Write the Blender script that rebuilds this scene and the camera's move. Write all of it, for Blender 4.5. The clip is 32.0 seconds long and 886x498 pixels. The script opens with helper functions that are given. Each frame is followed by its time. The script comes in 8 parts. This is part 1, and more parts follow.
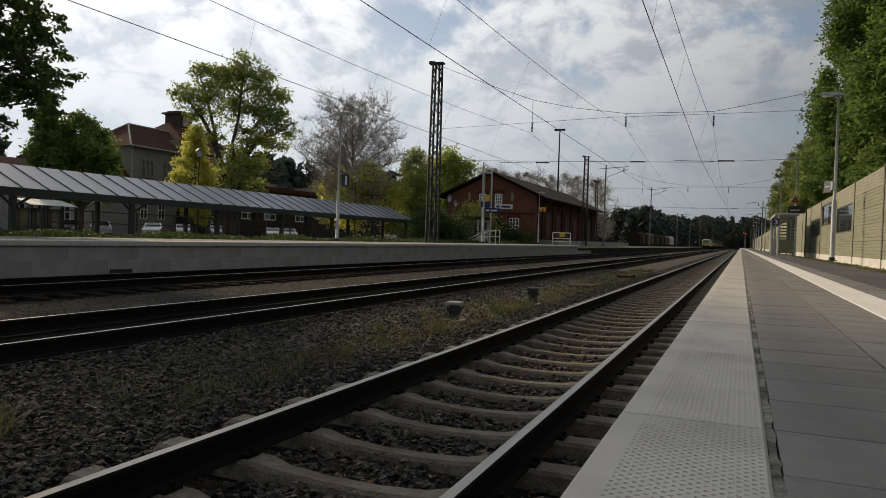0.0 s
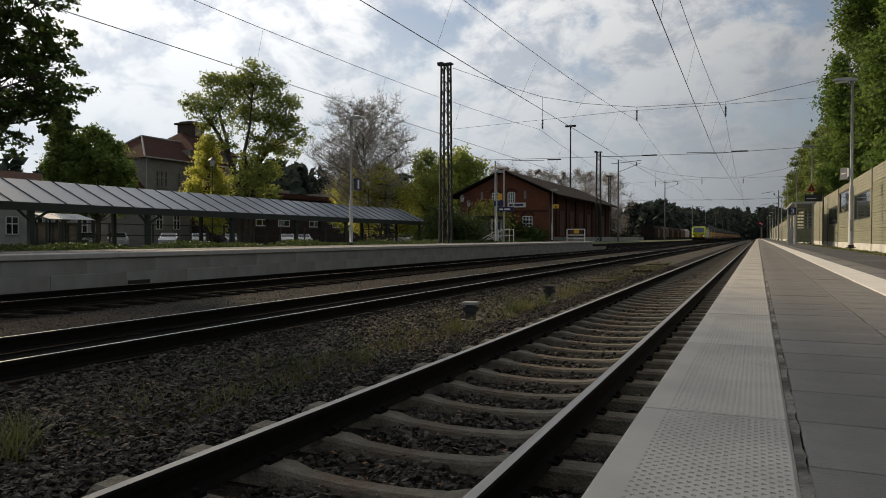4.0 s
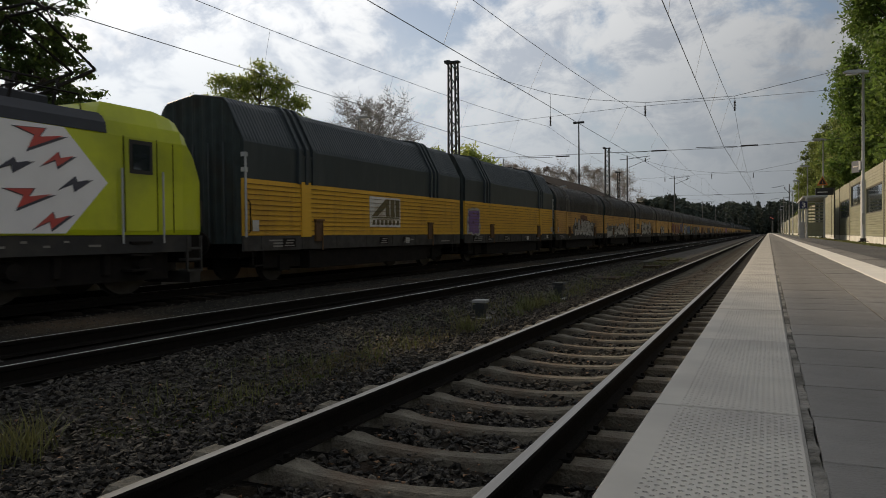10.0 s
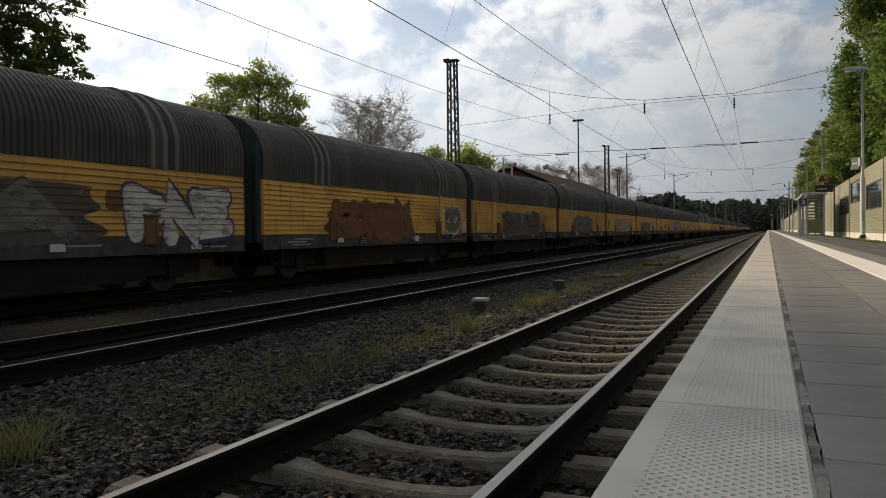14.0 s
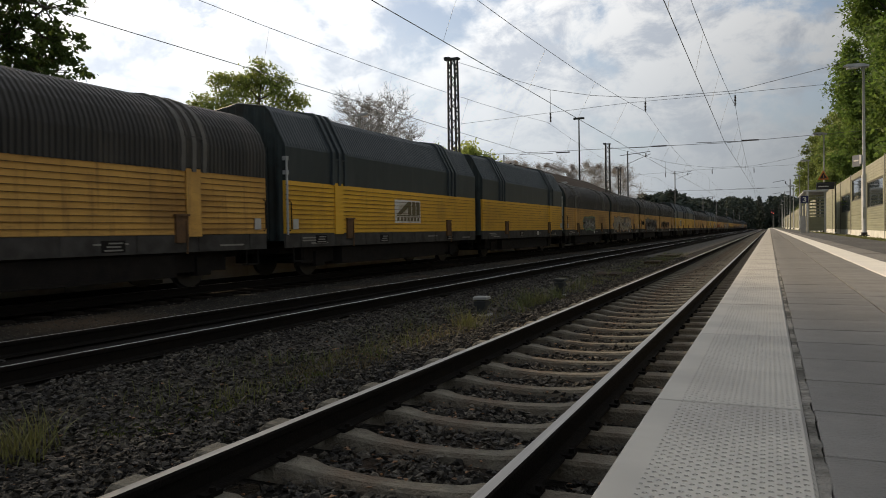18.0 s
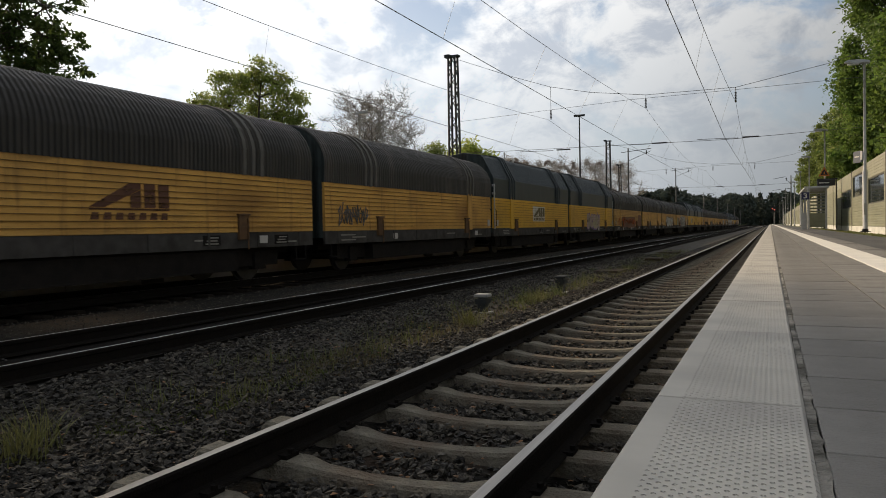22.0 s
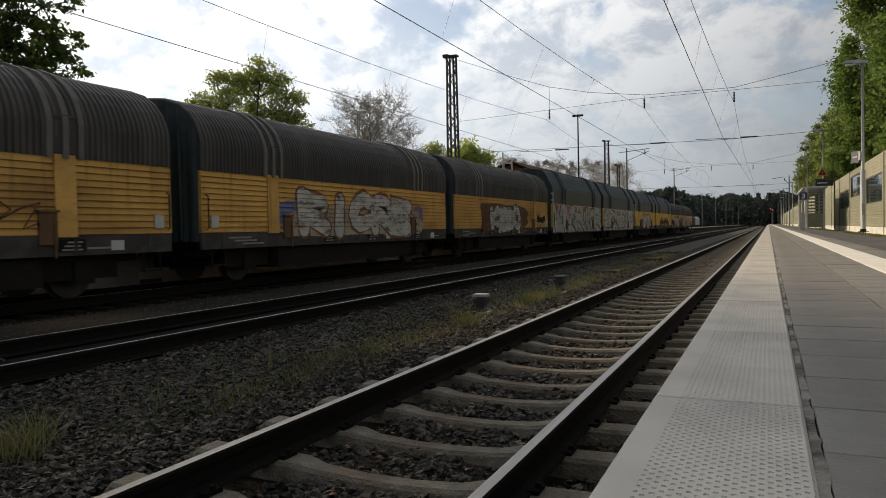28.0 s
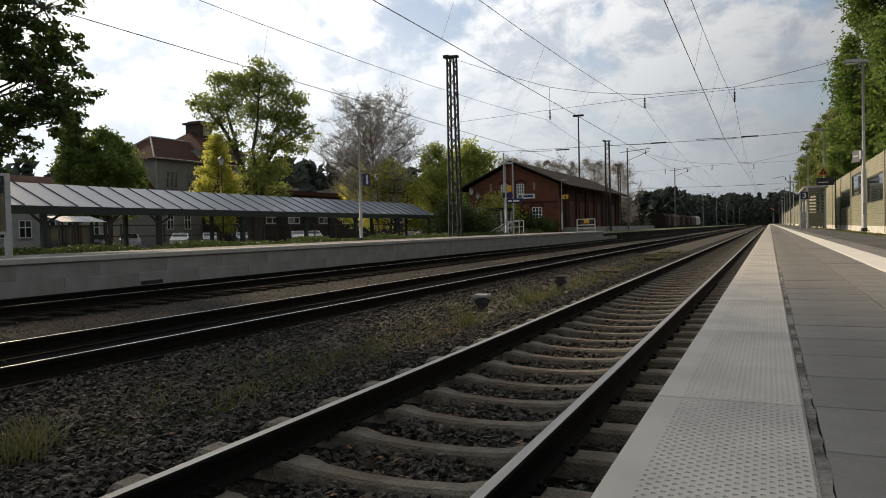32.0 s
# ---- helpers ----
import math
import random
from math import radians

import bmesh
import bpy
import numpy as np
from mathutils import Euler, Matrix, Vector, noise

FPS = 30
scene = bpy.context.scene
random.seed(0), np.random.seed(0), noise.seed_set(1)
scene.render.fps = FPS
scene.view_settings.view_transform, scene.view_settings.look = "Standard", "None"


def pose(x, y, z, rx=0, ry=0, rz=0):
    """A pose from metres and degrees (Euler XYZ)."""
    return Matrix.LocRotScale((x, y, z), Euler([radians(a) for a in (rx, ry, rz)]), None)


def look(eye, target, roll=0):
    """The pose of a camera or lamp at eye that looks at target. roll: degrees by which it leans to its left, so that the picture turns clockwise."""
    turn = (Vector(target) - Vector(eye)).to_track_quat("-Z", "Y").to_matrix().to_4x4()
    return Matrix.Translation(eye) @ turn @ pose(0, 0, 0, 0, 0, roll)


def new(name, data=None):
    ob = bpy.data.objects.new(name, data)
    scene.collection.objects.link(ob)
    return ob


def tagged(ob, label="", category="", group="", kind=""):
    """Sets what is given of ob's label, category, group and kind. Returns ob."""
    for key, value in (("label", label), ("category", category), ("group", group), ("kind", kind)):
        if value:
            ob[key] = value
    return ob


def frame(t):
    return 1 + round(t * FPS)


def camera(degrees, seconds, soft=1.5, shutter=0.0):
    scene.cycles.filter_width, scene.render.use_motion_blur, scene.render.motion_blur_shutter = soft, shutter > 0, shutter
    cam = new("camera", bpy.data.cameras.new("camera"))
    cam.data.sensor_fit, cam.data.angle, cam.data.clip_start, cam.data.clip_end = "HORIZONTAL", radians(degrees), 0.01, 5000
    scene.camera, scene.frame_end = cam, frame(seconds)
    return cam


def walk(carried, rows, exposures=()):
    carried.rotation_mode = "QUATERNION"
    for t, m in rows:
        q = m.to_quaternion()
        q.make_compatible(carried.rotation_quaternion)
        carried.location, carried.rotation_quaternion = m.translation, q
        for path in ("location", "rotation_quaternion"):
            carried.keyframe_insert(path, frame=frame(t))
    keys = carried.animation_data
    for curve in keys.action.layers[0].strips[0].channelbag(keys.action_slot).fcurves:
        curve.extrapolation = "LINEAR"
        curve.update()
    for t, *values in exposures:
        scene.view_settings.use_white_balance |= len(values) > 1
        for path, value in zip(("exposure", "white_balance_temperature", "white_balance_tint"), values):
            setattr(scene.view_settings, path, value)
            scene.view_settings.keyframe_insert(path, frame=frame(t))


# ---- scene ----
EYE = (0.0, 0.0, 1.128)


def view(yaw, pitch, roll):
    """The camera's pose from its turn to the left of the tracks, its tilt and its lean, in degrees."""
    a, b = radians(yaw), radians(pitch)
    way = Vector((-math.sin(a) * math.cos(b), math.cos(a) * math.cos(b), math.sin(b)))
    return look(EYE, Vector(EYE) + way * 10, roll)


cam = camera(64.25, 32.0, soft=0.95, shutter=0.04)
PATH = [
    (0, view(22.864, -0.977, 1.966)),
    (0.5, view(23.309, -1.012, 1.121)),
    (1, view(23.250, -0.802, 1.605)),
    (1.5, view(23.910, -0.952, 0.179)),
    (2, view(24.025, -0.854, 0.003)),
    (2.5, view(24.264, -0.778, -0.260)),
    (3, view(24.261, -0.980, -0.232)),
    (3.5, view(24.045, -0.900, -0.038)),
    (5.5, view(24.190, -1.145, 0.266)),
    (6, view(24.190, -1.149, 0.268)),
    (6.5, view(24.195, -1.149, 0.281)),
    (7, view(24.107, -1.071, 0.309)),
    (7.5, view(24.277, -1.001, 0.300)),
    (8, view(24.317, -0.824, -0.088)),
    (8.5, view(24.317, -0.898, -0.101)),
    (9, view(24.405, -0.940, -0.297)),
    (9.5, view(24.515, -1.092, -0.221)),
    (10, view(24.769, -1.077, -0.628)),
    (10.5, view(24.857, -1.151, -0.784)),
    (11, view(24.908, -1.227, -0.846)),
    (11.5, view(24.916, -1.211, -0.858)),
    (12, view(24.887, -1.291, -0.799)),
    (12.5, view(24.845, -1.223, -0.839)),
    (13, view(24.859, -1.208, -0.837)),
    (13.5, view(24.865, -1.211, -0.911)),
    (14, view(24.758, -1.196, -0.870)),
    (14.5, view(24.734, -1.196, -0.925)),
    (16.5, view(24.752, -1.222, -0.774)),
    (17, view(24.751, -1.267, -0.772)),
    (17.5, view(24.765, -1.260, -0.884)),
    (18, view(24.843, -1.323, -1.020)),
    (18.5, view(24.829, -1.391, -0.942)),
    (19, view(24.823, -1.412, -0.992)),
    (19.5, view(24.859, -1.421, -1.073)),
    (20, view(24.893, -1.429, -1.082)),
    (20.5, view(24.873, -1.473, -1.095)),
    (21, view(24.938, -1.486, -1.185)),
    (21.5, view(24.930, -1.469, -1.318)),
    (22, view(24.909, -1.509, -1.214)),
    (22.5, view(24.894, -1.507, -1.186)),
    (23, view(24.837, -1.500, -1.196)),
    (23.5, view(24.860, -1.510, -1.174)),
    (24, view(24.867, -1.512, -1.199)),
    (24.5, view(24.860, -1.510, -1.174)),
    (25, view(24.789, -1.531, -1.120)),
    (25.5, view(24.803, -1.514, -1.198)),
    (27.5, view(24.781, -1.534, -1.147)),
    (28, view(24.787, -1.520, -1.182)),
    (28.5, view(24.794, -1.542, -1.221)),
    (29, view(24.738, -1.548, -1.318)),
    (29.5, view(24.768, -1.537, -1.254)),
    (30, view(24.790, -1.513, -1.327)),
    (30.5, view(24.839, -1.546, -1.388)),
    (31, view(24.808, -1.543, -1.350)),
    (31.5, view(24.767, -1.478, -1.252)),
    (32, view(24.859, -1.479, -1.357)),
]
walk(cam, PATH, [(0, -0.60, 6550, 10), (9.2, -0.60, 6550, 10), (10.0, -0.66, 6550, 10), (10.8, -0.42, 6600, 10), (14.0, -0.33, 6600, 10), (32.0, -0.28, 6600, 10)])

# ---------------------------------------------------------------- light
SUN_WAY = Vector((-0.80, 0.42, 0.47)).normalized()


def sky():
    world = bpy.data.worlds.new("sky")
    scene.world = world
    world.use_nodes = True
    n, l = world.node_tree.nodes, world.node_tree.links
    n.clear()
    out = n.new("ShaderNodeOutputWorld")
    bg = n.new("ShaderNodeBackground")
    tex = n.new("ShaderNodeTexSky")
    tex.sky_type, tex.sun_disc = "NISHITA", False
    tex.sun_elevation = math.asin(SUN_WAY.z)
    tex.sun_rotation = math.atan2(SUN_WAY.x, SUN_WAY.y)
    tex.air_density, tex.dust_density, tex.ozone_density = 1.0, 1.2, 1.5
    scale = n.new("ShaderNodeVectorMath")
    scale.operation = "SCALE"
    scale.inputs[3].default_value = 0.13
    l.new(tex.outputs[0], scale.inputs[0])
    # clouds: the view direction projected on a flat layer
    co = n.new("ShaderNodeTexCoord")
    sep = n.new("ShaderNodeSeparateXYZ")
    l.new(co.outputs["Generated"], sep.inputs[0])
    zz = n.new("ShaderNodeMath")
    zz.operation = "MAXIMUM"
    zz.inputs[1].default_value = 0.0
    l.new(sep.outputs[2], zz.inputs[0])
    za = n.new("ShaderNodeMath")
    za.operation = "ADD"
    za.inputs[1].default_value = 0.55
    l.new(zz.outputs[0], za.inputs[0])
    div = []
    for i in (0, 1):
        d = n.new("ShaderNodeMath")
        d.operation = "DIVIDE"
        l.new(sep.outputs[i], d.inputs[0])
        l.new(za.outputs[0], d.inputs[1])
        div.append(d)
    com = n.new("ShaderNodeCombineXYZ")
    l.new(div[0].outputs[0], com.inputs[0])
    l.new(div[1].outputs[0], com.inputs[1])
    com.inputs[2].default_value = 3.7

    def clouds(scale_, detail, rough, dist, lo, hi):
        t = n.new("ShaderNodeTexNoise")
        t.inputs["Scale"].default_value, t.inputs["Detail"].default_value = scale_, detail
        t.inputs["Roughness"].default_value, t.inputs["Distortion"].default_value = rough, dist
        l.new(com.outputs[0], t.inputs["Vector"])
        r = n.new("ShaderNodeValToRGB")
        r.color_ramp.elements[0].position, r.color_ramp.elements[1].position = lo, hi
        r.color_ramp.interpolation = "EASE"
        l.new(t.outputs[0], r.inputs[0])
        return r
    cover = clouds(4.6, 12, 0.62, 0.2, 0.36, 0.50)
    shade = clouds(8.0, 12, 0.64, 0.35, 0.38, 0.56)
    # brighter towards the veiled sun
    dot = n.new("ShaderNodeVectorMath")
    dot.operation = "DOT_PRODUCT"
    dot.inputs[1].default_value = SUN_WAY
    l.new(co.outputs["Generated"], dot.inputs[0])
    glow = n.new("ShaderNodeMapRange")
    glow.inputs["From Min"].default_value, glow.inputs["From Max"].default_value = 0.30, 1.0
    glow.inputs["To Min"].default_value, glow.inputs["To Max"].default_value = 0.50, 2.45
    l.new(dot.outputs["Value"], glow.inputs[0])
    # clouds opposite the sun brightened, out of view, as added fill light
    front = n.new("ShaderNodeMapRange")
    front.inputs["From Min"].default_value, front.inputs["From Max"].default_value = 0.10, -0.65
    front.inputs["To Min"].default_value, front.inputs["To Max"].default_value = 0.0, 0.52
    l.new(dot.outputs["Value"], front.inputs[0])
    both = n.new("ShaderNodeMath")
    both.operation = "ADD"
    l.new(glow.outputs[0], both.inputs[0])
    l.new(front.outputs[0], both.inputs[1])
    col = n.new("ShaderNodeMixRGB")
    col.inputs[1].default_value = (0.41, 0.45, 0.525, 1)
    col.inputs[2].default_value = (0.80, 0.805, 0.81, 1)
    l.new(shade.outputs[0], col.inputs[0])
    lit = n.new("ShaderNodeVectorMath")
    lit.operation = "SCALE"
    l.new(col.outputs[0], lit.inputs[0])
    l.new(both.outputs[0], lit.inputs[3])
    mix = n.new("ShaderNodeMixRGB")
    l.new(cover.outputs[0], mix.inputs[0])
    l.new(scale.outputs[0], mix.inputs[1])
    l.new(lit.outputs[0], mix.inputs[2])
    # even haze low over the horizon
    low = n.new("ShaderNodeMapRange")
    low.interpolation_type = "SMOOTHSTEP"
    low.inputs["From Min"].default_value, low.inputs["From Max"].default_value = 0.02, 0.42
    low.inputs["To Min"].default_value, low.inputs["To Max"].default_value = 0.92, 0.0
    l.new(sep.outputs[2], low.inputs[0])
    mist = n.new("ShaderNodeVectorMath")
    mist.operation = "SCALE"
    mist.inputs[0].default_value = (0.47, 0.515, 0.56)
    l.new(both.outputs[0], mist.inputs[3])
    veil = n.new("ShaderNodeMixRGB")
    l.new(low.outputs[0], veil.inputs[0])
    l.new(mix.outputs[0], veil.inputs[1])
    l.new(mist.outputs[0], veil.inputs[2])
    l.new(veil.outputs[0], bg.inputs[0])
    bg.inputs[1].default_value = 1.0
    l.new(bg.outputs[0], out.inputs[0])
    lamp = bpy.data.lights.new("sun", "SUN")
    lamp.energy, lamp.angle, lamp.color = 5.0, radians(2.0), (1.0, 0.77, 0.50)
    ob = new("sun", lamp)
    ob.matrix_world = look(SUN_WAY * 100, (0, 0, 0))


sky()


# ---------------------------------------------------------------- materials
def material(name, a, b=None, rough=0.8, metal=0.0, scale=3.0, bump=0.0, bump_scale=40.0, stain=None, stain_scale=0.7,
             stain_cut=(0.5, 0.7), vary=0.0, coat=0.0, stretch=(1, 1, 1), translucent=0.0, spec=0.5):
    """A procedural surface: two colours mixed by noise, stains at a larger scale, fine relief, and a tint by object."""
    m = bpy.data.materials.new(name)
    m.use_nodes = True
    n, l = m.node_tree.nodes, m.node_tree.links
    p = n["Principled BSDF"]
    p.inputs["Roughness"].default_value, p.inputs["Metallic"].default_value = rough, metal
    p.inputs["Coat Weight"].default_value = coat
    p.inputs["Specular IOR Level"].default_value = spec
    b = b or tuple(c * 0.75 for c in a)
    co = n.new("ShaderNodeTexCoord")
    mp = n.new("ShaderNodeMapping")
    mp.inputs["Scale"].default_value = stretch
    l.new(co.outputs["Object"], mp.inputs[0])

    def noisy(sc, detail=5.0):
        t = n.new("ShaderNodeTexNoise")
        t.inputs["Scale"].default_value, t.inputs["Detail"].default_value = sc, detail
        l.new(mp.outputs[0], t.inputs["Vector"])
        return t
    grain = noisy(scale)
    ramp = n.new("ShaderNodeValToRGB")
    ramp.color_ramp.elements[0].position, ramp.color_ramp.elements[1].position = 0.3, 0.7
    ramp.color_ramp.elements[0].color, ramp.color_ramp.elements[1].color = (*a, 1), (*b, 1)
    l.new(grain.outputs[0], ramp.inputs[0])
    colour = ramp.outputs[0]
    if stain:
        t = noisy(stain_scale, 6.0)
        r = n.new("ShaderNodeValToRGB")
        r.color_ramp.elements[0].position, r.color_ramp.elements[1].position = stain_cut
        l.new(t.outputs[0], r.inputs[0])
        mx = n.new("ShaderNodeMixRGB")
        mx.inputs[2].default_value = (*stain, 1)
        l.new(r.outputs[0], mx.inputs[0])
        l.new(colour, mx.inputs[1])
        colour = mx.outputs[0]
    if vary:
        inf = n.new("ShaderNodeObjectInfo")
        geo = n.new("ShaderNodeNewGeometry")
        ad = n.new("ShaderNodeMath")
        ad.operation = "ADD"
        l.new(inf.outputs["Random"], ad.inputs[0])
        l.new(geo.outputs["Random Per Island"], ad.inputs[1])
        mr = n.new("ShaderNodeMapRange")
        mr.inputs["From Max"].default_value = 2.0
        mr.inputs["To Min"].default_value, mr.inputs["To Max"].default_value = 1 - vary, 1 + vary
        l.new(ad.outputs[0], mr.inputs[0])
        hs = n.new("ShaderNodeHueSaturation")
        l.new(mr.outputs[0], hs.inputs["Value"])
        l.new(colour, hs.inputs["Color"])
        colour = hs.outputs[0]
    l.new(colour, p.inputs["Base Color"])
    if bump:
        t = noisy(bump_scale, 6.0)
        bp = n.new("ShaderNodeBump")
        bp.inputs["Strength"].default_value, bp.inputs["Distance"].default_value = min(1.0, bump * 2), 0.02
        l.new(t.outputs[0], bp.inputs["Height"])
        l.new(bp.outputs[0], p.inputs["Normal"])
    if translucent:
        tr = n.new("ShaderNodeBsdfTranslucent")
        l.new(colour, tr.inputs[0])
        ms = n.new("ShaderNodeMixShader")
        ms.inputs[0].default_value = translucent
        l.new(p.outputs[0], ms.inputs[1])
        l.new(tr.outputs[0], ms.inputs[2])
        l.new(ms.outputs[0], n["Material Output"].inputs[0])
    return m


# near-black, so the gaps between the loose stones carry painted shade
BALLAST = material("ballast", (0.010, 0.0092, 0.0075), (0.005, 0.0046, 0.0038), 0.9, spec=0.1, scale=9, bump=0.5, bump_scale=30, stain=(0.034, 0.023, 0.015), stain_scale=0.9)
STONE = material("ballast_stone", (0.095, 0.085, 0.068), (0.020, 0.018, 0.0145), 0.85, spec=0.3, scale=14, bump=0.3, bump_scale=90, vary=0.95)
STONE_DARK = material("dark_ballast_stone", (0.048, 0.044, 0.037), (0.012, 0.011, 0.0095), 0.8, spec=0.3, scale=14, bump=0.3, bump_scale=90, vary=0.9)
# brake dust and the shade between the rails, both put into the colour
GRIMY_SHADE = material("grimy_shaded_ballast", (0.011, 0.0095, 0.008), (0.006, 0.0052, 0.0045), 0.95, spec=0.08, scale=9, bump=0.5, bump_scale=30)
SOIL = material("soil", (0.034, 0.023, 0.013), (0.016, 0.013, 0.008), 0.95, scale=5, bump=0.4, bump_scale=25, stain=(0.020, 0.024, 0.009), stain_scale=0.8)
# base darkened to stand for tree shade the sun misses; brown soil stains
DUST = material("shaded_brown_dust_path", (0.028, 0.027, 0.023), (0.013, 0.0125, 0.0105), 0.95, spec=0.12, scale=22, bump=0.6, bump_scale=45, stain=(0.085, 0.060, 0.038), stain_scale=0.22)
GRASS = material("grass", (0.05, 0.075, 0.02), (0.10, 0.11, 0.03), 0.9, scale=2.5, bump=0.4, bump_scale=20)
BLADE = material("grass_blade", (0.07, 0.10, 0.025), (0.16, 0.15, 0.05), 0.7, scale=1.5, vary=0.4, translucent=0.3)
BLADE_DARK = material("dark_moss", (0.07, 0.07, 0.045), (0.10, 0.095, 0.06), 0.9, scale=3, vary=0.4)
DRY = material("dry_grass_blade", (0.13, 0.10, 0.05), (0.085, 0.075, 0.03), 0.8, scale=1.5, vary=0.4, translucent=0.25)
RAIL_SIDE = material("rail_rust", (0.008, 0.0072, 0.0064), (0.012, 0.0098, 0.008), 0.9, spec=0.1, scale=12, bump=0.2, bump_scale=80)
RAIL_DULL = material("rail_dull_steel", (0.30, 0.28, 0.25), (0.19, 0.175, 0.155), 0.40, 0.85, scale=1.5, stretch=(20, 0.4, 1))
RAIL_TOP = material("rail_polished_steel", (0.60, 0.59, 0.57), (0.48, 0.47, 0.45), 0.42, 0.9, scale=1.5, stretch=(20, 0.4, 1))
SLEEPER = material("sleeper_concrete", (0.175, 0.160, 0.125), (0.105, 0.095, 0.075), 0.9, spec=0.25, scale=9, bump=0.5, bump_scale=45, stain=(0.09, 0.065, 0.045), stain_scale=1.6, vary=0.18)
CONCRETE = material("platform_concrete", (0.295, 0.30, 0.29), (0.235, 0.24, 0.23), 0.9, scale=3, bump=0.12, bump_scale=70, stain=(0.19, 0.18, 0.16), stain_scale=0.6, vary=0.1, stretch=(1, 1, 0.5))
EDGE_LIGHT = material("light_edge_concrete", (0.43, 0.425, 0.40), (0.35, 0.345, 0.33), 0.85, scale=6, bump=0.15, bump_scale=90)
PAVER = material("grey_paving_slab", (0.190, 0.183, 0.168), (0.150, 0.144, 0.132), 0.9, scale=9, bump=0.2, bump_scale=140, stain=(0.088, 0.082, 0.072), stain_scale=1.3, vary=0.14)
STRIP = material("white_guidance_slab", (0.70, 0.68, 0.62), (0.60, 0.58, 0.53), 0.85, scale=7, bump=0.2, bump_scale=70, vary=0.07)
KERB = material("rough_mortar_joint", (0.17, 0.16, 0.14), (0.26, 0.245, 0.215), 0.95, scale=18, bump=0.5, bump_scale=60, stain=(0.05, 0.047, 0.036), stain_scale=7, stain_cut=(0.45, 0.6))
ASPHALT = material("asphalt", (0.062, 0.062, 0.063), (0.045, 0.045, 0.047), 0.9, scale=30, bump=0.25, bump_scale=160, stain=(0.085, 0.083, 0.08), stain_scale=0.4)
STEEL = material("galvanised_steel", (0.44, 0.45, 0.45), (0.36, 0.37, 0.37), 0.6, 0.15, scale=5, bump=0.05)
MAST = material("dark_lattice_steel", (0.022, 0.027, 0.028), (0.034, 0.037, 0.036), 0.85, 0.0, scale=5)
WIRE = material("wire", (0.09, 0.09, 0.085), (0.12, 0.12, 0.11), 0.6, 0.5)
PORCELAIN = material("brown_insulator", (0.05, 0.035, 0.03), None, 0.3)
BRICK = material("red_brick", (0.165, 0.056, 0.027), (0.11, 0.039, 0.021), 0.9, scale=2.2, bump=0.2, bump_scale=30, stain=(0.10, 0.04, 0.03), stain_scale=0.5, vary=0.2)
ROOF_TILE = material("red_roof_tile", (0.085, 0.036, 0.026), (0.055, 0.027, 0.021), 0.9, spec=0.15, scale=2.5, bump=0.3, bump_scale=12)
DARK_ROOF = material("dark_roof", (0.024, 0.019, 0.017), (0.034, 0.027, 0.024), 1.0, spec=0.08, scale=3, bump=0.2)
RENDER_WALL = material("grey_rendered_wall", (0.27, 0.26, 0.24), (0.22, 0.21, 0.20), 0.9, scale=2, stain=(0.21, 0.20, 0.19), stain_scale=0.3)
WHITE_PAINT = material("white_paint", (0.75, 0.75, 0.73), (0.66, 0.66, 0.64), 0.55, scale=4)
DARK_GREEN = material("dark_green_steel", (0.015, 0.025, 0.02), (0.022, 0.03, 0.025), 0.5, scale=4)
BROWN_WOOD = material("brown_door_wood", (0.085, 0.035, 0.022), (0.06, 0.028, 0.018), 0.8, scale=4, stretch=(6, 6, 0.6))
BARRIER = material("olive_barrier_panel", (0.238, 0.240, 0.162), (0.190, 0.195, 0.130), 0.8, scale=2, bump=0.1, bump_scale=30, vary=0.10, stretch=(1, 0.3, 3))
BARRIER_B = material("beige_barrier_panel", (0.31, 0.305, 0.222), (0.255, 0.252, 0.183), 0.8, scale=2, bump=0.1, bump_scale=30, vary=0.08)
BLUE_SIGN = material("dark_blue_sign", (0.012, 0.018, 0.10), (0.014, 0.02, 0.085), 0.4)
BLACK = material("black_plastic", (0.012, 0.012, 0.013), (0.018, 0.018, 0.018), 0.5)
YELLOW_SIGN = material("yellow_sign", (0.75, 0.42, 0.03), (0.68, 0.38, 0.03), 0.5)
BARK = material("bark", (0.075, 0.06, 0.045), (0.045, 0.036, 0.028), 0.95, scale=6, bump=0.4, bump_scale=18, stretch=(1, 1, 0.3))
TWIG = material("grey_twigs", (0.43, 0.40, 0.36), (0.32, 0.30, 0.27), 0.9, scale=3)


def foliage(name, a, b, t=0.45):
    return material(name, a, b, 0.6, scale=0.55, vary=0.45, translucent=t, spec=0.25)


LEAF_DEEP = foliage("deep_green_leaf", (0.11, 0.16, 0.038), (0.16, 0.205, 0.05), 0.55)
# darker leaf green with the crown's shade put into the colour
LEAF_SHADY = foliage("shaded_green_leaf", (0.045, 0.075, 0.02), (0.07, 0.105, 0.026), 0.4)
LEAF_WALL = foliage("spring_green_leaf", (0.12, 0.205, 0.045), (0.185, 0.265, 0.06), 0.5)
LEAF_OLD = foliage("mid_green_leaf", (0.17, 0.22, 0.075), (0.23, 0.26, 0.085), 0.55)
LEAF_FRESH = foliage("fresh_green_leaf", (0.27, 0.34, 0.09), (0.34, 0.38, 0.11), 0.6)
LEAF_YELLOW = foliage("yellow_green_leaf", (0.58, 0.56, 0.14), (0.48, 0.50, 0.12), 0.75)
LEAF_OLIVE = foliage("olive_yellow_leaf", (0.30, 0.28, 0.065), (0.20, 0.21, 0.055), 0.5)
LEAF_SPRING = foliage("young_spring_leaf", (0.165, 0.22, 0.06), (0.21, 0.25, 0.07), 0.5)
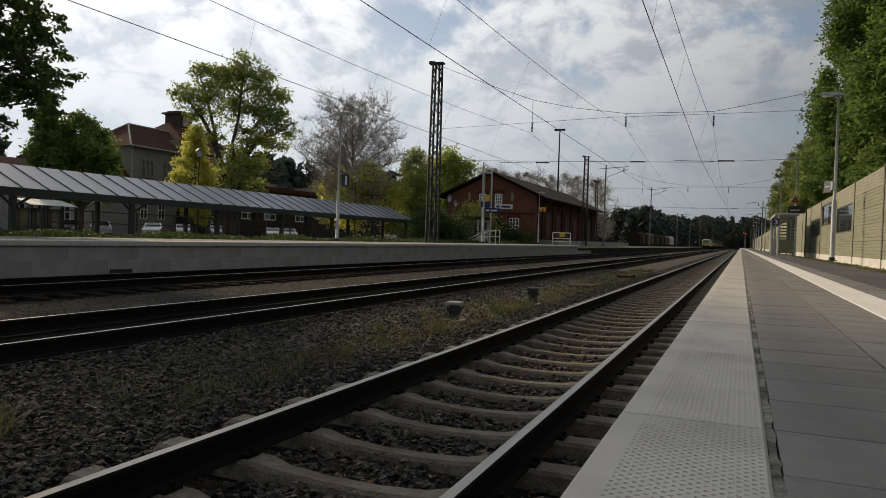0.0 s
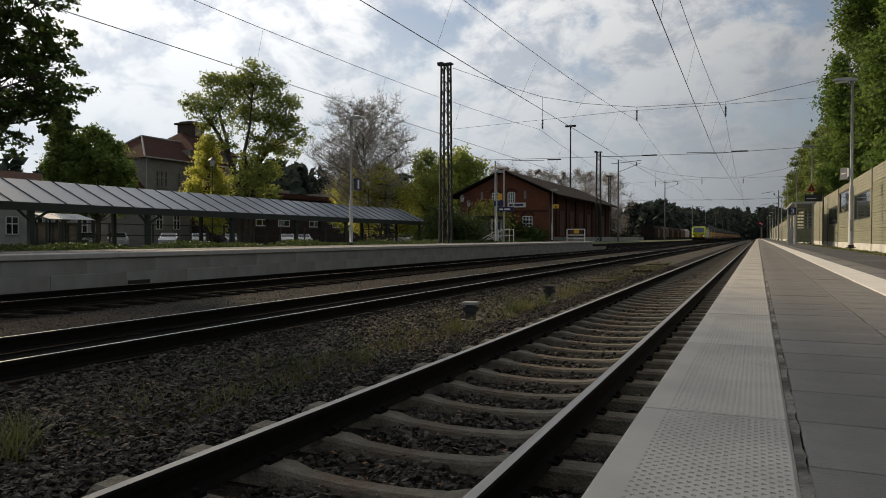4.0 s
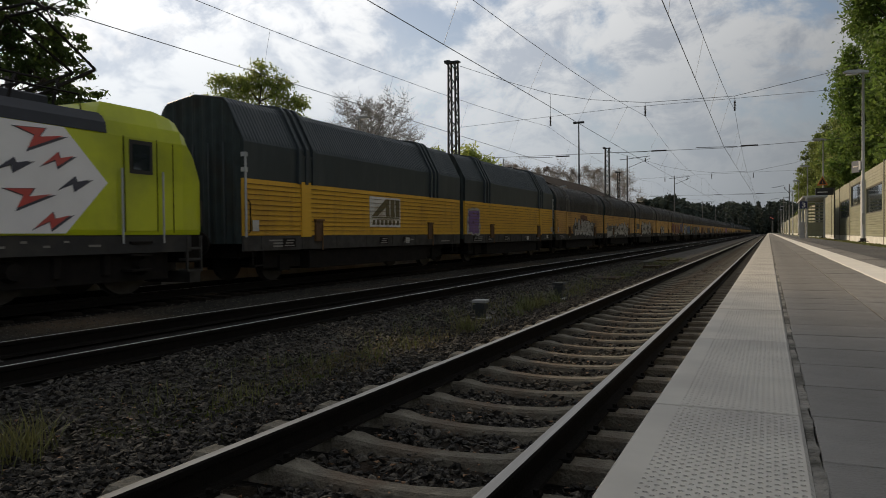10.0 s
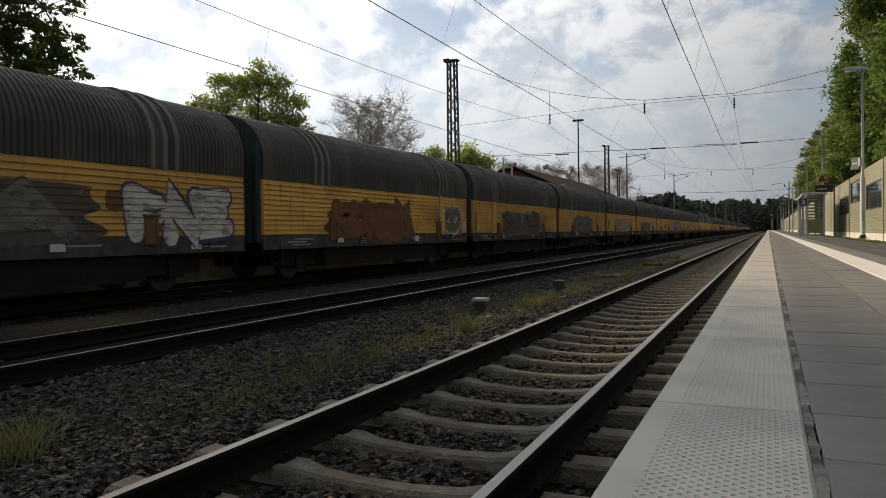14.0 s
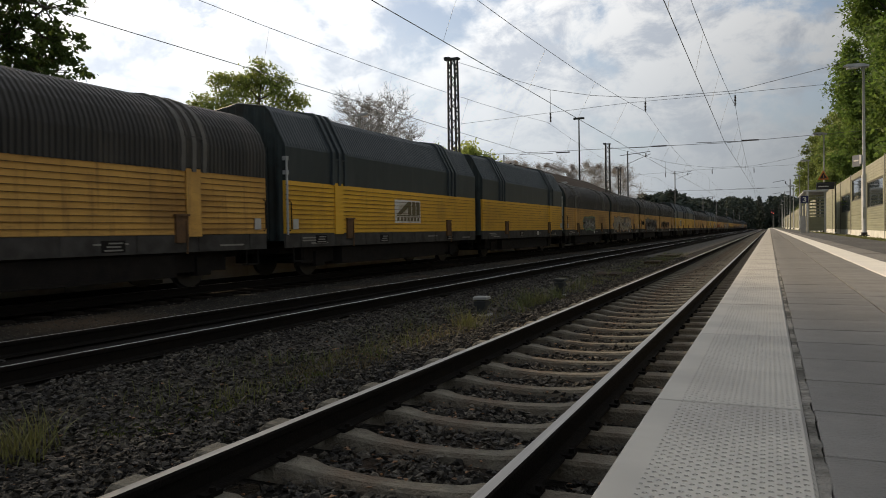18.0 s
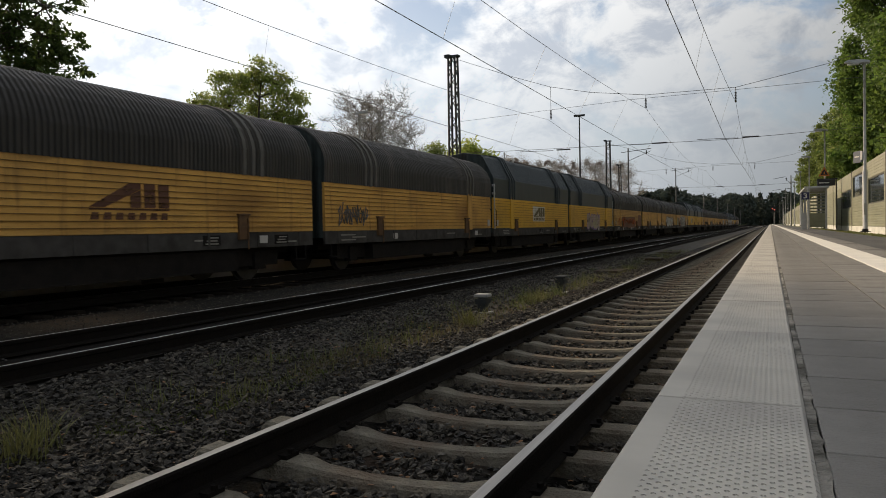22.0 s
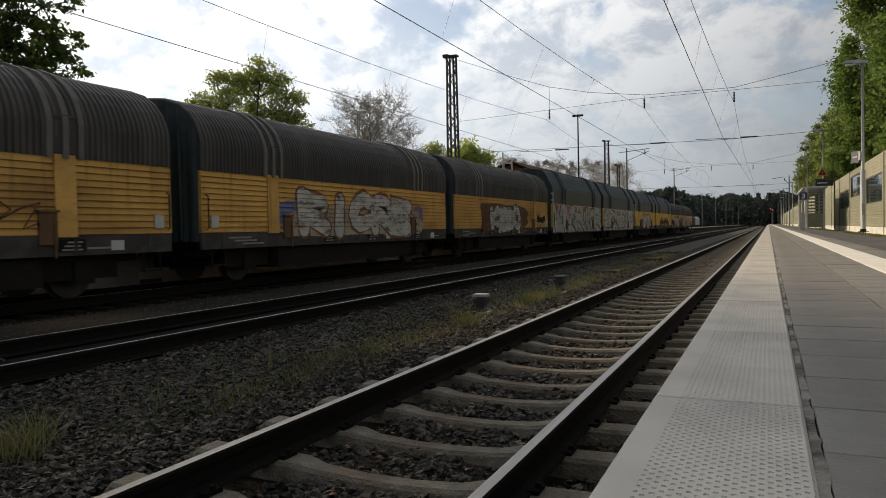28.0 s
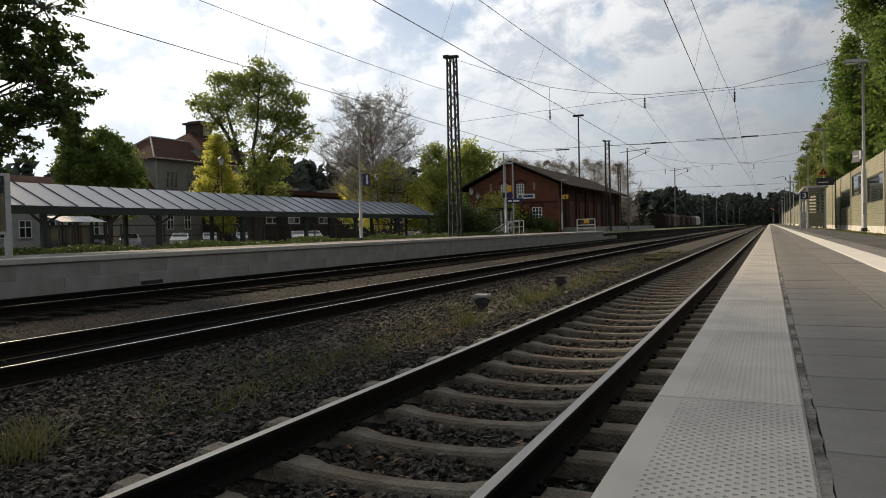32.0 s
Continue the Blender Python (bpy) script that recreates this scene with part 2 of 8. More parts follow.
LEAF_DARK = foliage("dense_dark_leaf", (0.145, 0.215, 0.055), (0.205, 0.27, 0.068), 0.52)
# pale grey-green needles: the haze of distance is put into the colour
LEAF_PINE = material("hazy_pine_needle", (0.060, 0.078, 0.066), (0.078, 0.096, 0.080), 0.8, scale=0.2, vary=0.15, translucent=0.2, spec=0.1)
LEAF_HEDGE = foliage("hedge_leaf", (0.05, 0.078, 0.022), (0.08, 0.11, 0.03), 0.35)
LEAF_BUD = foliage("pale_bud", (0.30, 0.25, 0.22), (0.24, 0.21, 0.17), 0.3)


def glass(name, tint, rough=0.05, coat=0.6, spec=0.9):
    m = bpy.data.materials.new(name)
    m.use_nodes = True
    p = m.node_tree.nodes["Principled BSDF"]
    p.inputs["Base Color"].default_value = (*tint, 1)
    p.inputs["Roughness"].default_value, p.inputs["Specular IOR Level"].default_value = rough, spec
    p.inputs["Coat Weight"].default_value = coat
    return m


PANE = glass("window_pane", (0.02, 0.025, 0.03))
ROOF_GLASS = glass("milky_roof_glass", (0.15, 0.18, 0.22), 0.4, 0.05, 0.45)
SMOKED = glass("smoked_barrier_glass", (0.03, 0.04, 0.045), 0.12)


# ---------------------------------------------------------------- mesh helpers
class Build:
    """Collects plain solids into one mesh."""

    def __init__(self):
        self.v, self.f, self.k = [], [], []

    def box(self, x0, x1, y0, y1, z0, z1, k=0, m=None):
        i = len(self.v)
        c = [(x, y, z) for z in (z0, z1) for y in (y0, y1) for x in (x0, x1)]
        self.v += [tuple(m @ Vector(q)) for q in c] if m else c
        self.f += [tuple(i + j for j in q) for q in ((0, 2, 3, 1), (4, 5, 7, 6), (0, 1, 5, 4), (2, 6, 7, 3), (0, 4, 6, 2), (1, 3, 7, 5))]
        self.k += [k] * 6
        return self

    def slab(self, x0, x1, y0, y1, z0, z1, c=0.006, k=0):
        """A box with a chamfered top edge."""
        i = len(self.v)
        self.v += [(x0, y0, z0), (x1, y0, z0), (x1, y1, z0), (x0, y1, z0), (x0, y0, z1 - c), (x1, y0, z1 - c), (x1, y1, z1 - c), (x0, y1, z1 - c),
                   (x0 + c, y0 + c, z1), (x1 - c, y0 + c, z1), (x1 - c, y1 - c, z1), (x0 + c, y1 - c, z1)]
        for a in range(4):
            b = (a + 1) % 4
            self.f += [(i + a, i + b, i + 4 + b, i + 4 + a), (i + 4 + a, i + 4 + b, i + 8 + b, i + 8 + a)]
        self.f += [(i + 8, i + 9, i + 10, i + 11), (i + 3, i + 2, i + 1, i)]
        self.k += [k] * 10
        return self

    def extrude_y(self, prof, y0, y1, closed=True, caps=True, k=0):
        """A profile of (x, z) pulled along y."""
        i, n = len(self.v), len(prof)
        self.v += [(x, y0, z) for x, z in prof] + [(x, y1, z) for x, z in prof]
        for a in range(n if closed else n - 1):
            b = (a + 1) % n
            self.f.append((i + a, i + b, i + n + b, i + n + a))
            self.k.append(k[a] if isinstance(k, (list, tuple)) else k)
        if closed and caps:
            self.f += [tuple(range(i + n - 1, i - 1, -1)), tuple(range(i + n, i + 2 * n))]
            self.k += [0, 0]
        return self

    def tube(self, pts, radii, sides=6, k=0, caps=True):
        pts = [Vector(q) for q in pts]
        if not isinstance(radii, (list, tuple)):
            radii = [radii] * len(pts)
        i = len(self.v)
        for a, q in enumerate(pts):
            way = (pts[min(a + 1, len(pts) - 1)] - pts[max(a - 1, 0)]).normalized()
            side = way.cross(Vector((0, 0, 1)) if abs(way.z) < 0.95 else Vector((1, 0, 0))).normalized()
            up = side.cross(way)
            for b in range(sides):
                w = 2 * math.pi * b / sides
                self.v.append(tuple(q + (side * math.cos(w) + up * math.sin(w)) * radii[a]))
        for a in range(len(pts) - 1):
            for b in range(sides):
                c = (b + 1) % sides
                self.f.append((i + a * sides + b, i + a * sides + c, i + (a + 1) * sides + c, i + (a + 1) * sides + b))
                self.k.append(k)
        if caps:
            self.f += [tuple(i + b for b in range(sides)), tuple(i + (len(pts) - 1) * sides + b for b in reversed(range(sides)))]
            self.k += [k, k]
        return self

    def quad(self, *q, k=0):
        i = len(self.v)
        self.v += [tuple(a) for a in q]
        self.f.append(tuple(range(i, i + len(q))))
        self.k.append(k)
        return self

    def mesh(self, name, mats, smooth=False):
        me = bpy.data.meshes.new(name)
        me.from_pydata(self.v, [], self.f)
        for m in (mats if isinstance(mats, (list, tuple)) else [mats]):
            me.materials.append(m)
        me.polygons.foreach_set("material_index", self.k)
        if smooth:
            me.polygons.foreach_set("use_smooth", [True] * len(self.f))
        me.update()
        return me


def part(name, shape, mats, parent, label="", at=None, smooth=False):
    """One mesh object under a thing or a part; shape is a Build or a mesh that is shared."""
    ob = new(name, shape.mesh(name, mats, smooth) if isinstance(shape, Build) else shape)
    ob.parent = parent
    if at is not None:
        ob.matrix_basis = at
    return tagged(ob, label) if label else ob


def thing(name, label, category, at=None, group="", kind=""):
    ob = new(name)
    ob.empty_display_size = 0.3
    if at is not None:
        ob.matrix_basis = at
    return tagged(ob, label, category, group, kind)


def solid(name, shape, mats, label, category, at=None, group="", kind="", smooth=False):
    ob = new(name, shape.mesh(name, mats, smooth) if isinstance(shape, Build) else shape)
    if at is not None:
        ob.matrix_basis = at
    return tagged(ob, label, category, group, kind)


# ---------------------------------------------------------------- the plan
NEAR, MID, FAR = -1.886, -6.99, -12.3      # track centres
GAUGE = 0.7535                             # half the distance of the rail heads
EDGE = -0.228                              # near platform's edge
TOP = 0.76                                 # platforms above the rail heads
FAR_EDGE = -14.0
FAR_LIFT = 0.04                            # the far track lies a little higher
rng = np.random.default_rng(7)
# the ground across the tracks: x and level
LEVELS = [(-2600, 0.1), (-75, 0.1), (-40, 0.1), (-31, 0.12), (-20.5, 0.5), (-17.6, 0.66), (-14.3, 0.5), (-14.2, -0.36), (-10.6, -0.19), (-9.1, -0.19), (-5.6, -0.215), (-4.0, -0.275), (-3.15, -0.275), (-0.62, -0.275), (0.0, -0.3), (2.45, 0.62), (2600, 0.6)]


def ground():
    """One sheet to the horizon: strips along the tracks at their own levels."""
    xs = [(x, z, m) for (x, z), m in zip(LEVELS, (GRASS, ASPHALT, GRASS, ASPHALT, GRASS, GRASS, BALLAST, GRIMY_SHADE, DUST, GRIMY_SHADE, SOIL, BALLAST, BALLAST, BALLAST, SOIL, GRASS, None))]
    mats = [GRASS, ASPHALT, BALLAST, DUST, SOIL, GRIMY_SHADE]
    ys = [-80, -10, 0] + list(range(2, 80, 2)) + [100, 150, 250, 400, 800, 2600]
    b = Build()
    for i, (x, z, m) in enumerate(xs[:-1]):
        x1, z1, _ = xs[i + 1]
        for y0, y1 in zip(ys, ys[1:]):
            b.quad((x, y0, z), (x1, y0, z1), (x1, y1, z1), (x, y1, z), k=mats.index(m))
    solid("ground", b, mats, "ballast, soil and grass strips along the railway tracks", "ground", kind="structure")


ground()


def rail_profile(c):
    return [(c - 0.075, -0.172), (c + 0.075, -0.172), (c + 0.07, -0.158), (c + 0.012, -0.142), (c + 0.009, -0.055), (c + 0.034, -0.042), (c + 0.036, -0.012),
            (c + 0.028, 0.0), (c + 0.015, 0.0008), (c - 0.015, 0.0008), (c - 0.028, 0.0), (c - 0.036, -0.012), (c - 0.034, -0.042), (c - 0.009, -0.055), (c - 0.012, -0.142), (c - 0.07, -0.158)]


def sleeper_shape():
    """A concrete sleeper: broad ends, a waist that dips in the middle."""
    b = Build()
    secs = [(-1.31, -0.20, 0.095), (-1.27, -0.165, 0.10), (-0.56, -0.176, 0.10), (-0.42, -0.203, 0.076), (-0.15, -0.220, 0.07), (0.15, -0.220, 0.07), (0.42, -0.203, 0.076), (0.56, -0.176, 0.10), (1.27, -0.165, 0.10), (1.31, -0.20, 0.095)]
    for x, z, w in secs:
        b.v += [(x, -w - 0.05, -0.38), (x, -w, z - 0.02), (x, -w + 0.02, z), (x, w - 0.02, z), (x, w, z - 0.02), (x, w + 0.05, -0.38)]
    n = len(secs)
    for a in range(n - 1):
        for q in range(5):
            b.f.append((a * 6 + q, a * 6 + 6 + q, a * 6 + 7 + q, a * 6 + 1 + q))
            b.k.append(0)
    b.f += [tuple(range(6)), tuple(range((n - 1) * 6 + 5, (n - 1) * 6 - 1, -1))]
    b.k += [0, 0]
    return b


def clip_shape():
    b = Build()
    for s in (-1, 1):
        for r in (-GAUGE, GAUGE):
            b.box(r + s * 0.085 - 0.03, r + s * 0.085 + 0.03, -0.06, 0.06, -0.185, -0.150)
            b.tube([(r + s * 0.10, 0, -0.16), (r + s * 0.10, 0, -0.125)], 0.018, 6)
    return b


def track(c, label, count, first=0.97, pitch=0.632, mat=SLEEPER, z=0.0):
    t = thing("railway_track", label, "railway track", pose(c, 0, z), kind="structure")
    for r in (-GAUGE, GAUGE):
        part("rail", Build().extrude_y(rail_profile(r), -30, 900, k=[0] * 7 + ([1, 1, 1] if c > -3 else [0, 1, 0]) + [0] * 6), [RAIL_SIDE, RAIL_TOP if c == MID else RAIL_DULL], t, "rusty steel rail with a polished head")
    me, clips = sleeper_shape().mesh("sleeper", mat), clip_shape().mesh("rail_clips", RAIL_SIDE)
    for i in range(count):
        s = part("sleeper", me, None, t, at=pose(random.uniform(-0.012, 0.012), first + pitch * (i - 3), (0 if c > -3 else -0.03) + random.uniform(-0.006, 0.004), 0, 0, random.uniform(-0.4, 0.4)))
        if i < 25 and c > -3:
            part("rail_fastening", clips, None, s)
    far, one = Build(), sleeper_shape()
    for i in list(range(-40, 0)) + list(range(count, count + 350)):
        j, y = len(far.v), first + pitch * (i - 3)
        far.v += [(x, yy + y, z) for x, yy, z in one.v]
        far.f += [tuple(j + q for q in f) for f in one.f]
        far.k += one.k
    tagged(part("far_sleepers", far, mat, t), kind="stuff")


# sleeper colour carries grime and the shade that hides the sleepers
GRIMY_SHADE_SLEEPER = material("grimy_shaded_sleeper", (0.022, 0.018, 0.014), (0.012, 0.010, 0.008), 0.95, spec=0.08, scale=7, bump=0.25, vary=0.2)
track(NEAR, "near railway track on concrete sleepers in dark ballast", 110, first=3.315 - 0.632)
track(MID, "middle railway track with polished rails in dark ballast", 60, mat=GRIMY_SHADE_SLEEPER)
track(FAR, "far railway track beside the opposite platform", 60, mat=GRIMY_SHADE_SLEEPER, z=FAR_LIFT)


def scatter(name, n, place, size, mats, label, category, flat=1.0):
    """Loose angular stones in one mesh."""
    rock = np.array([(-1.25, 0, 0), (1.25, 0, 0), (0, -0.95, 0), (0, 0.95, 0), (0, 0, -0.8), (0, 0, 0.8)], float)
    shapes = [rock * rng.uniform(0.8, 1.1, (1, 3)) + rng.normal(0, 0.24, (6, 3)) for _ in range(24)]
    faces = np.array([(1, 3, 5), (3, 0, 5), (0, 2, 5), (2, 1, 5), (3, 1, 4), (0, 3, 4), (2, 0, 4), (1, 2, 4)])
    p = place(n)
    n = len(p)
    q = rng.normal(size=(n, 4))
    q /= np.linalg.norm(q, axis=1)[:, None]
    w, x, y, z = q.T
    rot = np.stack([1 - 2 * (y * y + z * z), 2 * (x * y - z * w), 2 * (x * z + y * w), 2 * (x * y + z * w), 1 - 2 * (x * x + z * z), 2 * (y * z - x * w),
                    2 * (x * z - y * w), 2 * (y * z + x * w), 1 - 2 * (x * x + y * y)], 1).reshape(n, 3, 3)
    s = rng.uniform(size[0], size[1], n)
    base = np.stack(shapes)[rng.integers(0, 24, n)] * s[:, None, None]
    v = np.einsum("nij,nkj->nki", rot, base)
    v[:, :, 2] *= flat
    v += p[:, None, :]
    f = (faces[None] + 6 * np.arange(n)[:, None, None]).reshape(-1, 3)
    me = bpy.data.meshes.new(name)
    me.from_pydata(v.reshape(-1, 3).tolist(), [], f.tolist())
    me.materials.append(mats)
    me.update()
    return tagged(new(name, me), label, category, kind="stuff")


def ballast_places(n):
    u = rng.random(n)
    y = 0.7 + 34 * u ** 2.3
    x = rng.uniform(-10.4, -0.30, n)
    far_out = (y < 5) & (x < -1.9 - 1.5 * y)
    soil = (x > -5.3) & (x < -3.7) & (y > 5.5) & (rng.random(n) < 0.30 + 0.45 * np.sin(x * 2.3 + y * 0.7) * np.sin(y * 0.45)) | far_out
    path = (x < -6.12) & (rng.random(n) < 0.998) | (x < -8.4)
    keep = ~(soil | path)
    for c in (NEAR, MID, FAR):
        for r in (-GAUGE, GAUGE):
            keep &= np.abs(x - c - r) > 0.085
    first = (y - (3.315 - 0.632)) / 0.632
    on = (np.abs(first - np.round(first)) * 0.632 < np.where(np.abs(x - NEAR) < 0.5, 0.088, 0.118)) & (np.abs(x - NEAR) < 1.33)
    keep &= ~on
    x, y = x[keep], y[keep]
    z = np.interp(x, [q for q, _ in LEVELS], [q for _, q in LEVELS]) + 0.012 + 0.014 * np.sin(x * 9 + y * 5) + rng.normal(0, 0.016, len(x))
    z = np.where(np.abs(x - NEAR) > 1.35, z + 0.04 * np.exp(-((np.abs(x - NEAR) - 1.6) / 0.25) ** 2), z)
    return np.stack([x, y, z], 1)


scatter("ballast_stones", 90000, ballast_places, (0.015, 0.035), STONE, "grey crushed stone ballast between the tracks", "ballast", 0.62)
scatter("ballast_stones", 84000, ballast_places, (0.015, 0.035), STONE_DARK, "dark crushed stone ballast between the tracks", "ballast", 0.62)


def litter_places(n):
    y = 0.9 + 24 * rng.random(n) ** 2.0
    x = np.where(rng.random(n) < 0.7, rng.uniform(-2.9, -0.35, n), rng.uniform(-5.2, -2.9, n))
    keep = (np.abs(np.abs(x - NEAR) - GAUGE) > 0.09)
    x, y = x[keep], y[keep]
    return np.stack([x, y, np.interp(x, [q for q, _ in LEVELS], [q for _, q in LEVELS]) + 0.045 + rng.normal(0, 0.008, len(x))], 1)


def path_places(n):
    y = 4.0 + 40 * rng.random(n) ** 1.5
    x = rng.uniform(-10.9, -8.3, n)
    return np.stack([x, y, np.interp(x, [q for q, _ in LEVELS], [q for _, q in LEVELS]) + 0.002], 1)


scatter("path_gravel", 9000, path_places, (0.007, 0.02), STONE, "loose dark gravel on the path between the tracks", "gravel")
LITTER = material("dead_leaves", (0.20, 0.095, 0.035), (0.10, 0.055, 0.025), 0.8, scale=3, vary=0.6)
scatter("leaf_litter", 2600, litter_places, (0.008, 0.021), LITTER, "small brown dead leaves lying in the ballast", "leaves", 0.35)


# ---------------------------------------------------------------- near platform
def near_platform():
    b = Build()
    b.extrude_y([(EDGE + 0.05, -0.5), (2.5, -0.5), (2.5, TOP - 0.06), (EDGE + 0.05, TOP - 0.06)], -30, 330)
    b.extrude_y([(1.34, TOP - 0.058), (2.46, TOP - 0.058), (2.46, TOP - 0.02), (1.34, TOP - 0.006)], -30, 330, k=1)
    g = np.random.default_rng(21)
    y, left, right = -2.0, 0.061, 0.078
    while y < 34:
        y2 = y + g.uniform(0.03, 0.09)
        l2, r2 = 0.060 + g.uniform(-0.001, 0.003), 0.079 + g.uniform(-0.005, 0.002)
        b.quad((left, y, TOP - 0.005), (right, y, TOP - 0.004), (r2, y2, TOP - 0.004), (l2, y2, TOP - 0.005), k=2)
        y, left, right = y2, l2, r2
    b.extrude_y([(0.061, TOP - 0.058), (0.077, TOP - 0.058), (0.077, TOP - 0.012), (0.061, TOP - 0.012)], -30, 330, k=2)
    p = solid("platform", b, [CONCRETE, ASPHALT, KERB], "near platform with pale edge slabs, grey paving and asphalt", "platform", kind="structure")
    n, w = 60, 1.05
    me = Build().slab(EDGE, 0.060, 0.002, w - 0.002, TOP - 0.14, TOP, 0.006).mesh("edge_slab", [EDGE_SLAB])
    for i in range(-3, n):
        part("edge_slab", me, None, p, at=pose(0, 1.57 + w * i, random.uniform(-0.0015, 0.0015)))
    rest = Build()
    for i in list(range(-25, -3)) + list(range(n, 250)):
        rest.slab(EDGE, 0.064, 1.57 + w * i, 1.57 + w * i + w - 0.01, TOP - 0.14, TOP)
    tagged(part("far_edge_slabs", rest, EDGE_SLAB, p), kind="stuff")
    cols = [(0.079, 0.436), (0.444, 0.748), (1.036, 1.336)]
    h = 0.312
    for j, (x0, x1) in enumerate(cols):
        me = Build().slab(x0, x1, 0.001, h - 0.003, TOP - 0.055, TOP - 0.002, 0.0025).mesh("paving_slab", [PAVER])
        m = 100 if j < 2 else 90
        for i in range(m):
            part("paving_slab", me, None, p, at=pose(0, 0.35 + h * i + (0.0, 0.17, 0.09)[j] + random.uniform(-0.001, 0.001), random.uniform(-0.002, 0.001), random.uniform(-0.12, 0.12), random.uniform(-0.12, 0.12), random.uniform(-0.1, 0.1)))
        rest = Build()
        for i in list(range(-80, 0)) + list(range(m, 500)):
            rest.slab(x0, x1, 0.35 + h * i + 0.09 * j, 0.35 + h * i + 0.09 * j + h - 0.005, TOP - 0.055, TOP - 0.002)
        tagged(part("far_paving_slabs", rest, PAVER, p), kind="stuff")
    me = Build().slab(0.752, 1.032, 0.002, 0.298, TOP - 0.055, TOP + 0.001, 0.004).mesh("guidance_slab", [STRIP])
    for i in range(200):
        part("guidance_slab", me, None, p, at=pose(0, 0.3 * i, 0))
    part("rear_guidance_strip", Build().slab(0.752, 1.032, -25, -0.004, TOP - 0.055, TOP + 0.001), STRIP, p)
    part("far_guidance_strip", Build().slab(0.752, 1.032, 60, 330, TOP - 0.055, TOP + 0.001), STRIP, p)


def dotted():
    """Pale edge slab concrete with rows of fine studs."""
    m = material("studded_edge_slab", (0.45, 0.43, 0.38), (0.38, 0.36, 0.32), 0.85, scale=5, stain=(0.29, 0.275, 0.25), stain_scale=1.2, vary=0.06)
    n, l = m.node_tree.nodes, m.node_tree.links
    co = n.new("ShaderNodeTexCoord")
    mp = n.new("ShaderNodeMapping")
    mp.inputs["Rotation"].default_value = (0, 0, radians(45))
    mp.inputs["Scale"].default_value = (62, 62, 0)
    l.new(co.outputs["Object"], mp.inputs[0])
    vo = n.new("ShaderNodeTexVoronoi")
    vo.inputs["Randomness"].default_value, vo.inputs["Scale"].default_value = 0.0, 1.0
    l.new(mp.outputs[0], vo.inputs["Vector"])
    r = n.new("ShaderNodeValToRGB")
    r.color_ramp.elements[0].position, r.color_ramp.elements[1].position = 0.10, 0.24
    r.color_ramp.elements[0].color, r.color_ramp.elements[1].color = (1, 1, 1, 1), (0, 0, 0, 1)
    l.new(vo.outputs["Distance"], r.inputs[0])
    sep = n.new("ShaderNodeSeparateXYZ")
    l.new(co.outputs["Object"], sep.inputs[0])
    inner = n.new("ShaderNodeMath")
    inner.operation = "GREATER_THAN"
    inner.inputs[1].default_value = EDGE + 0.055
    l.new(sep.outputs[0], inner.inputs[0])
    stud = n.new("ShaderNodeMath")
    stud.operation = "MULTIPLY"
    l.new(r.outputs[0], stud.inputs[0])
    l.new(inner.outputs[0], stud.inputs[1])
    bp = n.new("ShaderNodeBump")
    bp.inputs["Strength"].default_value, bp.inputs["Distance"].default_value = 1.0, 0.006
    bp.invert = True
    l.new(stud.outputs[0], bp.inputs["Height"])
    l.new(bp.outputs[0], n["Principled BSDF"].inputs["Normal"])
    return m


EDGE_SLAB = dotted()
near_platform()


# ---------------------------------------------------------------- far platform
def far_platform():
    y1 = 66.0
    b = Build().box(-17.6, FAR_EDGE - 0.10, -20, y1, -0.6, TOP - 0.10)
    p = solid("platform_opposite", b, [CONCRETE], "opposite platform with a grey concrete retaining wall", "platform", kind="structure")
    w = 2.0
    me = Build().slab(FAR_EDGE - 0.10, FAR_EDGE, 0.006, w - 0.006, -0.6, 0.29, 0.02).mesh("wall_panel", [CONCRETE])
    me2 = Build().box(FAR_EDGE - 0.10, FAR_EDGE - 0.012, 0.004, w - 0.004, 0.292, TOP - 0.15).mesh("upper_wall_panel", [CONCRETE])
    cap = Build().slab(-14.55, FAR_EDGE + 0.05, 0.004, w - 0.004, TOP - 0.115, TOP, 0.015).mesh("edge_slab", [EDGE_LIGHT])
    pave = Build().box(-17.6, -14.553, 0, w, TOP - 0.098, TOP - 0.004).mesh("paving", [PAVER])
    for i in range(43):
        part("wall_panel", me, None, p, at=pose(0, -20 + w * i + 0.5, 0))
        part("upper_wall_panel", me2, None, p, at=pose(0, -20 + w * i - 0.6, 0))
        part("edge_slab", cap, None, p, at=pose(0, -20 + w * i + 0.2, 0))
        part("paving", pave, None, p, at=pose(0, -20 + w * i, 0))
    part("drain_opening", Build().box(FAR_EDGE - 0.02, FAR_EDGE + 0.003, 12.55, 13.25, -0.03, 0.07), BLACK, p)
    # end ramp
    part("ramp", Build().extrude_y([(-17.5, -0.5), (FAR_EDGE, -0.5), (FAR_EDGE, 0.25), (-17.5, 0.25)], y1, y1 + 6), CONCRETE, p)


far_platform()


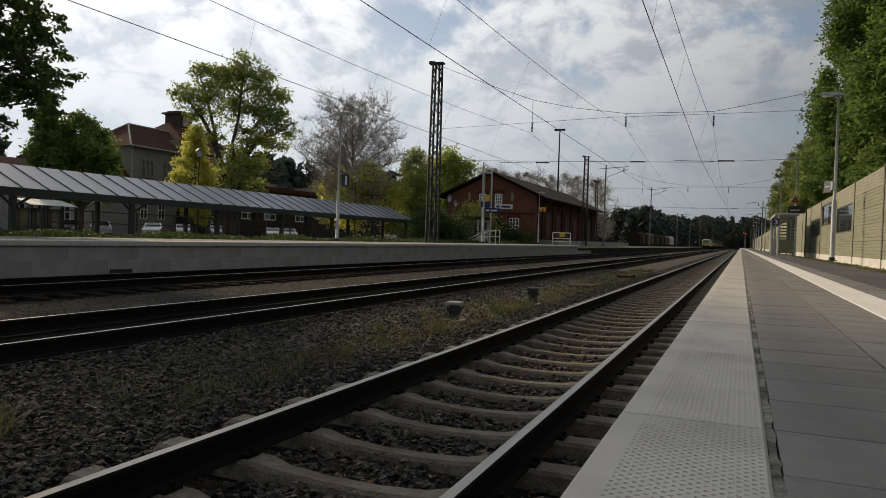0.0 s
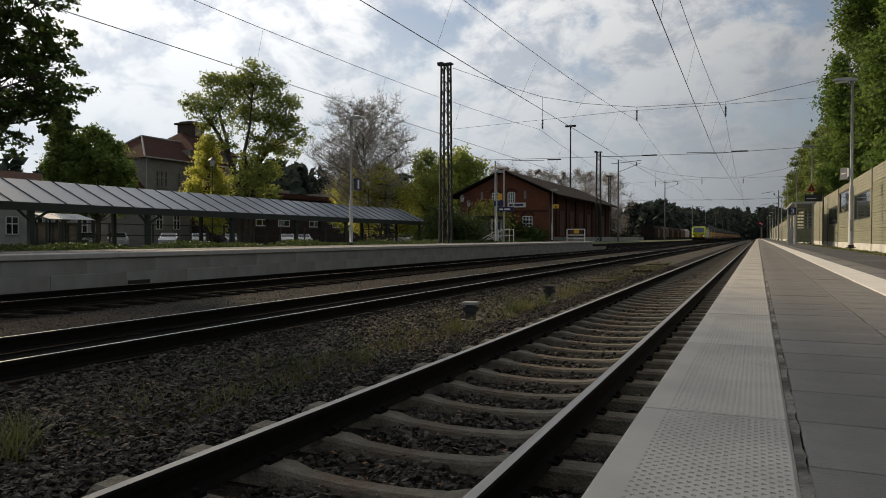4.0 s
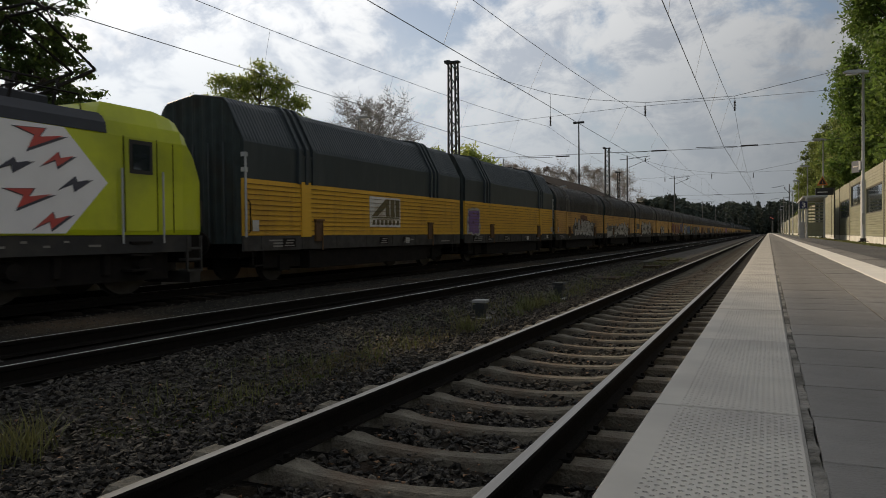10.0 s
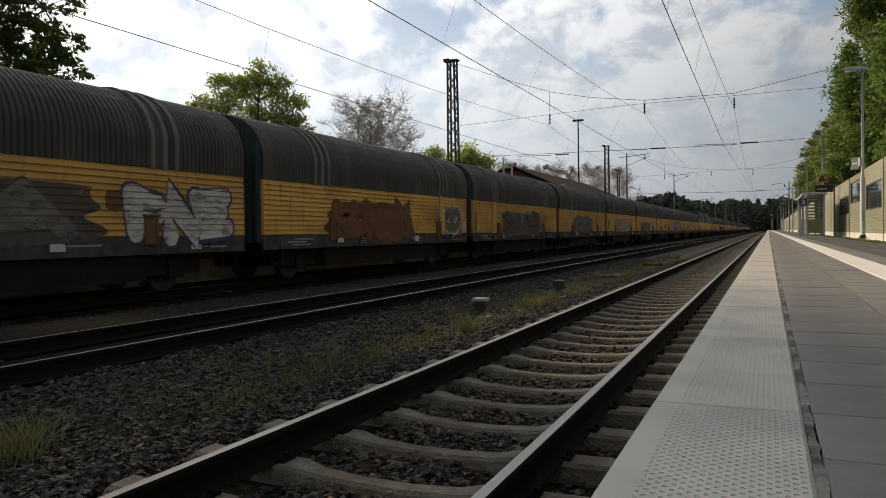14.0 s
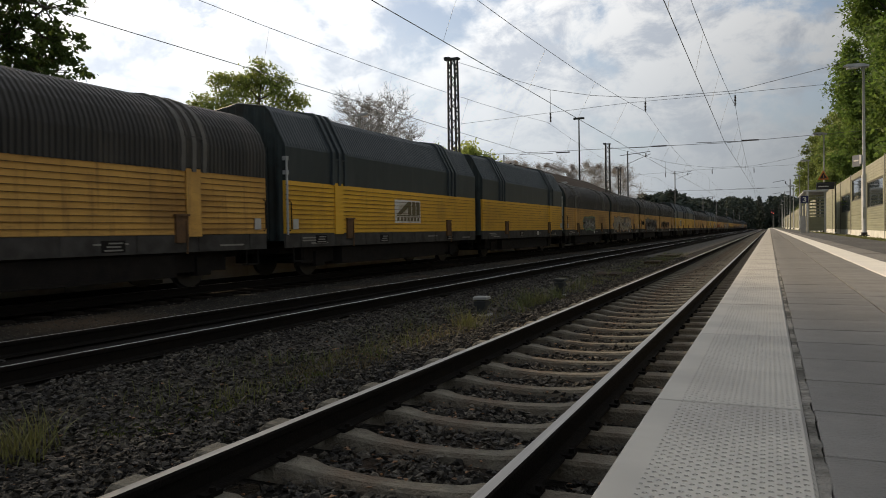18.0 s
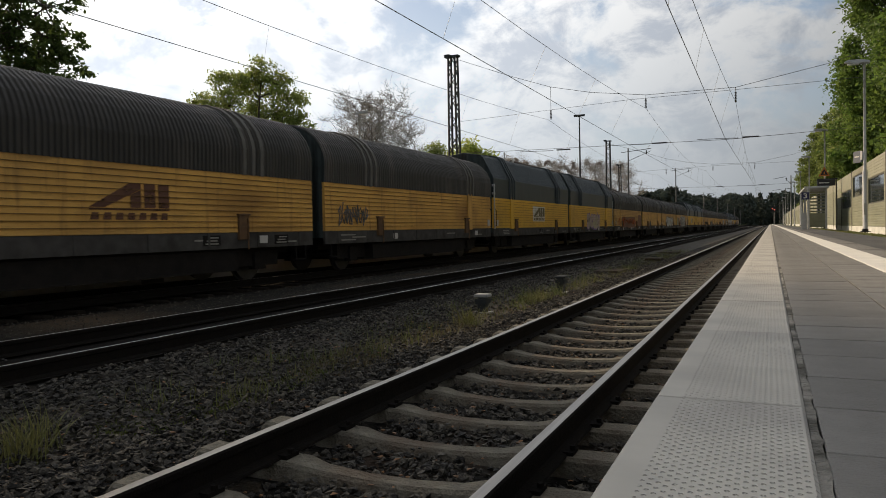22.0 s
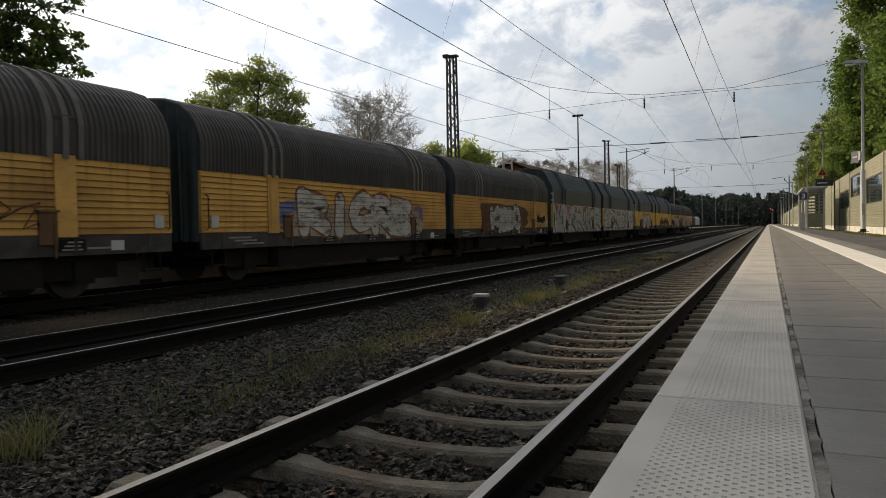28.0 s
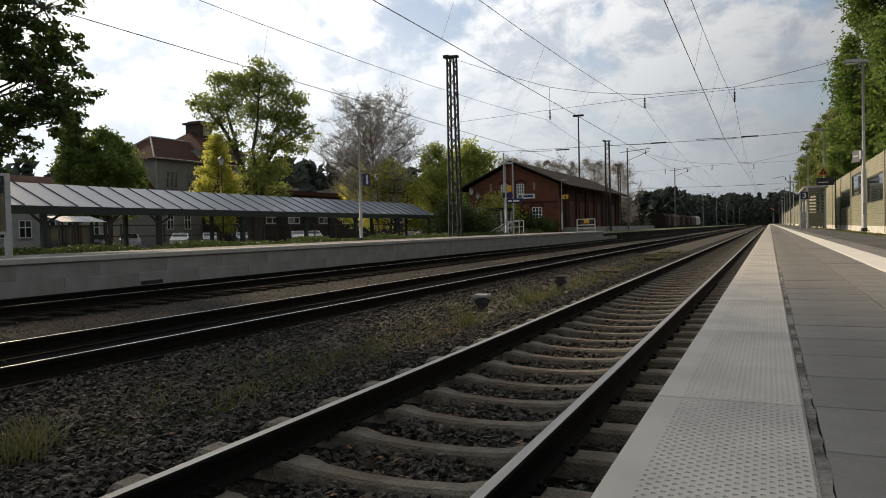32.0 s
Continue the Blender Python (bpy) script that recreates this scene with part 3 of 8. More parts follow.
# ---------------------------------------------------------------- masts and wires
def lattice_mast(x, y, h, w=0.62, name="lattice_mast", z=0.55):
    t = thing(name, "tall dark steel lattice mast carrying the overhead wires", "mast", pose(x, y, z), group="catenary masts")
    b, top = Build(), w * 0.74
    for sx in (-1, 1):
        for sy in (-1, 1):
            leg = Build().tube([(sx * w / 2, sy * w / 2, 0), (sx * top / 2, sy * top / 2, h)], (0.125 if h < 11.2 and w > 0.5 else 0.088) * w, 4)
            part("leg", leg, MAST, t)
    n = int(h / 0.62)
    for i in range(n):
        z0, z1 = h * i / n, h * (i + 1) / n
        for a in range(4):
            s0, s1 = [(-1, -1), (1, -1), (1, 1), (-1, 1)][a], [(1, -1), (1, 1), (-1, 1), (-1, -1)][a]
            if i % 2:
                s0, s1 = s1, s0
            w0, w1 = (w + (top - w) * z0 / h) / 2, (w + (top - w) * z1 / h) / 2
            b.tube([(s0[0] * w0, s0[1] * w0, z0), (s1[0] * w1, s1[1] * w1, z1)], 0.055 * w, 4)
    part("bracing", b, MAST, t)
    part("head", Build().box(-0.5, 0.42, -0.2, 0.2, h, h + 0.1).box(-0.55, -0.2, -0.12, 0.12, h + 0.1, h + 0.2), MAST, t)
    part("foundation", Build().box(-0.6, 0.6, -0.6, 0.6, -1.2, 0.08), CONCRETE, t)
    return t


lattice_mast(-17.55, 39.8, 11.15, 0.58)
lattice_mast(-18.4, 89.5, 11.3)
lattice_mast(-20.5, 108, 9.8, 0.42)
lattice_mast(7.2, 39.8, 11.3)
lattice_mast(7.4, 89.5, 11.3)


def wire(name, pts, r, label, group="overhead wires"):
    return solid(name, Build().tube(pts, r, 5), WIRE, label, "wire", group=group)


def sag(a, b, d, n=10):
    a, b = Vector(a), Vector(b)
    return [a.lerp(b, i / n) - Vector((0, 0, d * 4 * (i / n) * (1 - i / n))) for i in range(n + 1)]


SPANS = [-60, -10, 39.8, 89.5, 140, 190, 240, 300, 360, 430]


def catenary(zc, zm, dip, low, high):
    """low and high: where the contact and the carrying wire lie across the tracks at every other mast."""
    for i, (a, b) in enumerate(zip(SPANS, SPANS[1:])):
        c0, c1 = low[i % 2], low[1 - i % 2]
        m0, m1 = high[i % 2], high[1 - i % 2]
        t = thing("overhead_line", "contact wire hanging by droppers from a carrying wire", "overhead line", pose(0, a, 0), group="overhead lines")
        me = [(x, y - a, z) for x, y, z in sag((m0, a, zm), (m1, b, zm), dip)]
        part("contact_wire", Build().tube([(c0, 0, zc), (c1, b - a, zc)], 0.010, 5), WIRE, t)
        part("carrying_wire", Build().tube(me, 0.008, 5), WIRE, t)
        for j in range(1, 8):
            f = (j - 0.15) / 7.6
            y = (b - a) * f
            part("dropper", Build().tube([(c0 + (c1 - c0) * f, y, zc), (m0 + (m1 - m0) * f, y, zm - dip * 4 * f * (1 - f))], 0.004, 4), WIRE, t)


catenary(5.62, 7.45, 0.74, (-2.10, -1.62), (-1.57, -1.9))
catenary(5.64, 7.55, 0.73, (-7.05, -6.85), (-6.10, -6.9))
catenary(5.50, 7.40, 0.75, (-12.25, -12.3), (-11.6, -12.45))


def headspan(y, xl, xr, zl, zr, low):
    """Cross wires between two masts with insulators over each track."""
    t = thing("headspan", "cross wires with insulators between the masts", "overhead line", pose(0, y, 0), group="headspans")
    hang = ((-11.43, low + 1.08), (-6.10, low + 0.1), (-1.57, low + 0.04))
    top = [(xl, 0, zl), (-13.8, 0, low + 1.95)] + [(x, 0, z) for x, z in hang[:1]] + [(-9.07, 0, low + 0.53)] + [(x, 0, z) for x, z in hang[1:]] + [(2.65, 0, low + 0.77), (xr, 0, zr)]
    part("cross_wire", Build().tube(top, 0.013, 5), WIRE, t)
    part("cross_wire", Build().tube([(xl, 0, 7.75), (-7.0, 0, 8.1), (-1.57, 0, 8.1), (xr, 0, 8.14)], 0.010, 5), WIRE, t)
    part("cross_wire", Build().tube([(xl, 0, 5.82), (-12.3, 0, 5.72), (-2.0, 0, 5.56), (xr, 0, 5.80)], 0.012, 5), WIRE, t)
    for (c, zt), zb in zip(hang, (7.40, 7.55, 7.45)):
        ring = []
        for i in range(7):
            ring += [((c, 0, zb + 0.08 * i), 0.03), ((c, 0, zb + 0.03 + 0.08 * i), 0.07), ((c, 0, zb + 0.05 + 0.08 * i), 0.03)]
        part("insulator", Build().tube([q for q, _ in ring], [r for _, r in ring], 8), PORCELAIN, t)
        part("hanger", Build().tube([(c, 0, zb + 0.5), (c, 0, zt)], 0.012, 5), WIRE, t)
        part("steady_arm", Build().tube([(c - 1.9, 0, 5.66), (c + 0.1, 0, 5.60)], 0.016, 5), WIRE, t)
        part("arm_insulator", Build().tube([(c + 0.3, 0, 5.62), (c + 1.1, 0, 5.61)], 0.04, 6), PORCELAIN, t)


headspan(39.8, -17.15, 7.2, 11.5, 10.2, 8.18)
headspan(89.5, -18.4, 7.4, 11.6, 10.6, 8.18)


# ---------------------------------------------------------------- lamps and signs
def lamp_post(x, y, h, side, z=TOP, base=True):
    t = thing("platform_lamp", "slim grey platform lamp post with a flat head", "street lamp", pose(x, y, z), group="platform lamps")
    part("pole", Build().tube([(0, 0, 0), (0, 0, h * 0.36), (0, 0, h * 0.37), (0, 0, h)], [0.08, 0.08, 0.052, 0.042], 10), STEEL, t, smooth=True)
    head = Build().extrude_y([(-0.16 * side, h - 0.02), (0.15 * side, h), (0.58 * side, h + 0.05), (0.62 * side, h + 0.08), (0.5 * side, h + 0.13), (0.1 * side, h + 0.12), (-0.16 * side, h + 0.05)], -0.12, 0.12)
    part("lamp_head", head, STEEL, t)
    part("lens", Build().box(*sorted((0.16 * side, 0.52 * side)), -0.09, 0.09, h - 0.03, h + 0.0), WHITE_PAINT, t)
    part("service_door", Build().box(-0.045, 0.045, -0.086, -0.072, 0.6, 1.0), STEEL, t)
    part("base_plate", Build().box(-0.15, 0.15, -0.15, 0.15, 0.0, 0.03).tube([(0, 0, 0), (0, 0, 0.12)], 0.10, 8), BLACK, t)
    return t


for y in (29.55, 50.5, 72.0):
    lamp_post(-18.06 if y < 60 else -19.6, y, 6.08 if y < 40 else 5.3, 1)
for y in (28.5, 48.2, 67, 86, 107, 126, 146, 170, 194):
    lamp_post(3.0, y, 5.86, -1)


# ---------------------------------------------------------------- noise barrier
def panel_mesh(y0, y1, h, mat, n=5):
    prof = []
    for i in range(n):
        a, b = h * i / n, h * (i + 1) / n
        prof += [(-0.06, a + 0.003), (-0.07, a + 0.014), (-0.07, b - 0.014), (-0.06, b - 0.003)]
    prof += [(0.06, h), (0.06, 0)]
    return Build().extrude_y(prof[::-1], y0, y1).mesh("panel", [mat])


BARRIER_POST = material("olive_grey_barrier_post", (0.115, 0.112, 0.085), (0.085, 0.083, 0.064), 0.75, scale=4, stain=(0.06, 0.055, 0.045), stain_scale=1.0)
PLINTH = material("whitewashed_plinth", (0.70, 0.69, 0.64), (0.60, 0.59, 0.55), 0.9, scale=3, stain=(0.42, 0.41, 0.36), stain_scale=0.8)
BAY, WALL_LOW, WALL_TOP = 6.0, 0.36, 3.17
GLAZED = {4: (1.32, 2.44, 0.55, 5.3), 5: (1.80, 2.90, 1.1, 5.6), 6: (1.33, 2.32, 0.40, 5.6)}     # bay: sill, head, start, end


def barrier():
    x, z0, hp = 3.95, 0.55, (WALL_TOP - WALL_LOW) / 5
    post = Build().extrude_y([(-0.09, 0), (0.10, 0), (0.10, WALL_TOP + 0.04), (-0.09, WALL_TOP + 0.04)], -0.08, 0.08).mesh("post", [BARRIER_POST])
    plinth = Build().slab(-0.085, 0.07, 0.08, BAY - 0.08, -0.5, 0.355, 0.01).mesh("plinth", [PLINTH])
    panels = [panel_mesh(0.08, BAY - 0.08, hp - 0.002, m) for m in (BARRIER, BARRIER_B)]
    for i in range(38):
        t = thing("noise_barrier_bay", "noise barrier bay of ribbed olive panels " + ("with a smoked window" if i in GLAZED else "on a pale concrete plinth"), "noise barrier", pose(x, 6.5 + BAY * i, z0), group="noise barrier bays")
        part("post", post, None, t)
        part("plinth", plinth, None, t)
        if i not in GLAZED:
            for j in range(5):
                part("panel", panels[j == 4], None, t, at=pose(0, 0, WALL_LOW + hp * j))
            continue
        low, high, a, b = GLAZED[i]
        for j in range(2):
            part("panel", panel_mesh(0.08, BAY - 0.08, (low - WALL_LOW) / 2 - 0.002, BARRIER), None, t, at=pose(0, 0, WALL_LOW + (low - WALL_LOW) / 2 * j))
        part("panel", panel_mesh(0.08, BAY - 0.08, WALL_TOP - high - 0.002, BARRIER_B, 6), None, t, at=pose(0, 0, high))
        part("panel", panel_mesh(0.08, a, high - low - 0.002, BARRIER, 9), None, t, at=pose(0, 0, low))
        part("panel", panel_mesh(b, BAY - 0.08, high - low - 0.002, BARRIER, 9), None, t, at=pose(0, 0, low))
        w = part("window", Build().box(-0.02, 0.02, a, b, low, high - 0.002), SMOKED, t, "smoked transparent pane")
        for y0, y1, q0, q1 in ((a, b, low, low + 0.05), (a, b, high - 0.052, high - 0.002), (a, a + 0.06, low + 0.05, high - 0.052), (b - 0.06, b, low + 0.05, high - 0.052)):
            part("frame_bar", Build().box(-0.05, -0.021, y0, y1, q0, q1), BARRIER_POST, w)


barrier()


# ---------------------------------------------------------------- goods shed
# darker copy of the brick: shade on the track side put into the colour
SHADED_BRICK = material("shaded_brick", (0.075, 0.030, 0.019), (0.045, 0.020, 0.014), 0.95, spec=0.2, scale=2.2, bump=0.2, bump_scale=30, stain=(0.030, 0.018, 0.014), stain_scale=0.6, stretch=(1, 1, 0.5))


def shed():
    X0, X1, Y0, Y1, zg = -31.2, -20.8, 75.0, 110.0, 0.5
    xm, he, hr = (X0 + X1) / 2, 6.0, 8.55
    t = thing("goods_shed", "old red brick goods shed with a gabled dark roof", "building")
    part("gable_wall", Build().extrude_y([(X0, zg), (X1, zg), (X1, he), (xm, hr - 0.15), (X0, he)], Y0, Y0 + 0.5), BRICK, t)
    part("rear_wall", Build().extrude_y([(X0, zg), (X1, zg), (X1, he), (xm, hr - 0.15), (X0, he)], Y1 - 0.5, Y1), BRICK, t)
    part("side_wall", Build().box(X1 - 0.5, X1, Y0 + 0.5, Y1 - 0.5, zg, he), SHADED_BRICK, t, "brick side wall in a darker, shaded brick colour")
    part("side_wall", Build().box(X0, X0 + 0.5, Y0 + 0.5, Y1 - 0.5, zg, he), BRICK, t)
    for s in (-1, 1):
        e = 5.9
        part("roof_slope", Build().extrude_y([(xm, hr), (xm + s * (e + 0.6), he - 0.38), (xm + s * (e + 0.6), he - 0.22), (xm, hr + 0.18)], Y0 - 0.7, Y1 + 0.7), DARK_ROOF, t)
    for zz in (3.95,):
        part("string_course", Build().box(X0 - 0.02, X1 + 0.02, Y0 - 0.06, Y0 - 0.003, zz, zz + 0.18), ROOF_TILE, t)

    def window(x, z, w, h, name="window"):
        o = part(name, Build().box(x - w / 2, x + w / 2, Y0 - 0.03, Y0 - 0.002, z, z + h), PANE, t)
        f = Build()
        for a in (-w / 2, -w / 6, w / 6, w / 2 - 0.0):
            f.box(x + a - 0.05, x + a + 0.05, Y0 - 0.06, Y0 - 0.031, z, z + h)
        for a in range(4):
            f.box(x - w / 2, x + w / 2, Y0 - 0.058, Y0 - 0.033, z + h * a / 3 - 0.04, z + h * a / 3 + 0.04)
        part("frame", f, WHITE_PAINT, o)
        arch = Build()
        for i in range(9):
            a0, a1 = math.pi * i / 9, math.pi * (i + 1) / 9
            r0, r1 = w / 2 + 0.02, w / 2 + 0.28
            arch.extrude_y([(x + r * math.cos(a), z + h + r * math.sin(a) * 0.8) for r, a in ((r0, a0), (r1, a0), (r1, a1), (r0, a1))], Y0 - 0.07, Y0 - 0.002)
        part("arch", arch, ROOF_TILE, o)

    window(-26.94, 5.05, 0.78, 1.05)
    window(-25.08, 5.05, 0.78, 1.05)
    window(-23.2, 2.3, 1.05, 1.15)
    window(-28.8, 2.3, 1.05, 1.15)
    for a in (-2.6, 2.5):
        part("niche", Build().box(xm + a - 0.13, xm + a + 0.13, Y0 - 0.03, Y0 - 0.002, 5.4, 6.3), RENDER_WALL, t)
    sign = part("name_board", Build().box(-25.5, -23.4, Y0 - 0.12, Y0 - 0.075, 4.46, 4.98), WHITE_PAINT, t)
    part("lettering", Build().box(-25.3, -24.9, Y0 - 0.125, Y0 - 0.121, 4.62, 4.84).box(-24.7, -23.65, Y0 - 0.125, Y0 - 0.121, 4.62, 4.84), BLUE_SIGN, sign)
    for i in range(7):
        y = Y0 + 3 + 4.7 * i
        part("pilaster", Build().box(X1 + 0.002, X1 + 0.16, y - 0.3, y + 0.3, zg, he - 0.3), SHADED_BRICK, t)
        if i < 6:
            d = part("loading_door", Build().box(X1 + 0.002, X1 + 0.08, y + 1.3, y + 3.4, zg + 0.8, zg + 3.7), BROWN_WOOD, t)
            for q in range(6):
                part("board", Build().box(X1 + 0.082, X1 + 0.11, y + 1.32 + 0.35 * q, y + 1.6 + 0.35 * q, zg + 0.85, zg + 3.65), BROWN_WOOD, d)
    part("loading_ramp", Build().box(X1 + 0.002, X1 + 2.2, Y0 + 2, Y1 + 20, -0.3, 1.2), CONCRETE, t)


shed()


# ---------------------------------------------------------------- glazed canopy
def canopy():
    x0, x1, z0, z1 = -33.0, -36.0, 2.86, 4.22
    ys, ye, w = 14.0, 69.6, 1.46
    t = thing("forecourt_canopy", "long forecourt canopy with milky glass panels on dark steel posts", "canopy")
    n = int((ye - ys) / w)
    for i in range(n):
        y = ys + w * i
        pane = Build().quad((x0, y + 0.05, z0), (x0, y + w - 0.05, z0), (x1, y + w - 0.05, z1), (x1, y + 0.05, z1))
        pane.quad((x0, y + 0.05, z0 - 0.03), (x1, y + 0.05, z1 - 0.03), (x1, y + w - 0.05, z1 - 0.03), (x0, y + w - 0.05, z0 - 0.03))
        part("glass_pane", pane, ROOF_GLASS, t)
        part("rafter", Build().tube([(x0, y, z0 + 0.015), (x1, y, z1 + 0.015)], 0.034, 4), DARK_GREEN, t)
    part("gutter_beam", Build().box(x0 - 0.05, x0 + 0.12, ys, ye, z0 - 0.42, z0 - 0.02), DARK_GREEN, t)
    part("ridge_beam", Build().box(x1 - 0.1, x1 + 0.06, ys, ye, z1 - 0.28, z1 - 0.03), DARK_GREEN, t)
    for s in (-1, 1):
        part("rear_slope", Build().quad((x1 - 0.1, ys, z1), (x1 - 0.1, ye, z1), (x1 - 2.6, ye, z0), (x1 - 2.6, ys, z0)), DARK_GREEN, t) if s > 0 else None
    y = ys + 2.47
    while y < ye:
        part("post", Build().box(x0 - 0.35, x0 - 0.1, y - 0.13, y + 0.13, 0.1, z0 - 0.05), DARK_GREEN, t)
        part("post", Build().box(x1 - 0.1, x1 + 0.1, y - 0.11, y + 0.11, 0.1, z1 - 0.2), DARK_GREEN, t)
        part("strut", Build().tube([(x0 - 0.2, y, 1.9), (x0 + 0.02, y + 0.9, z0 - 0.35)], 0.07, 5).tube([(x0 - 0.2, y, 1.9), (x0 + 0.02, y - 0.9, z0 - 0.35)], 0.07, 5), DARK_GREEN, t)
        y += 7.4


canopy()


# ---------------------------------------------------------------- plants
def leaf_mesh(name, centres, size, mats, seed=0, up=0.5):
    """Small folded leaves round the given points."""
    g = np.random.default_rng(seed)
    n = len(centres)
    a = g.normal(size=(n, 3))
    a[:, 2] += up
    a /= np.linalg.norm(a, axis=1)[:, None]
    b = np.cross(a, g.normal(size=(n, 3)))
    b /= np.linalg.norm(b, axis=1)[:, None]
    c = np.cross(a, b)
    s = g.uniform(0.6, 1.25, n)[:, None] * size
    q = np.stack([centres - b * s, centres + c * s * 0.55 + a * s * 0.12, centres + b * s, centres - c * s * 0.55 + a * s * 0.12], 1)
    f = np.arange(4 * n).reshape(n, 4)
    tri = np.concatenate([f[:, [0, 1, 2]], f[:, [0, 2, 3]]])
    me = bpy.data.meshes.new(name)
    me.from_pydata(q.reshape(-1, 3).tolist(), [], tri.tolist())
    me.materials.append(mats)
    me.update()
    return me


def skeleton_of(h, r, base, seed, limbs=16, sub=5, trunk=None, rise=0.5, shape=None):
    """Trunk, limbs and twigs as tubes, and the twig points that carry the leaves."""
    g = np.random.default_rng(seed)
    b, tips = Build(), []
    trunk = trunk or h * 0.022
    line, p = [], Vector((0, 0, -0.3))
    for i in range(9):
        line.append(p.copy())
        p = p + Vector((g.normal(0, h * 0.006), g.normal(0, h * 0.006), h * 0.94 / 8))
    b.tube(line, [trunk * (1 - 0.105 * i) for i in range(9)], 7)
    shape = shape or (lambda u: math.sin(math.pi * min(1, 0.12 + 0.86 * u) ** 0.8) ** 0.7)
    for i in range(limbs):
        u = (i + g.uniform(0.1, 0.9)) / limbs
        zz = base + (h * 0.96 - base) * u
        j = min(7, max(0, int(zz / (h * 0.94) * 8)))
        o = line[j].lerp(line[j + 1], min(1, max(0, zz / (h * 0.94) * 8 - j)))
        w = i * 2.4 + g.uniform(-0.5, 0.5)
        ln = r * shape(u) * g.uniform(0.75, 1.12)
        d = Vector((math.cos(w), math.sin(w), rise * (0.4 + u) * g.uniform(0.6, 1.3)))
        o = o - Vector((0, 0, min(ln * 0.35, zz * 0.4)))
        pts = [o + d * ln * f + Vector((g.normal(0, 0.04), g.normal(0, 0.04), 0.10 * f * f)) * ln for f in (0, 0.25, 0.5, 0.75, 1.0)]
        t0 = trunk * 0.42 * (1 - 0.6 * u)
        b.tube(pts, [t0, t0 * 0.8, t0 * 0.6, t0 * 0.4, t0 * 0.15], 5)
        for q in range(sub):
            f = g.uniform(0.3, 1.0)
            s = pts[0].lerp(pts[4], f)
            e = s + Vector((g.normal(), g.normal(), g.normal() * 0.6 + 0.35)).normalized() * ln * g.uniform(0.22, 0.45)
            b.tube([s, s.lerp(e, 0.55) + Vector((0, 0, 0.04 * ln)), e], [t0 * 0.35, t0 * 0.22, t0 * 0.08], 4)
            tips += [(s.lerp(e, v), ln) for v in (0.35, 0.7, 1.0)]
    return b, tips


def tree(label, x, y, z, h, r, base, mat, leaf, count, seed, limbs=16, sub=5, spread=0.16, rise=0.5, shape=None, turn=0, name="tree", trunk=None, stems=()):
    if x < -28:
        z, h = z - 0.38, h + 0.38
    b, tips = Build(), []
    for i, (dx, dy, lean) in enumerate(stems or ((0, 0, 0),)):
        one, ends = skeleton_of(h * (1 - 0.07 * (i % 2)), r * (0.62 if stems else 1.0), base, seed + i * 7, limbs, sub, trunk, rise, shape)
        m = pose(dx, dy, 0, lean * 0.3, lean, 0)
        j = len(b.v)
        b.v += [tuple(m @ Vector(q)) for q in one.v]
        b.f += [tuple(j + q for q in f) for f in one.f]
        b.k += one.k
        tips += [(m @ p, ln) for p, ln in ends]
    t = thing(name, label, "tree", pose(x, y, z, 0, 0, turn), group="trees")
    part("trunk", b, BARK, t, smooth=True)
    g = np.random.default_rng(seed + 50)
    i = g.integers(0, len(tips), count)
    c = np.array([tuple(p) for p, _ in tips])[i] + g.normal(size=(count, 3)) * (np.array([q for _, q in tips])[i][:, None] * spread + leaf * 0.4)
    part("crown", leaf_mesh("crown", c, leaf, mat, seed), None, t)
    return t


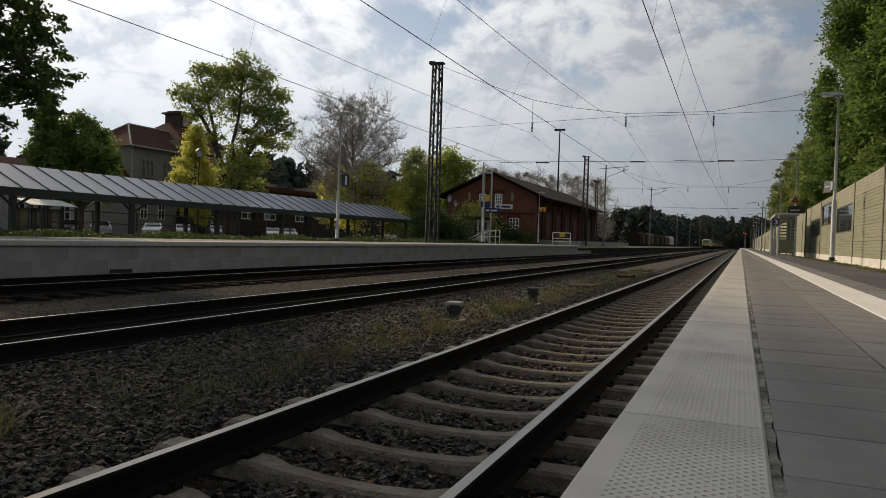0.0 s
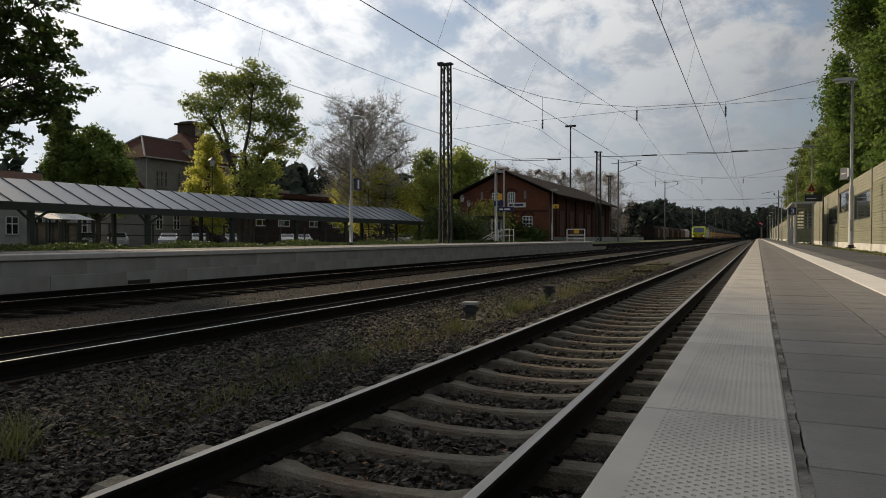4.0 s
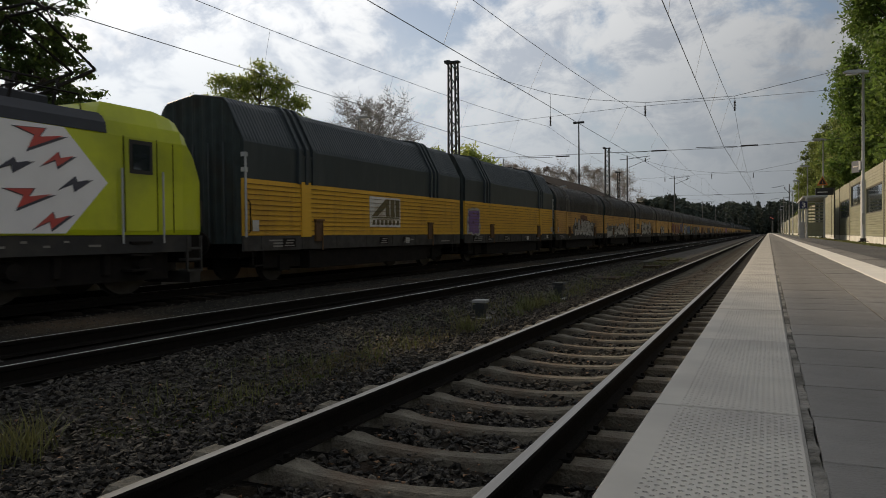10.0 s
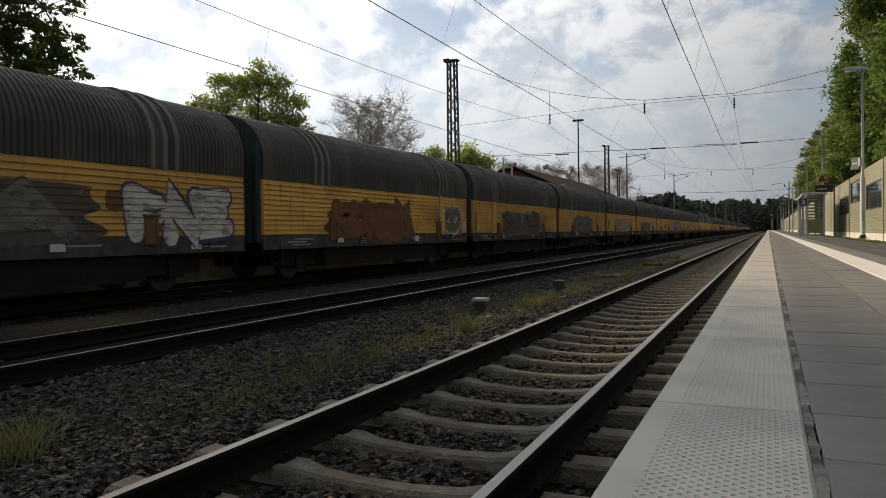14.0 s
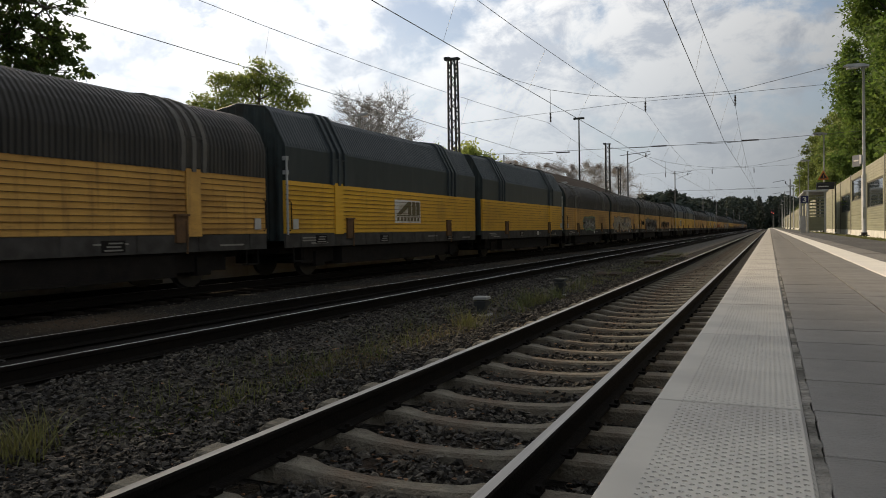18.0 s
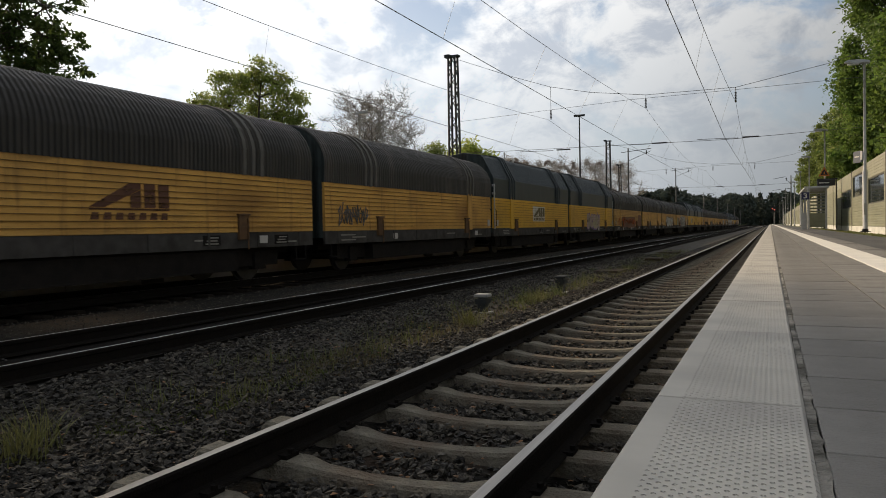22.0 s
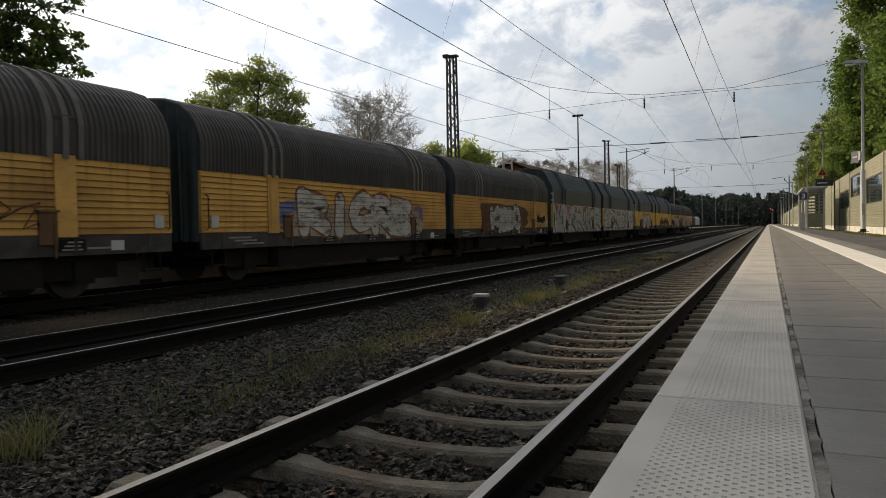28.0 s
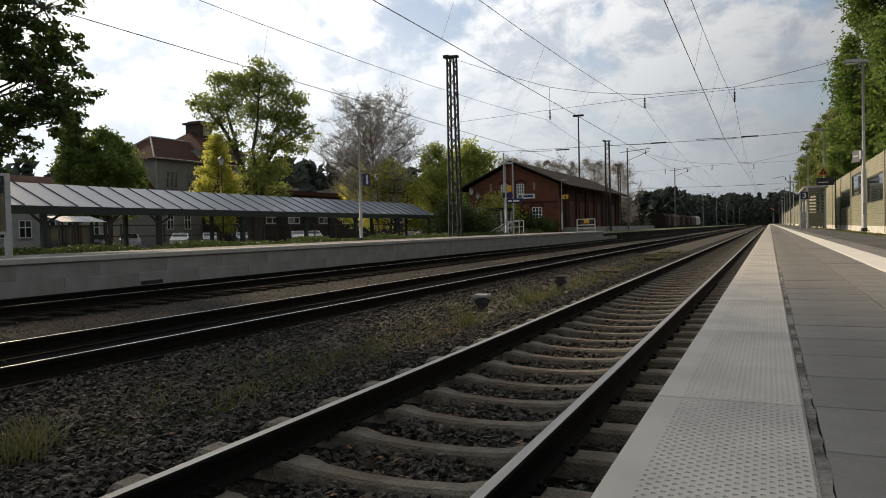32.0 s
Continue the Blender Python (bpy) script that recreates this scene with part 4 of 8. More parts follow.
def lobed_tree(label, x, y, z, mat, leaf, count, seed, lobes, stems, clumps=10, size=0.30, flat=0.75, trunk=0.3, name="tree", fill=0.9):
    """A tree whose crown is made of rounded masses. lobes: (across, up, radius) seen from the platform; stems: bent lines of (across, up)."""
    g = np.random.default_rng(seed)
    t = thing(name, label, "tree", pose(x, y, z, 0, 0, math.degrees(math.atan2(-x, y))), group="trees")
    b, lines = Build(), []
    for i, st in enumerate(stems):
        pts = [Vector((u, 0.35 * math.sin(i * 2.2 + j) * (j > 0) * j * 0.5, v)) for j, (u, v) in enumerate(st)]
        fine = [pts[0]]
        for p, q in zip(pts, pts[1:]):
            fine += [p.lerp(q, 0.5) + Vector((g.normal(0, 0.08), g.normal(0, 0.08), 0)), q]
        n = len(fine)
        b.tube(fine, [trunk * (1 - 0.8 * k / (n - 1)) for k in range(n)], 8)
        lines += fine[1:]
    cs, weight = [], []
    for u, v, r in lobes:
        c = Vector((u, g.normal(0, 1.0) * r * 0.9, v))
        o = min((q for q in lines if q.z < v - 0.2) if any(q.z < v - 0.2 for q in lines) else lines, key=lambda q: (q - c).length + 0.6 * abs(q.z - (v - r)))
        mid = o.lerp(c, 0.55) + Vector((g.normal(0, 0.12) * r, g.normal(0, 0.12) * r, -0.12 * r))
        w = min(0.11, 0.035 * r + 0.03)
        b.tube([o, mid, c], [w, w * 0.7, w * 0.4], 6)
        for k in range(clumps):
            d = Vector((g.normal(), g.normal(), g.normal() + 0.15)).normalized() * r * (0.25 + 0.75 * g.random() ** 0.5) * fill
            e = c + Vector((d.x, d.y, d.z * 0.85))
            b.tube([c, c.lerp(e, 0.5) + Vector((0, 0, 0.06 * r)), e], [w * 0.35, w * 0.25, w * 0.08], 4, caps=False)
            cs.append(tuple(e))
            weight.append(r)
    part("trunk", b, BARK, t, smooth=True)
    cs, weight = np.array(cs), np.array(weight)
    i = g.choice(len(cs), count, p=weight ** 2 / (weight ** 2).sum())
    off = g.normal(size=(count, 3)) * (weight[i] * size)[:, None]
    off[:, 2] *= flat
    part("crown", leaf_mesh("crown", cs[i] + off, leaf, mat, seed, 0.9), None, t)
    return t


def dome(h, r, base, n, seed, profile, lobe=0.34):
    """Rounded masses that fill an outline of the given height and half width."""
    g = np.random.default_rng(seed)
    out = []
    for i in range(n):
        u = (i + 0.5) / n
        w = r * profile(u)
        k = lobe * r * g.uniform(0.75, 1.15) * (0.55 + 0.45 * profile(u))
        out.append(((-1) ** i * max(0.0, w - k) * g.uniform(0.15, 1.0), base + (h - base - k * 0.5) * u, k))
    return out


PALE_BARK = material("pale_bark", (0.16, 0.135, 0.11), (0.105, 0.09, 0.072), 0.95, scale=6, bump=0.4, bump_scale=18, stretch=(1, 1, 0.3))


def bare_tree(label, x, y, z, h, r, base, seed, buds=None, count=0, limbs=26, rise=0.75):
    g = np.random.default_rng(seed)
    z, h = z - 0.38, h + 0.38
    b, tips = skeleton_of(h, r, base, seed, limbs, 9, h * 0.016, rise)
    t = thing("tree", label, "tree", pose(x, y, z), group="trees")
    part("trunk", b, PALE_BARK, t, smooth=True)
    tw = Build()
    for p, ln in tips:
        for q in range(6):
            e = p + Vector((g.normal() * 0.6, g.normal() * 0.6, g.uniform(0.1, 1.0))).normalized() * ln * g.uniform(0.18, 0.4)
            tw.tube([p, p.lerp(e, 0.5) + Vector((g.normal(), g.normal(), 0)) * 0.03 * ln, e], [0.019, 0.014, 0.008], 3, caps=False)
    part("crown", tw, TWIG, t)
    if count:
        i = g.integers(0, len(tips), count)
        c = np.array([tuple(p) for p, _ in tips])[i] + g.normal(size=(count, 3)) * (np.array([q for _, q in tips])[i][:, None] * 0.2)
        part("blossom", leaf_mesh("blossom", c, 0.09, buds, seed), None, t)
    return t


ROUND = lambda u: math.sqrt(max(0.05, 1 - (2 * u - 0.85) ** 2 * 0.75))
# trees behind the opposite platform
EGG = lambda u: math.sqrt(max(0.06, 1 - (1.75 * u - 0.62) ** 2 * 0.80))
CONE = lambda u: max(0.10, 1.0 - 0.92 * u ** 1.15)
# top lies out of view, raised so its shadow covers the near platform
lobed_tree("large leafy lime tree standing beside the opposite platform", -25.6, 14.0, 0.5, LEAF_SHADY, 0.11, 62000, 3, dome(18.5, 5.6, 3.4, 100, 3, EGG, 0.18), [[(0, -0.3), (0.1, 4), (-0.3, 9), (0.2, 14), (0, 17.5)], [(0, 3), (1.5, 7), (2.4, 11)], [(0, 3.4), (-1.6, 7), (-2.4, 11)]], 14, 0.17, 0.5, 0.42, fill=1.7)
lobed_tree("dense dark green tree with a pointed top before the house", -57.8, 44.6, 0.1, LEAF_DARK, 0.17, 22000, 11, dome(12.8, 3.3, 3.2, 60, 11, CONE, 0.24), [[(0, -0.3), (0.1, 5), (0, 11)]], 9, 0.36, 0.8, 0.25)
lobed_tree("dense dark green round-headed tree before the house", -55.9, 46.7, 0.1, LEAF_DARK, 0.17, 22000, 12, dome(11.2, 3.5, 3.6, 52, 12, EGG, 0.28), [[(0, -0.3), (0.1, 5), (0, 10)]], 9, 0.36, 0.8, 0.25)
# crown masses of the tall tree, from its top down
TALL = [(1.2, 18.6, 1.6), (-0.3, 17.6, 1.7), (2.6, 17.0, 1.6), (-2.0, 17.0, 1.7), (-3.4, 17.2, 1.1), (0.9, 16.2, 1.9), (3.9, 15.4, 1.8), (-4.2, 14.6, 1.7), (-5.4, 14.8, 0.8), (-2.2, 14.4, 1.6), (0.0, 14.2, 1.6), (4.9, 15.2, 0.9),
        (2.2, 13.9, 1.6), (4.6, 13.0, 1.3), (-3.0, 12.9, 1.2), (3.2, 12.2, 1.5), (5.3, 11.6, 1.2), (4.2, 10.9, 1.5), (5.9, 11.4, 0.6), (1.2, 11.3, 1.2), (-1.6, 11.0, 1.1), (2.2, 9.8, 1.4), (0.2, 8.6, 1.4), (1.6, 7.6, 1.7), (3.0, 8.2, 1.1), (-0.6, 6.4, 1.6), (1.2, 5.2, 1.7), (2.6, 5.6, 1.2)]
lobed_tree("tall round-headed tree with several dark stems and gaps", -50.0, 60.0, 0.1, LEAF_FRESH, 0.16, 25000, 14, TALL, [[(-0.3, -0.3), (-0.8, 6), (-1.6, 11), (-2.6, 15), (-3.2, 16.6)], [(0.1, -0.3), (0.3, 6), (0.1, 10), (0.7, 13), (0.9, 15.6)], [(0.4, -0.3), (1.1, 7), (2.3, 12), (3.8, 15)], [(1.1, 8), (2.6, 10.6), (4.6, 12.4)], [(-0.7, 7.5), (-2.6, 12), (-4.2, 14)]], 22, 0.25, 0.6, 0.30, fill=1.12)
lobed_tree("low yellow-green shrub tree beside the tall tree", -48.6, 53.1, 0.1, LEAF_YELLOW, 0.13, 16000, 15, dome(10.9, 2.2, 2.0, 26, 15, EGG, 0.42), [[(0, -0.3), (0.1, 4), (0, 9)]], 9, 0.36, 0.8, 0.18)
bare_tree("bare grey tree just coming into bud", -42.9, 73.9, 0.5, 16.4, 6.5, 4.4, 17, LEAF_BUD, 1500, 58, 0.8)
lobed_tree("yellow-green bushes behind the canopy", -49.6, 80.9, 0.1, LEAF_YELLOW, 0.15, 10000, 18, dome(10.6, 3.2, 2.0, 26, 18, EGG, 0.34), [[(0, -0.3), (0.1, 4), (0, 7)]], 9, 0.4, 0.8, 0.15)
lobed_tree("yellow-green bushes behind the canopy", -40.3, 72.6, 0.1, LEAF_YELLOW, 0.15, 7000, 19, dome(9.6, 4.8, 1.5, 34, 19, EGG, 0.28), [[(0, -0.3), (0.1, 4), (0, 7)]], 9, 0.4, 0.8, 0.15)
lobed_tree("green tree between the canopy and the brick shed", -36.3, 77.0, 0.1, LEAF_FRESH, 0.15, 15000, 20, dome(11.6, 3.9, 1.0, 34, 20, EGG, 0.34), [[(0, -0.3), (0.1, 4), (0, 10)]], 9, 0.4, 0.8, 0.2)
tree("dense dark shrubs at the foot of the mast", -22.6, 51.0, 0.5, 2.9, 1.9, 0.1, LEAF_HEDGE, 0.10, 12000, 21, 18, 8, 0.2, 0.4, ROUND)
tree("dense dark shrubs near the mast", -22.4, 53.5, 0.4, 2.6, 1.9, 0.1, LEAF_HEDGE, 0.10, 11000, 27, 18, 8, 0.2, 0.4, ROUND)
tree("green tree behind the brick shed", -35.5, 85.0, 0.5, 11.8, 4.4, 1.5, LEAF_FRESH, 0.24, 12000, 22, 20, 8, 0.18, 0.5, ROUND)
tree("green tree behind the brick shed", -39.0, 92.0, 0.5, 11.8, 4.4, 1.5, LEAF_DEEP, 0.24, 9000, 26, 20, 8, 0.18, 0.5, ROUND)
tree("flowering yellow bush beside the brick shed", -26.6, 71.5, 0.5, 4.4, 2.3, 0.3, LEAF_OLIVE, 0.14, 9000, 23, 14, 8, 0.2, 0.5, ROUND)
tree("dark shrub against the brick shed", -24.7, 72.6, 0.5, 2.9, 1.5, 0.2, LEAF_HEDGE, 0.14, 6000, 24, 12, 8, 0.2, 0.4, ROUND)
tree("dark shrub against the brick shed", -22.0, 73.4, 0.5, 1.5, 1.4, 0.1, LEAF_HEDGE, 0.14, 4500, 25, 12, 8, 0.2, 0.4, ROUND)
for i, (x, y) in enumerate(((-44, 128), (-40, 133), (-36, 139), (-33, 147), (-30, 156), (-48, 138))):
    bare_tree("bare pinkish tree behind the brick shed", x, y, 0.5, 14.8 - 0.6 * (i % 3), 5.8, 3.0, 30 + i, LEAF_BUD, 8000, 19)
# trees behind the noise barrier
# the first tree is added mostly out of view, to cast shade
for i, (x, y, h, r, m) in enumerate(((8.6, 30, 20.0, 4.0, LEAF_WALL), (8.4, 38, 23.0, 4.3, LEAF_WALL), (8.0, 46, 24.5, 4.7, LEAF_WALL), (7.9, 58, 18.5, 4.4, LEAF_WALL), (8.0, 72, 13.5, 4.0, LEAF_OLD), (7.9, 86, 13.0, 4.0, LEAF_SPRING), (7.4, 100, 14.5, 4.2, LEAF_SPRING), (7.4, 117, 15.0, 4.3, LEAF_SPRING), (8.0, 136, 14.0, 4.3, LEAF_OLD))):
    lobed_tree("leafy tree rising behind the noise barrier", x, y, 0.5, m, 0.13 if i < 4 else 0.16, 62000 if i < 4 else 17000, 60 + i, dome(h, r, 1.0, 90 if i < 4 else 44, 60 + i, EGG, 0.25), [[(0, -0.3), (0.1, h * 0.4), (-0.1, h * 0.7), (0, h * 0.92)]], 12, 0.30, 0.7, 0.22)


def woods():
    """The dark wood round the line, far off."""
    g = np.random.default_rng(5)
    pts = [(g.uniform(-150, -42), g.uniform(190, 420), g.uniform(11, 14)) for _ in range(230)]
    pts += [(g.uniform(-42, -30), g.uniform(250, 430), g.uniform(11, 14)) for _ in range(110)]
    pts += [(g.uniform(-60, 40), g.uniform(520, 600), g.uniform(17, 24)) for _ in range(110)]
    pts += [(g.uniform(9, 30), g.uniform(110, 500), g.uniform(8, 13)) for _ in range(80)]
    pts += [(g.uniform(-190, -75), g.uniform(120, 190), g.uniform(14, 20)) for _ in range(110)]
    pts += [(g.uniform(-260, -130), g.uniform(40, 120), g.uniform(13, 18)) for _ in range(60)]
    cs, b = [], Build()
    for x, y, h in pts:
        b.tube([(x, y, 0), (x, y, h * 0.9)], [0.22, 0.06], 4, caps=False)
        n = 230
        u = g.random(n)
        w = g.uniform(0, 6.283, n)
        if g.random() < 0.65:
            r = np.sqrt(np.clip(1 - ((u - 0.42) / 0.6) ** 2, 0.03, 1)) * h * 0.24 * g.uniform(0.2, 1.1, n) + 0.3
        else:
            r = np.minimum(0.85, 1.08 - u) * h * 0.28 * g.uniform(0.2, 1.1, n) + 0.3
        cs.append(np.stack([x + np.cos(w) * r, y + np.sin(w) * r, h * (0.02 + 0.98 * u)], 1))
    tagged(new("far_wood", leaf_mesh("far_wood", np.concatenate(cs), 1.45, LEAF_PINE, 5)), "dark pine wood along the line in the distance", "wood", kind="stuff")
    solid("far_trunks", b, BARK, "trunks of the distant pine wood", "wood", kind="stuff")


woods()


def hedge(x0, x1, y0, y1, z, h, n, mat, label, seed, leaf=0.07):
    g = np.random.default_rng(seed)
    c = np.stack([g.uniform(x0, x1, n), g.uniform(y0, y1, n), z + h * g.random(n) ** 0.6], 1)
    c[:, 2] = z + (c[:, 2] - z) * (0.75 + 0.4 * np.sin(c[:, 1] * 1.3) * np.sin(c[:, 1] * 0.37 + 1))
    return tagged(new("hedge", leaf_mesh("hedge", c, leaf, mat, seed)), label, "hedge", kind="stuff")


hedge(-20.6, -18.9, 9, 64, 0.55, 0.42, 16000, LEAF_HEDGE, "low dark hedge behind the opposite platform", 71)
hedge(-18.8, -17.7, 9, 64, 0.6, 0.16, 9000, GRASS, "grass verge behind the opposite platform", 72, 0.06)


def tufts(name, places, mat, label, seed, h=(0.1, 0.3), n=24, spread=0.1):
    """Grass blades as narrow bent strips."""
    g = np.random.default_rng(seed)
    b = Build()
    for x, y, z, k in places:
        for _ in range(int(n * k)):
            o = Vector((x + g.normal(0, spread), y + g.normal(0, spread), z))
            ln, w = g.uniform(*h) * k ** 0.3, g.uniform(0.003, 0.006)
            d = Vector((g.normal(0, 0.35), g.normal(0, 0.35), 1)).normalized()
            s = Vector((-d.y, d.x, 0))
            s = s.normalized() * w if s.length > 0.01 else Vector((w, 0, 0))
            m, e = o + d * ln * 0.6, o + d * ln + Vector((d.x, d.y, -0.25)) * ln * 0.35
            b.quad(o - s, o + s, m + s * 0.7, m - s * 0.7)
            b.quad(m - s * 0.7, m + s * 0.7, e)
    return solid(name, b, mat, label, "grass", kind="stuff")


YELLOW_WEED = material("yellow_green_weed", (0.34, 0.34, 0.05), (0.20, 0.25, 0.05), 0.8, scale=2, vary=0.4, translucent=0.3)
MOSS = material("moss_green", (0.055, 0.075, 0.018), (0.10, 0.105, 0.03), 0.9, spec=0.1, scale=1.5, vary=0.5, translucent=0.2)
hedge(2.5, 3.8, 9, 70, 0.58, 0.07, 9000, BLADE, "grass verge along the noise barrier", 73, 0.05)
g0 = np.random.default_rng(12)
tufts("kerb_weeds", [(0.078 + g0.normal(0, 0.006), 0.9 + 16 * g0.random() ** 1.6, TOP - 0.008, g0.uniform(0.15, 0.5)) for _ in range(60)], BLADE_DARK, "tiny moss and weeds in the joint of the platform", 83, (0.003, 0.009), 10, 0.007)
tufts("grass_tufts", [(-4.0, 9.45, -0.27, 2.6), (-4.03, 9.52, -0.27, 2.6), (-4.09, 12.4, -0.28, 2.4), (-4.0, 12.7, -0.28, 2.2), (-4.2, 12.6, -0.28, 1.6), (-4.05, 13.0, -0.28, 1.4), (-4.27, 2.85, -0.27, 2.8), (-4.36, 2.95, -0.27, 2.6), (-4.5, 3.1, -0.27, 2), (-3.95, 14.0, -0.3, 3), (-4.1, 13.4, -0.3, 3)] + [(g0.uniform(-5.2, -3.9), g0.uniform(4, 40), -0.29, g0.uniform(0.3, 1)) for _ in range(260)],
      BLADE, "green grass tufts in the soil between the tracks", 81)
tufts("flowering_weed", [(-12.7, 13.1, -0.3, 1.2), (-12.75, 13.2, -0.3, 1.0)], YELLOW_WEED, "yellow flowering weed beside the far track", 85, (0.1, 0.3), 16, 0.05)
tufts("moss_patches", [(g0.normal(-4.35 - 0.12 * (y - 5), 0.28), y, -0.275, g0.uniform(0.4, 1.2)) for y in g0.uniform(3.4, 9.5, 420)] + [(g0.normal(-4.6, 0.3), y, -0.275, g0.uniform(0.4, 1.2)) for y in g0.uniform(12, 30, 240)],
      MOSS, "low green moss and weeds growing through the ballast", 84, (0.02, 0.06), 26, 0.07)
tufts("dry_grass", [(g0.uniform(-4.5, -3.75) - 0.03 * (y - 7.5), y, -0.265, g0.uniform(0.3, 0.9)) for y in g0.uniform(5.6, 10.5, 90)] + [(g0.normal(-4.5, 0.4), 6 + 26 * g0.random() ** 1.5, -0.29, g0.uniform(0.3, 1)) for _ in range(380)], DRY, "dry brown grass in the soil between the tracks", 82, (0.03, 0.11))




# ---------------------------------------------------------------- train
def streaked(name, *colours, runs=0.5, **more):
    """Paint with rusty runs down the boards and scattered dirt, different on every wagon."""
    m = material(name, *colours, **more)
    n, l = m.node_tree.nodes, m.node_tree.links
    p = n["Principled BSDF"]
    old = p.inputs["Base Color"].links[0].from_socket
    co, inf, add = n.new("ShaderNodeTexCoord"), n.new("ShaderNodeObjectInfo"), n.new("ShaderNodeVectorMath")
    shift = n.new("ShaderNodeMath")
    shift.operation = "MULTIPLY"
    shift.inputs[1].default_value = 60.0
    l.new(inf.outputs["Random"], shift.inputs[0])
    l.new(co.outputs["Object"], add.inputs[0])
    l.new(shift.outputs[0], add.inputs[1])
    for stretch, sc, lo, hi, colour, k in (((1, 3.2, 0.25), 1.5, 0.54, 0.78, (0.10, 0.045, 0.018), runs), ((1, 0.5, 0.9), 0.8, 0.55, 0.75, (0.16, 0.095, 0.04), runs * 0.8), ((1, 1.5, 7.0), 2.4, 0.56, 0.80, (0.07, 0.05, 0.03), runs * 0.7)):
        mp, t, r, mx = n.new("ShaderNodeMapping"), n.new("ShaderNodeTexNoise"), n.new("ShaderNodeMapRange"), n.new("ShaderNodeMixRGB")
        mp.inputs["Scale"].default_value = stretch
        t.inputs["Scale"].default_value, t.inputs["Detail"].default_value, t.inputs["Roughness"].default_value = sc, 8.0, 0.65
        r.inputs["From Min"].default_value, r.inputs["From Max"].default_value, r.inputs["To Max"].default_value = lo, hi, k
        l.new(add.outputs[0], mp.inputs[0])
        l.new(mp.outputs[0], t.inputs["Vector"])
        l.new(t.outputs[0], r.inputs[0])
        l.new(r.outputs[0], mx.inputs[0])
        l.new(old, mx.inputs[1])
        mx.inputs[2].default_value = (*colour, 1)
        old = mx.outputs[0]
    l.new(old, p.inputs["Base Color"])
    return m


LIME = material("lime_locomotive_paint", (0.54, 0.60, 0.014), (0.48, 0.54, 0.014), 0.35, scale=1.5, coat=0.3, stain=(0.30, 0.34, 0.02), stain_scale=0.6)
LOCO_WHITE = material("white_locomotive_film", (0.86, 0.85, 0.84), (0.80, 0.79, 0.78), 0.45, scale=2)
LOCO_RED = material("red_locomotive_film", (0.55, 0.06, 0.05), (0.48, 0.10, 0.08), 0.5, scale=3)
LOCO_ROOF = material("dark_grey_locomotive_roof", (0.030, 0.034, 0.044), (0.022, 0.025, 0.032), 0.6, scale=3)
WHITE_DULL = material("dull_white_board", (0.50, 0.49, 0.46), (0.42, 0.41, 0.39), 0.6, scale=3)
UNDER = material("dirty_black_underframe", (0.012, 0.011, 0.010), (0.020, 0.017, 0.015), 0.9, spec=0.15, scale=5, bump=0.2)
GREY_SILL = material("dirty_grey_sill", (0.075, 0.071, 0.066), (0.045, 0.042, 0.038), 0.9, spec=0.2, scale=4, stain=(0.03, 0.028, 0.025), stain_scale=1.5, bump=0.1)
YELLOW = streaked("weathered_yellow_wagon_paint", (0.64, 0.365, 0.085), (0.55, 0.305, 0.07), 0.65, scale=1.4, stain=(0.28, 0.14, 0.03), stain_scale=0.55, stain_cut=(0.5, 0.72), vary=0.22, stretch=(1, 0.6, 1.6), runs=0.75)
YELLOW_NEW = streaked("clean_yellow_wagon_paint", (0.72, 0.415, 0.034), (0.66, 0.37, 0.034), 0.6, scale=1.2, stain=(0.45, 0.25, 0.03), stain_scale=0.5, stain_cut=(0.6, 0.8), vary=0.08, runs=0.35)
ROOF_OLD = material("brown_black_ribbed_roof", (0.040, 0.037, 0.032), (0.026, 0.024, 0.020), 0.6, scale=2.5, stain=(0.066, 0.058, 0.047), stain_scale=0.9, vary=0.25, stretch=(1, 2.5, 0.5))
ROOF_NEW = material("slate_blue_wagon_roof", (0.026, 0.037, 0.042), (0.019, 0.028, 0.032), 0.5, scale=2, stain=(0.040, 0.050, 0.053), stain_scale=0.7, vary=0.15, stretch=(1, 2.5, 0.5))
HOOP_OLD = material("worn_grey_hoop", (0.125, 0.118, 0.105), (0.085, 0.080, 0.070), 0.75, scale=3, vary=0.15)
HOOP_NEW = material("worn_slate_hoop", (0.046, 0.058, 0.063), (0.030, 0.040, 0.045), 0.65, scale=3, vary=0.15)
END_WALL = material("sooty_green_end_wall", (0.036, 0.050, 0.050), (0.022, 0.030, 0.030), 0.8, spec=0.3, scale=3, stain=(0.03, 0.026, 0.02), stain_scale=0.8)
TYRE = material("wheel_steel", (0.030, 0.028, 0.027), (0.05, 0.047, 0.045), 0.6, 0.3, scale=4)
SPRAY_WHITE = material("white_spray_paint", (0.52, 0.51, 0.48), (0.42, 0.41, 0.38), 0.7, scale=3, stain=(0.30, 0.27, 0.22), stain_scale=1.2)
STENCIL = material("dusty_white_stencil", (0.27, 0.26, 0.23), (0.19, 0.18, 0.16), 0.8, scale=5)
RUST_BOX = material("brown_latch_box", (0.14, 0.075, 0.03), (0.09, 0.05, 0.025), 0.85, scale=6)
SPEED, GAP0, PITCH = 29.263, 12.2, 13.149
SHIFT = [(0, 0.0), (9, -0.4), (18, -0.95), (25, -0.45), (27, -0.35), (29, -1.1), (32, -1.0), (34, -0.95), (41, -0.35), (43, 0.1), (48, 0.3)]


def gap(k):
    """Where the k-th coupling lies along the line at ten seconds."""
    ks, vs = zip(*SHIFT)
    return GAP0 + PITCH * k + float(np.interp(k, ks, vs))


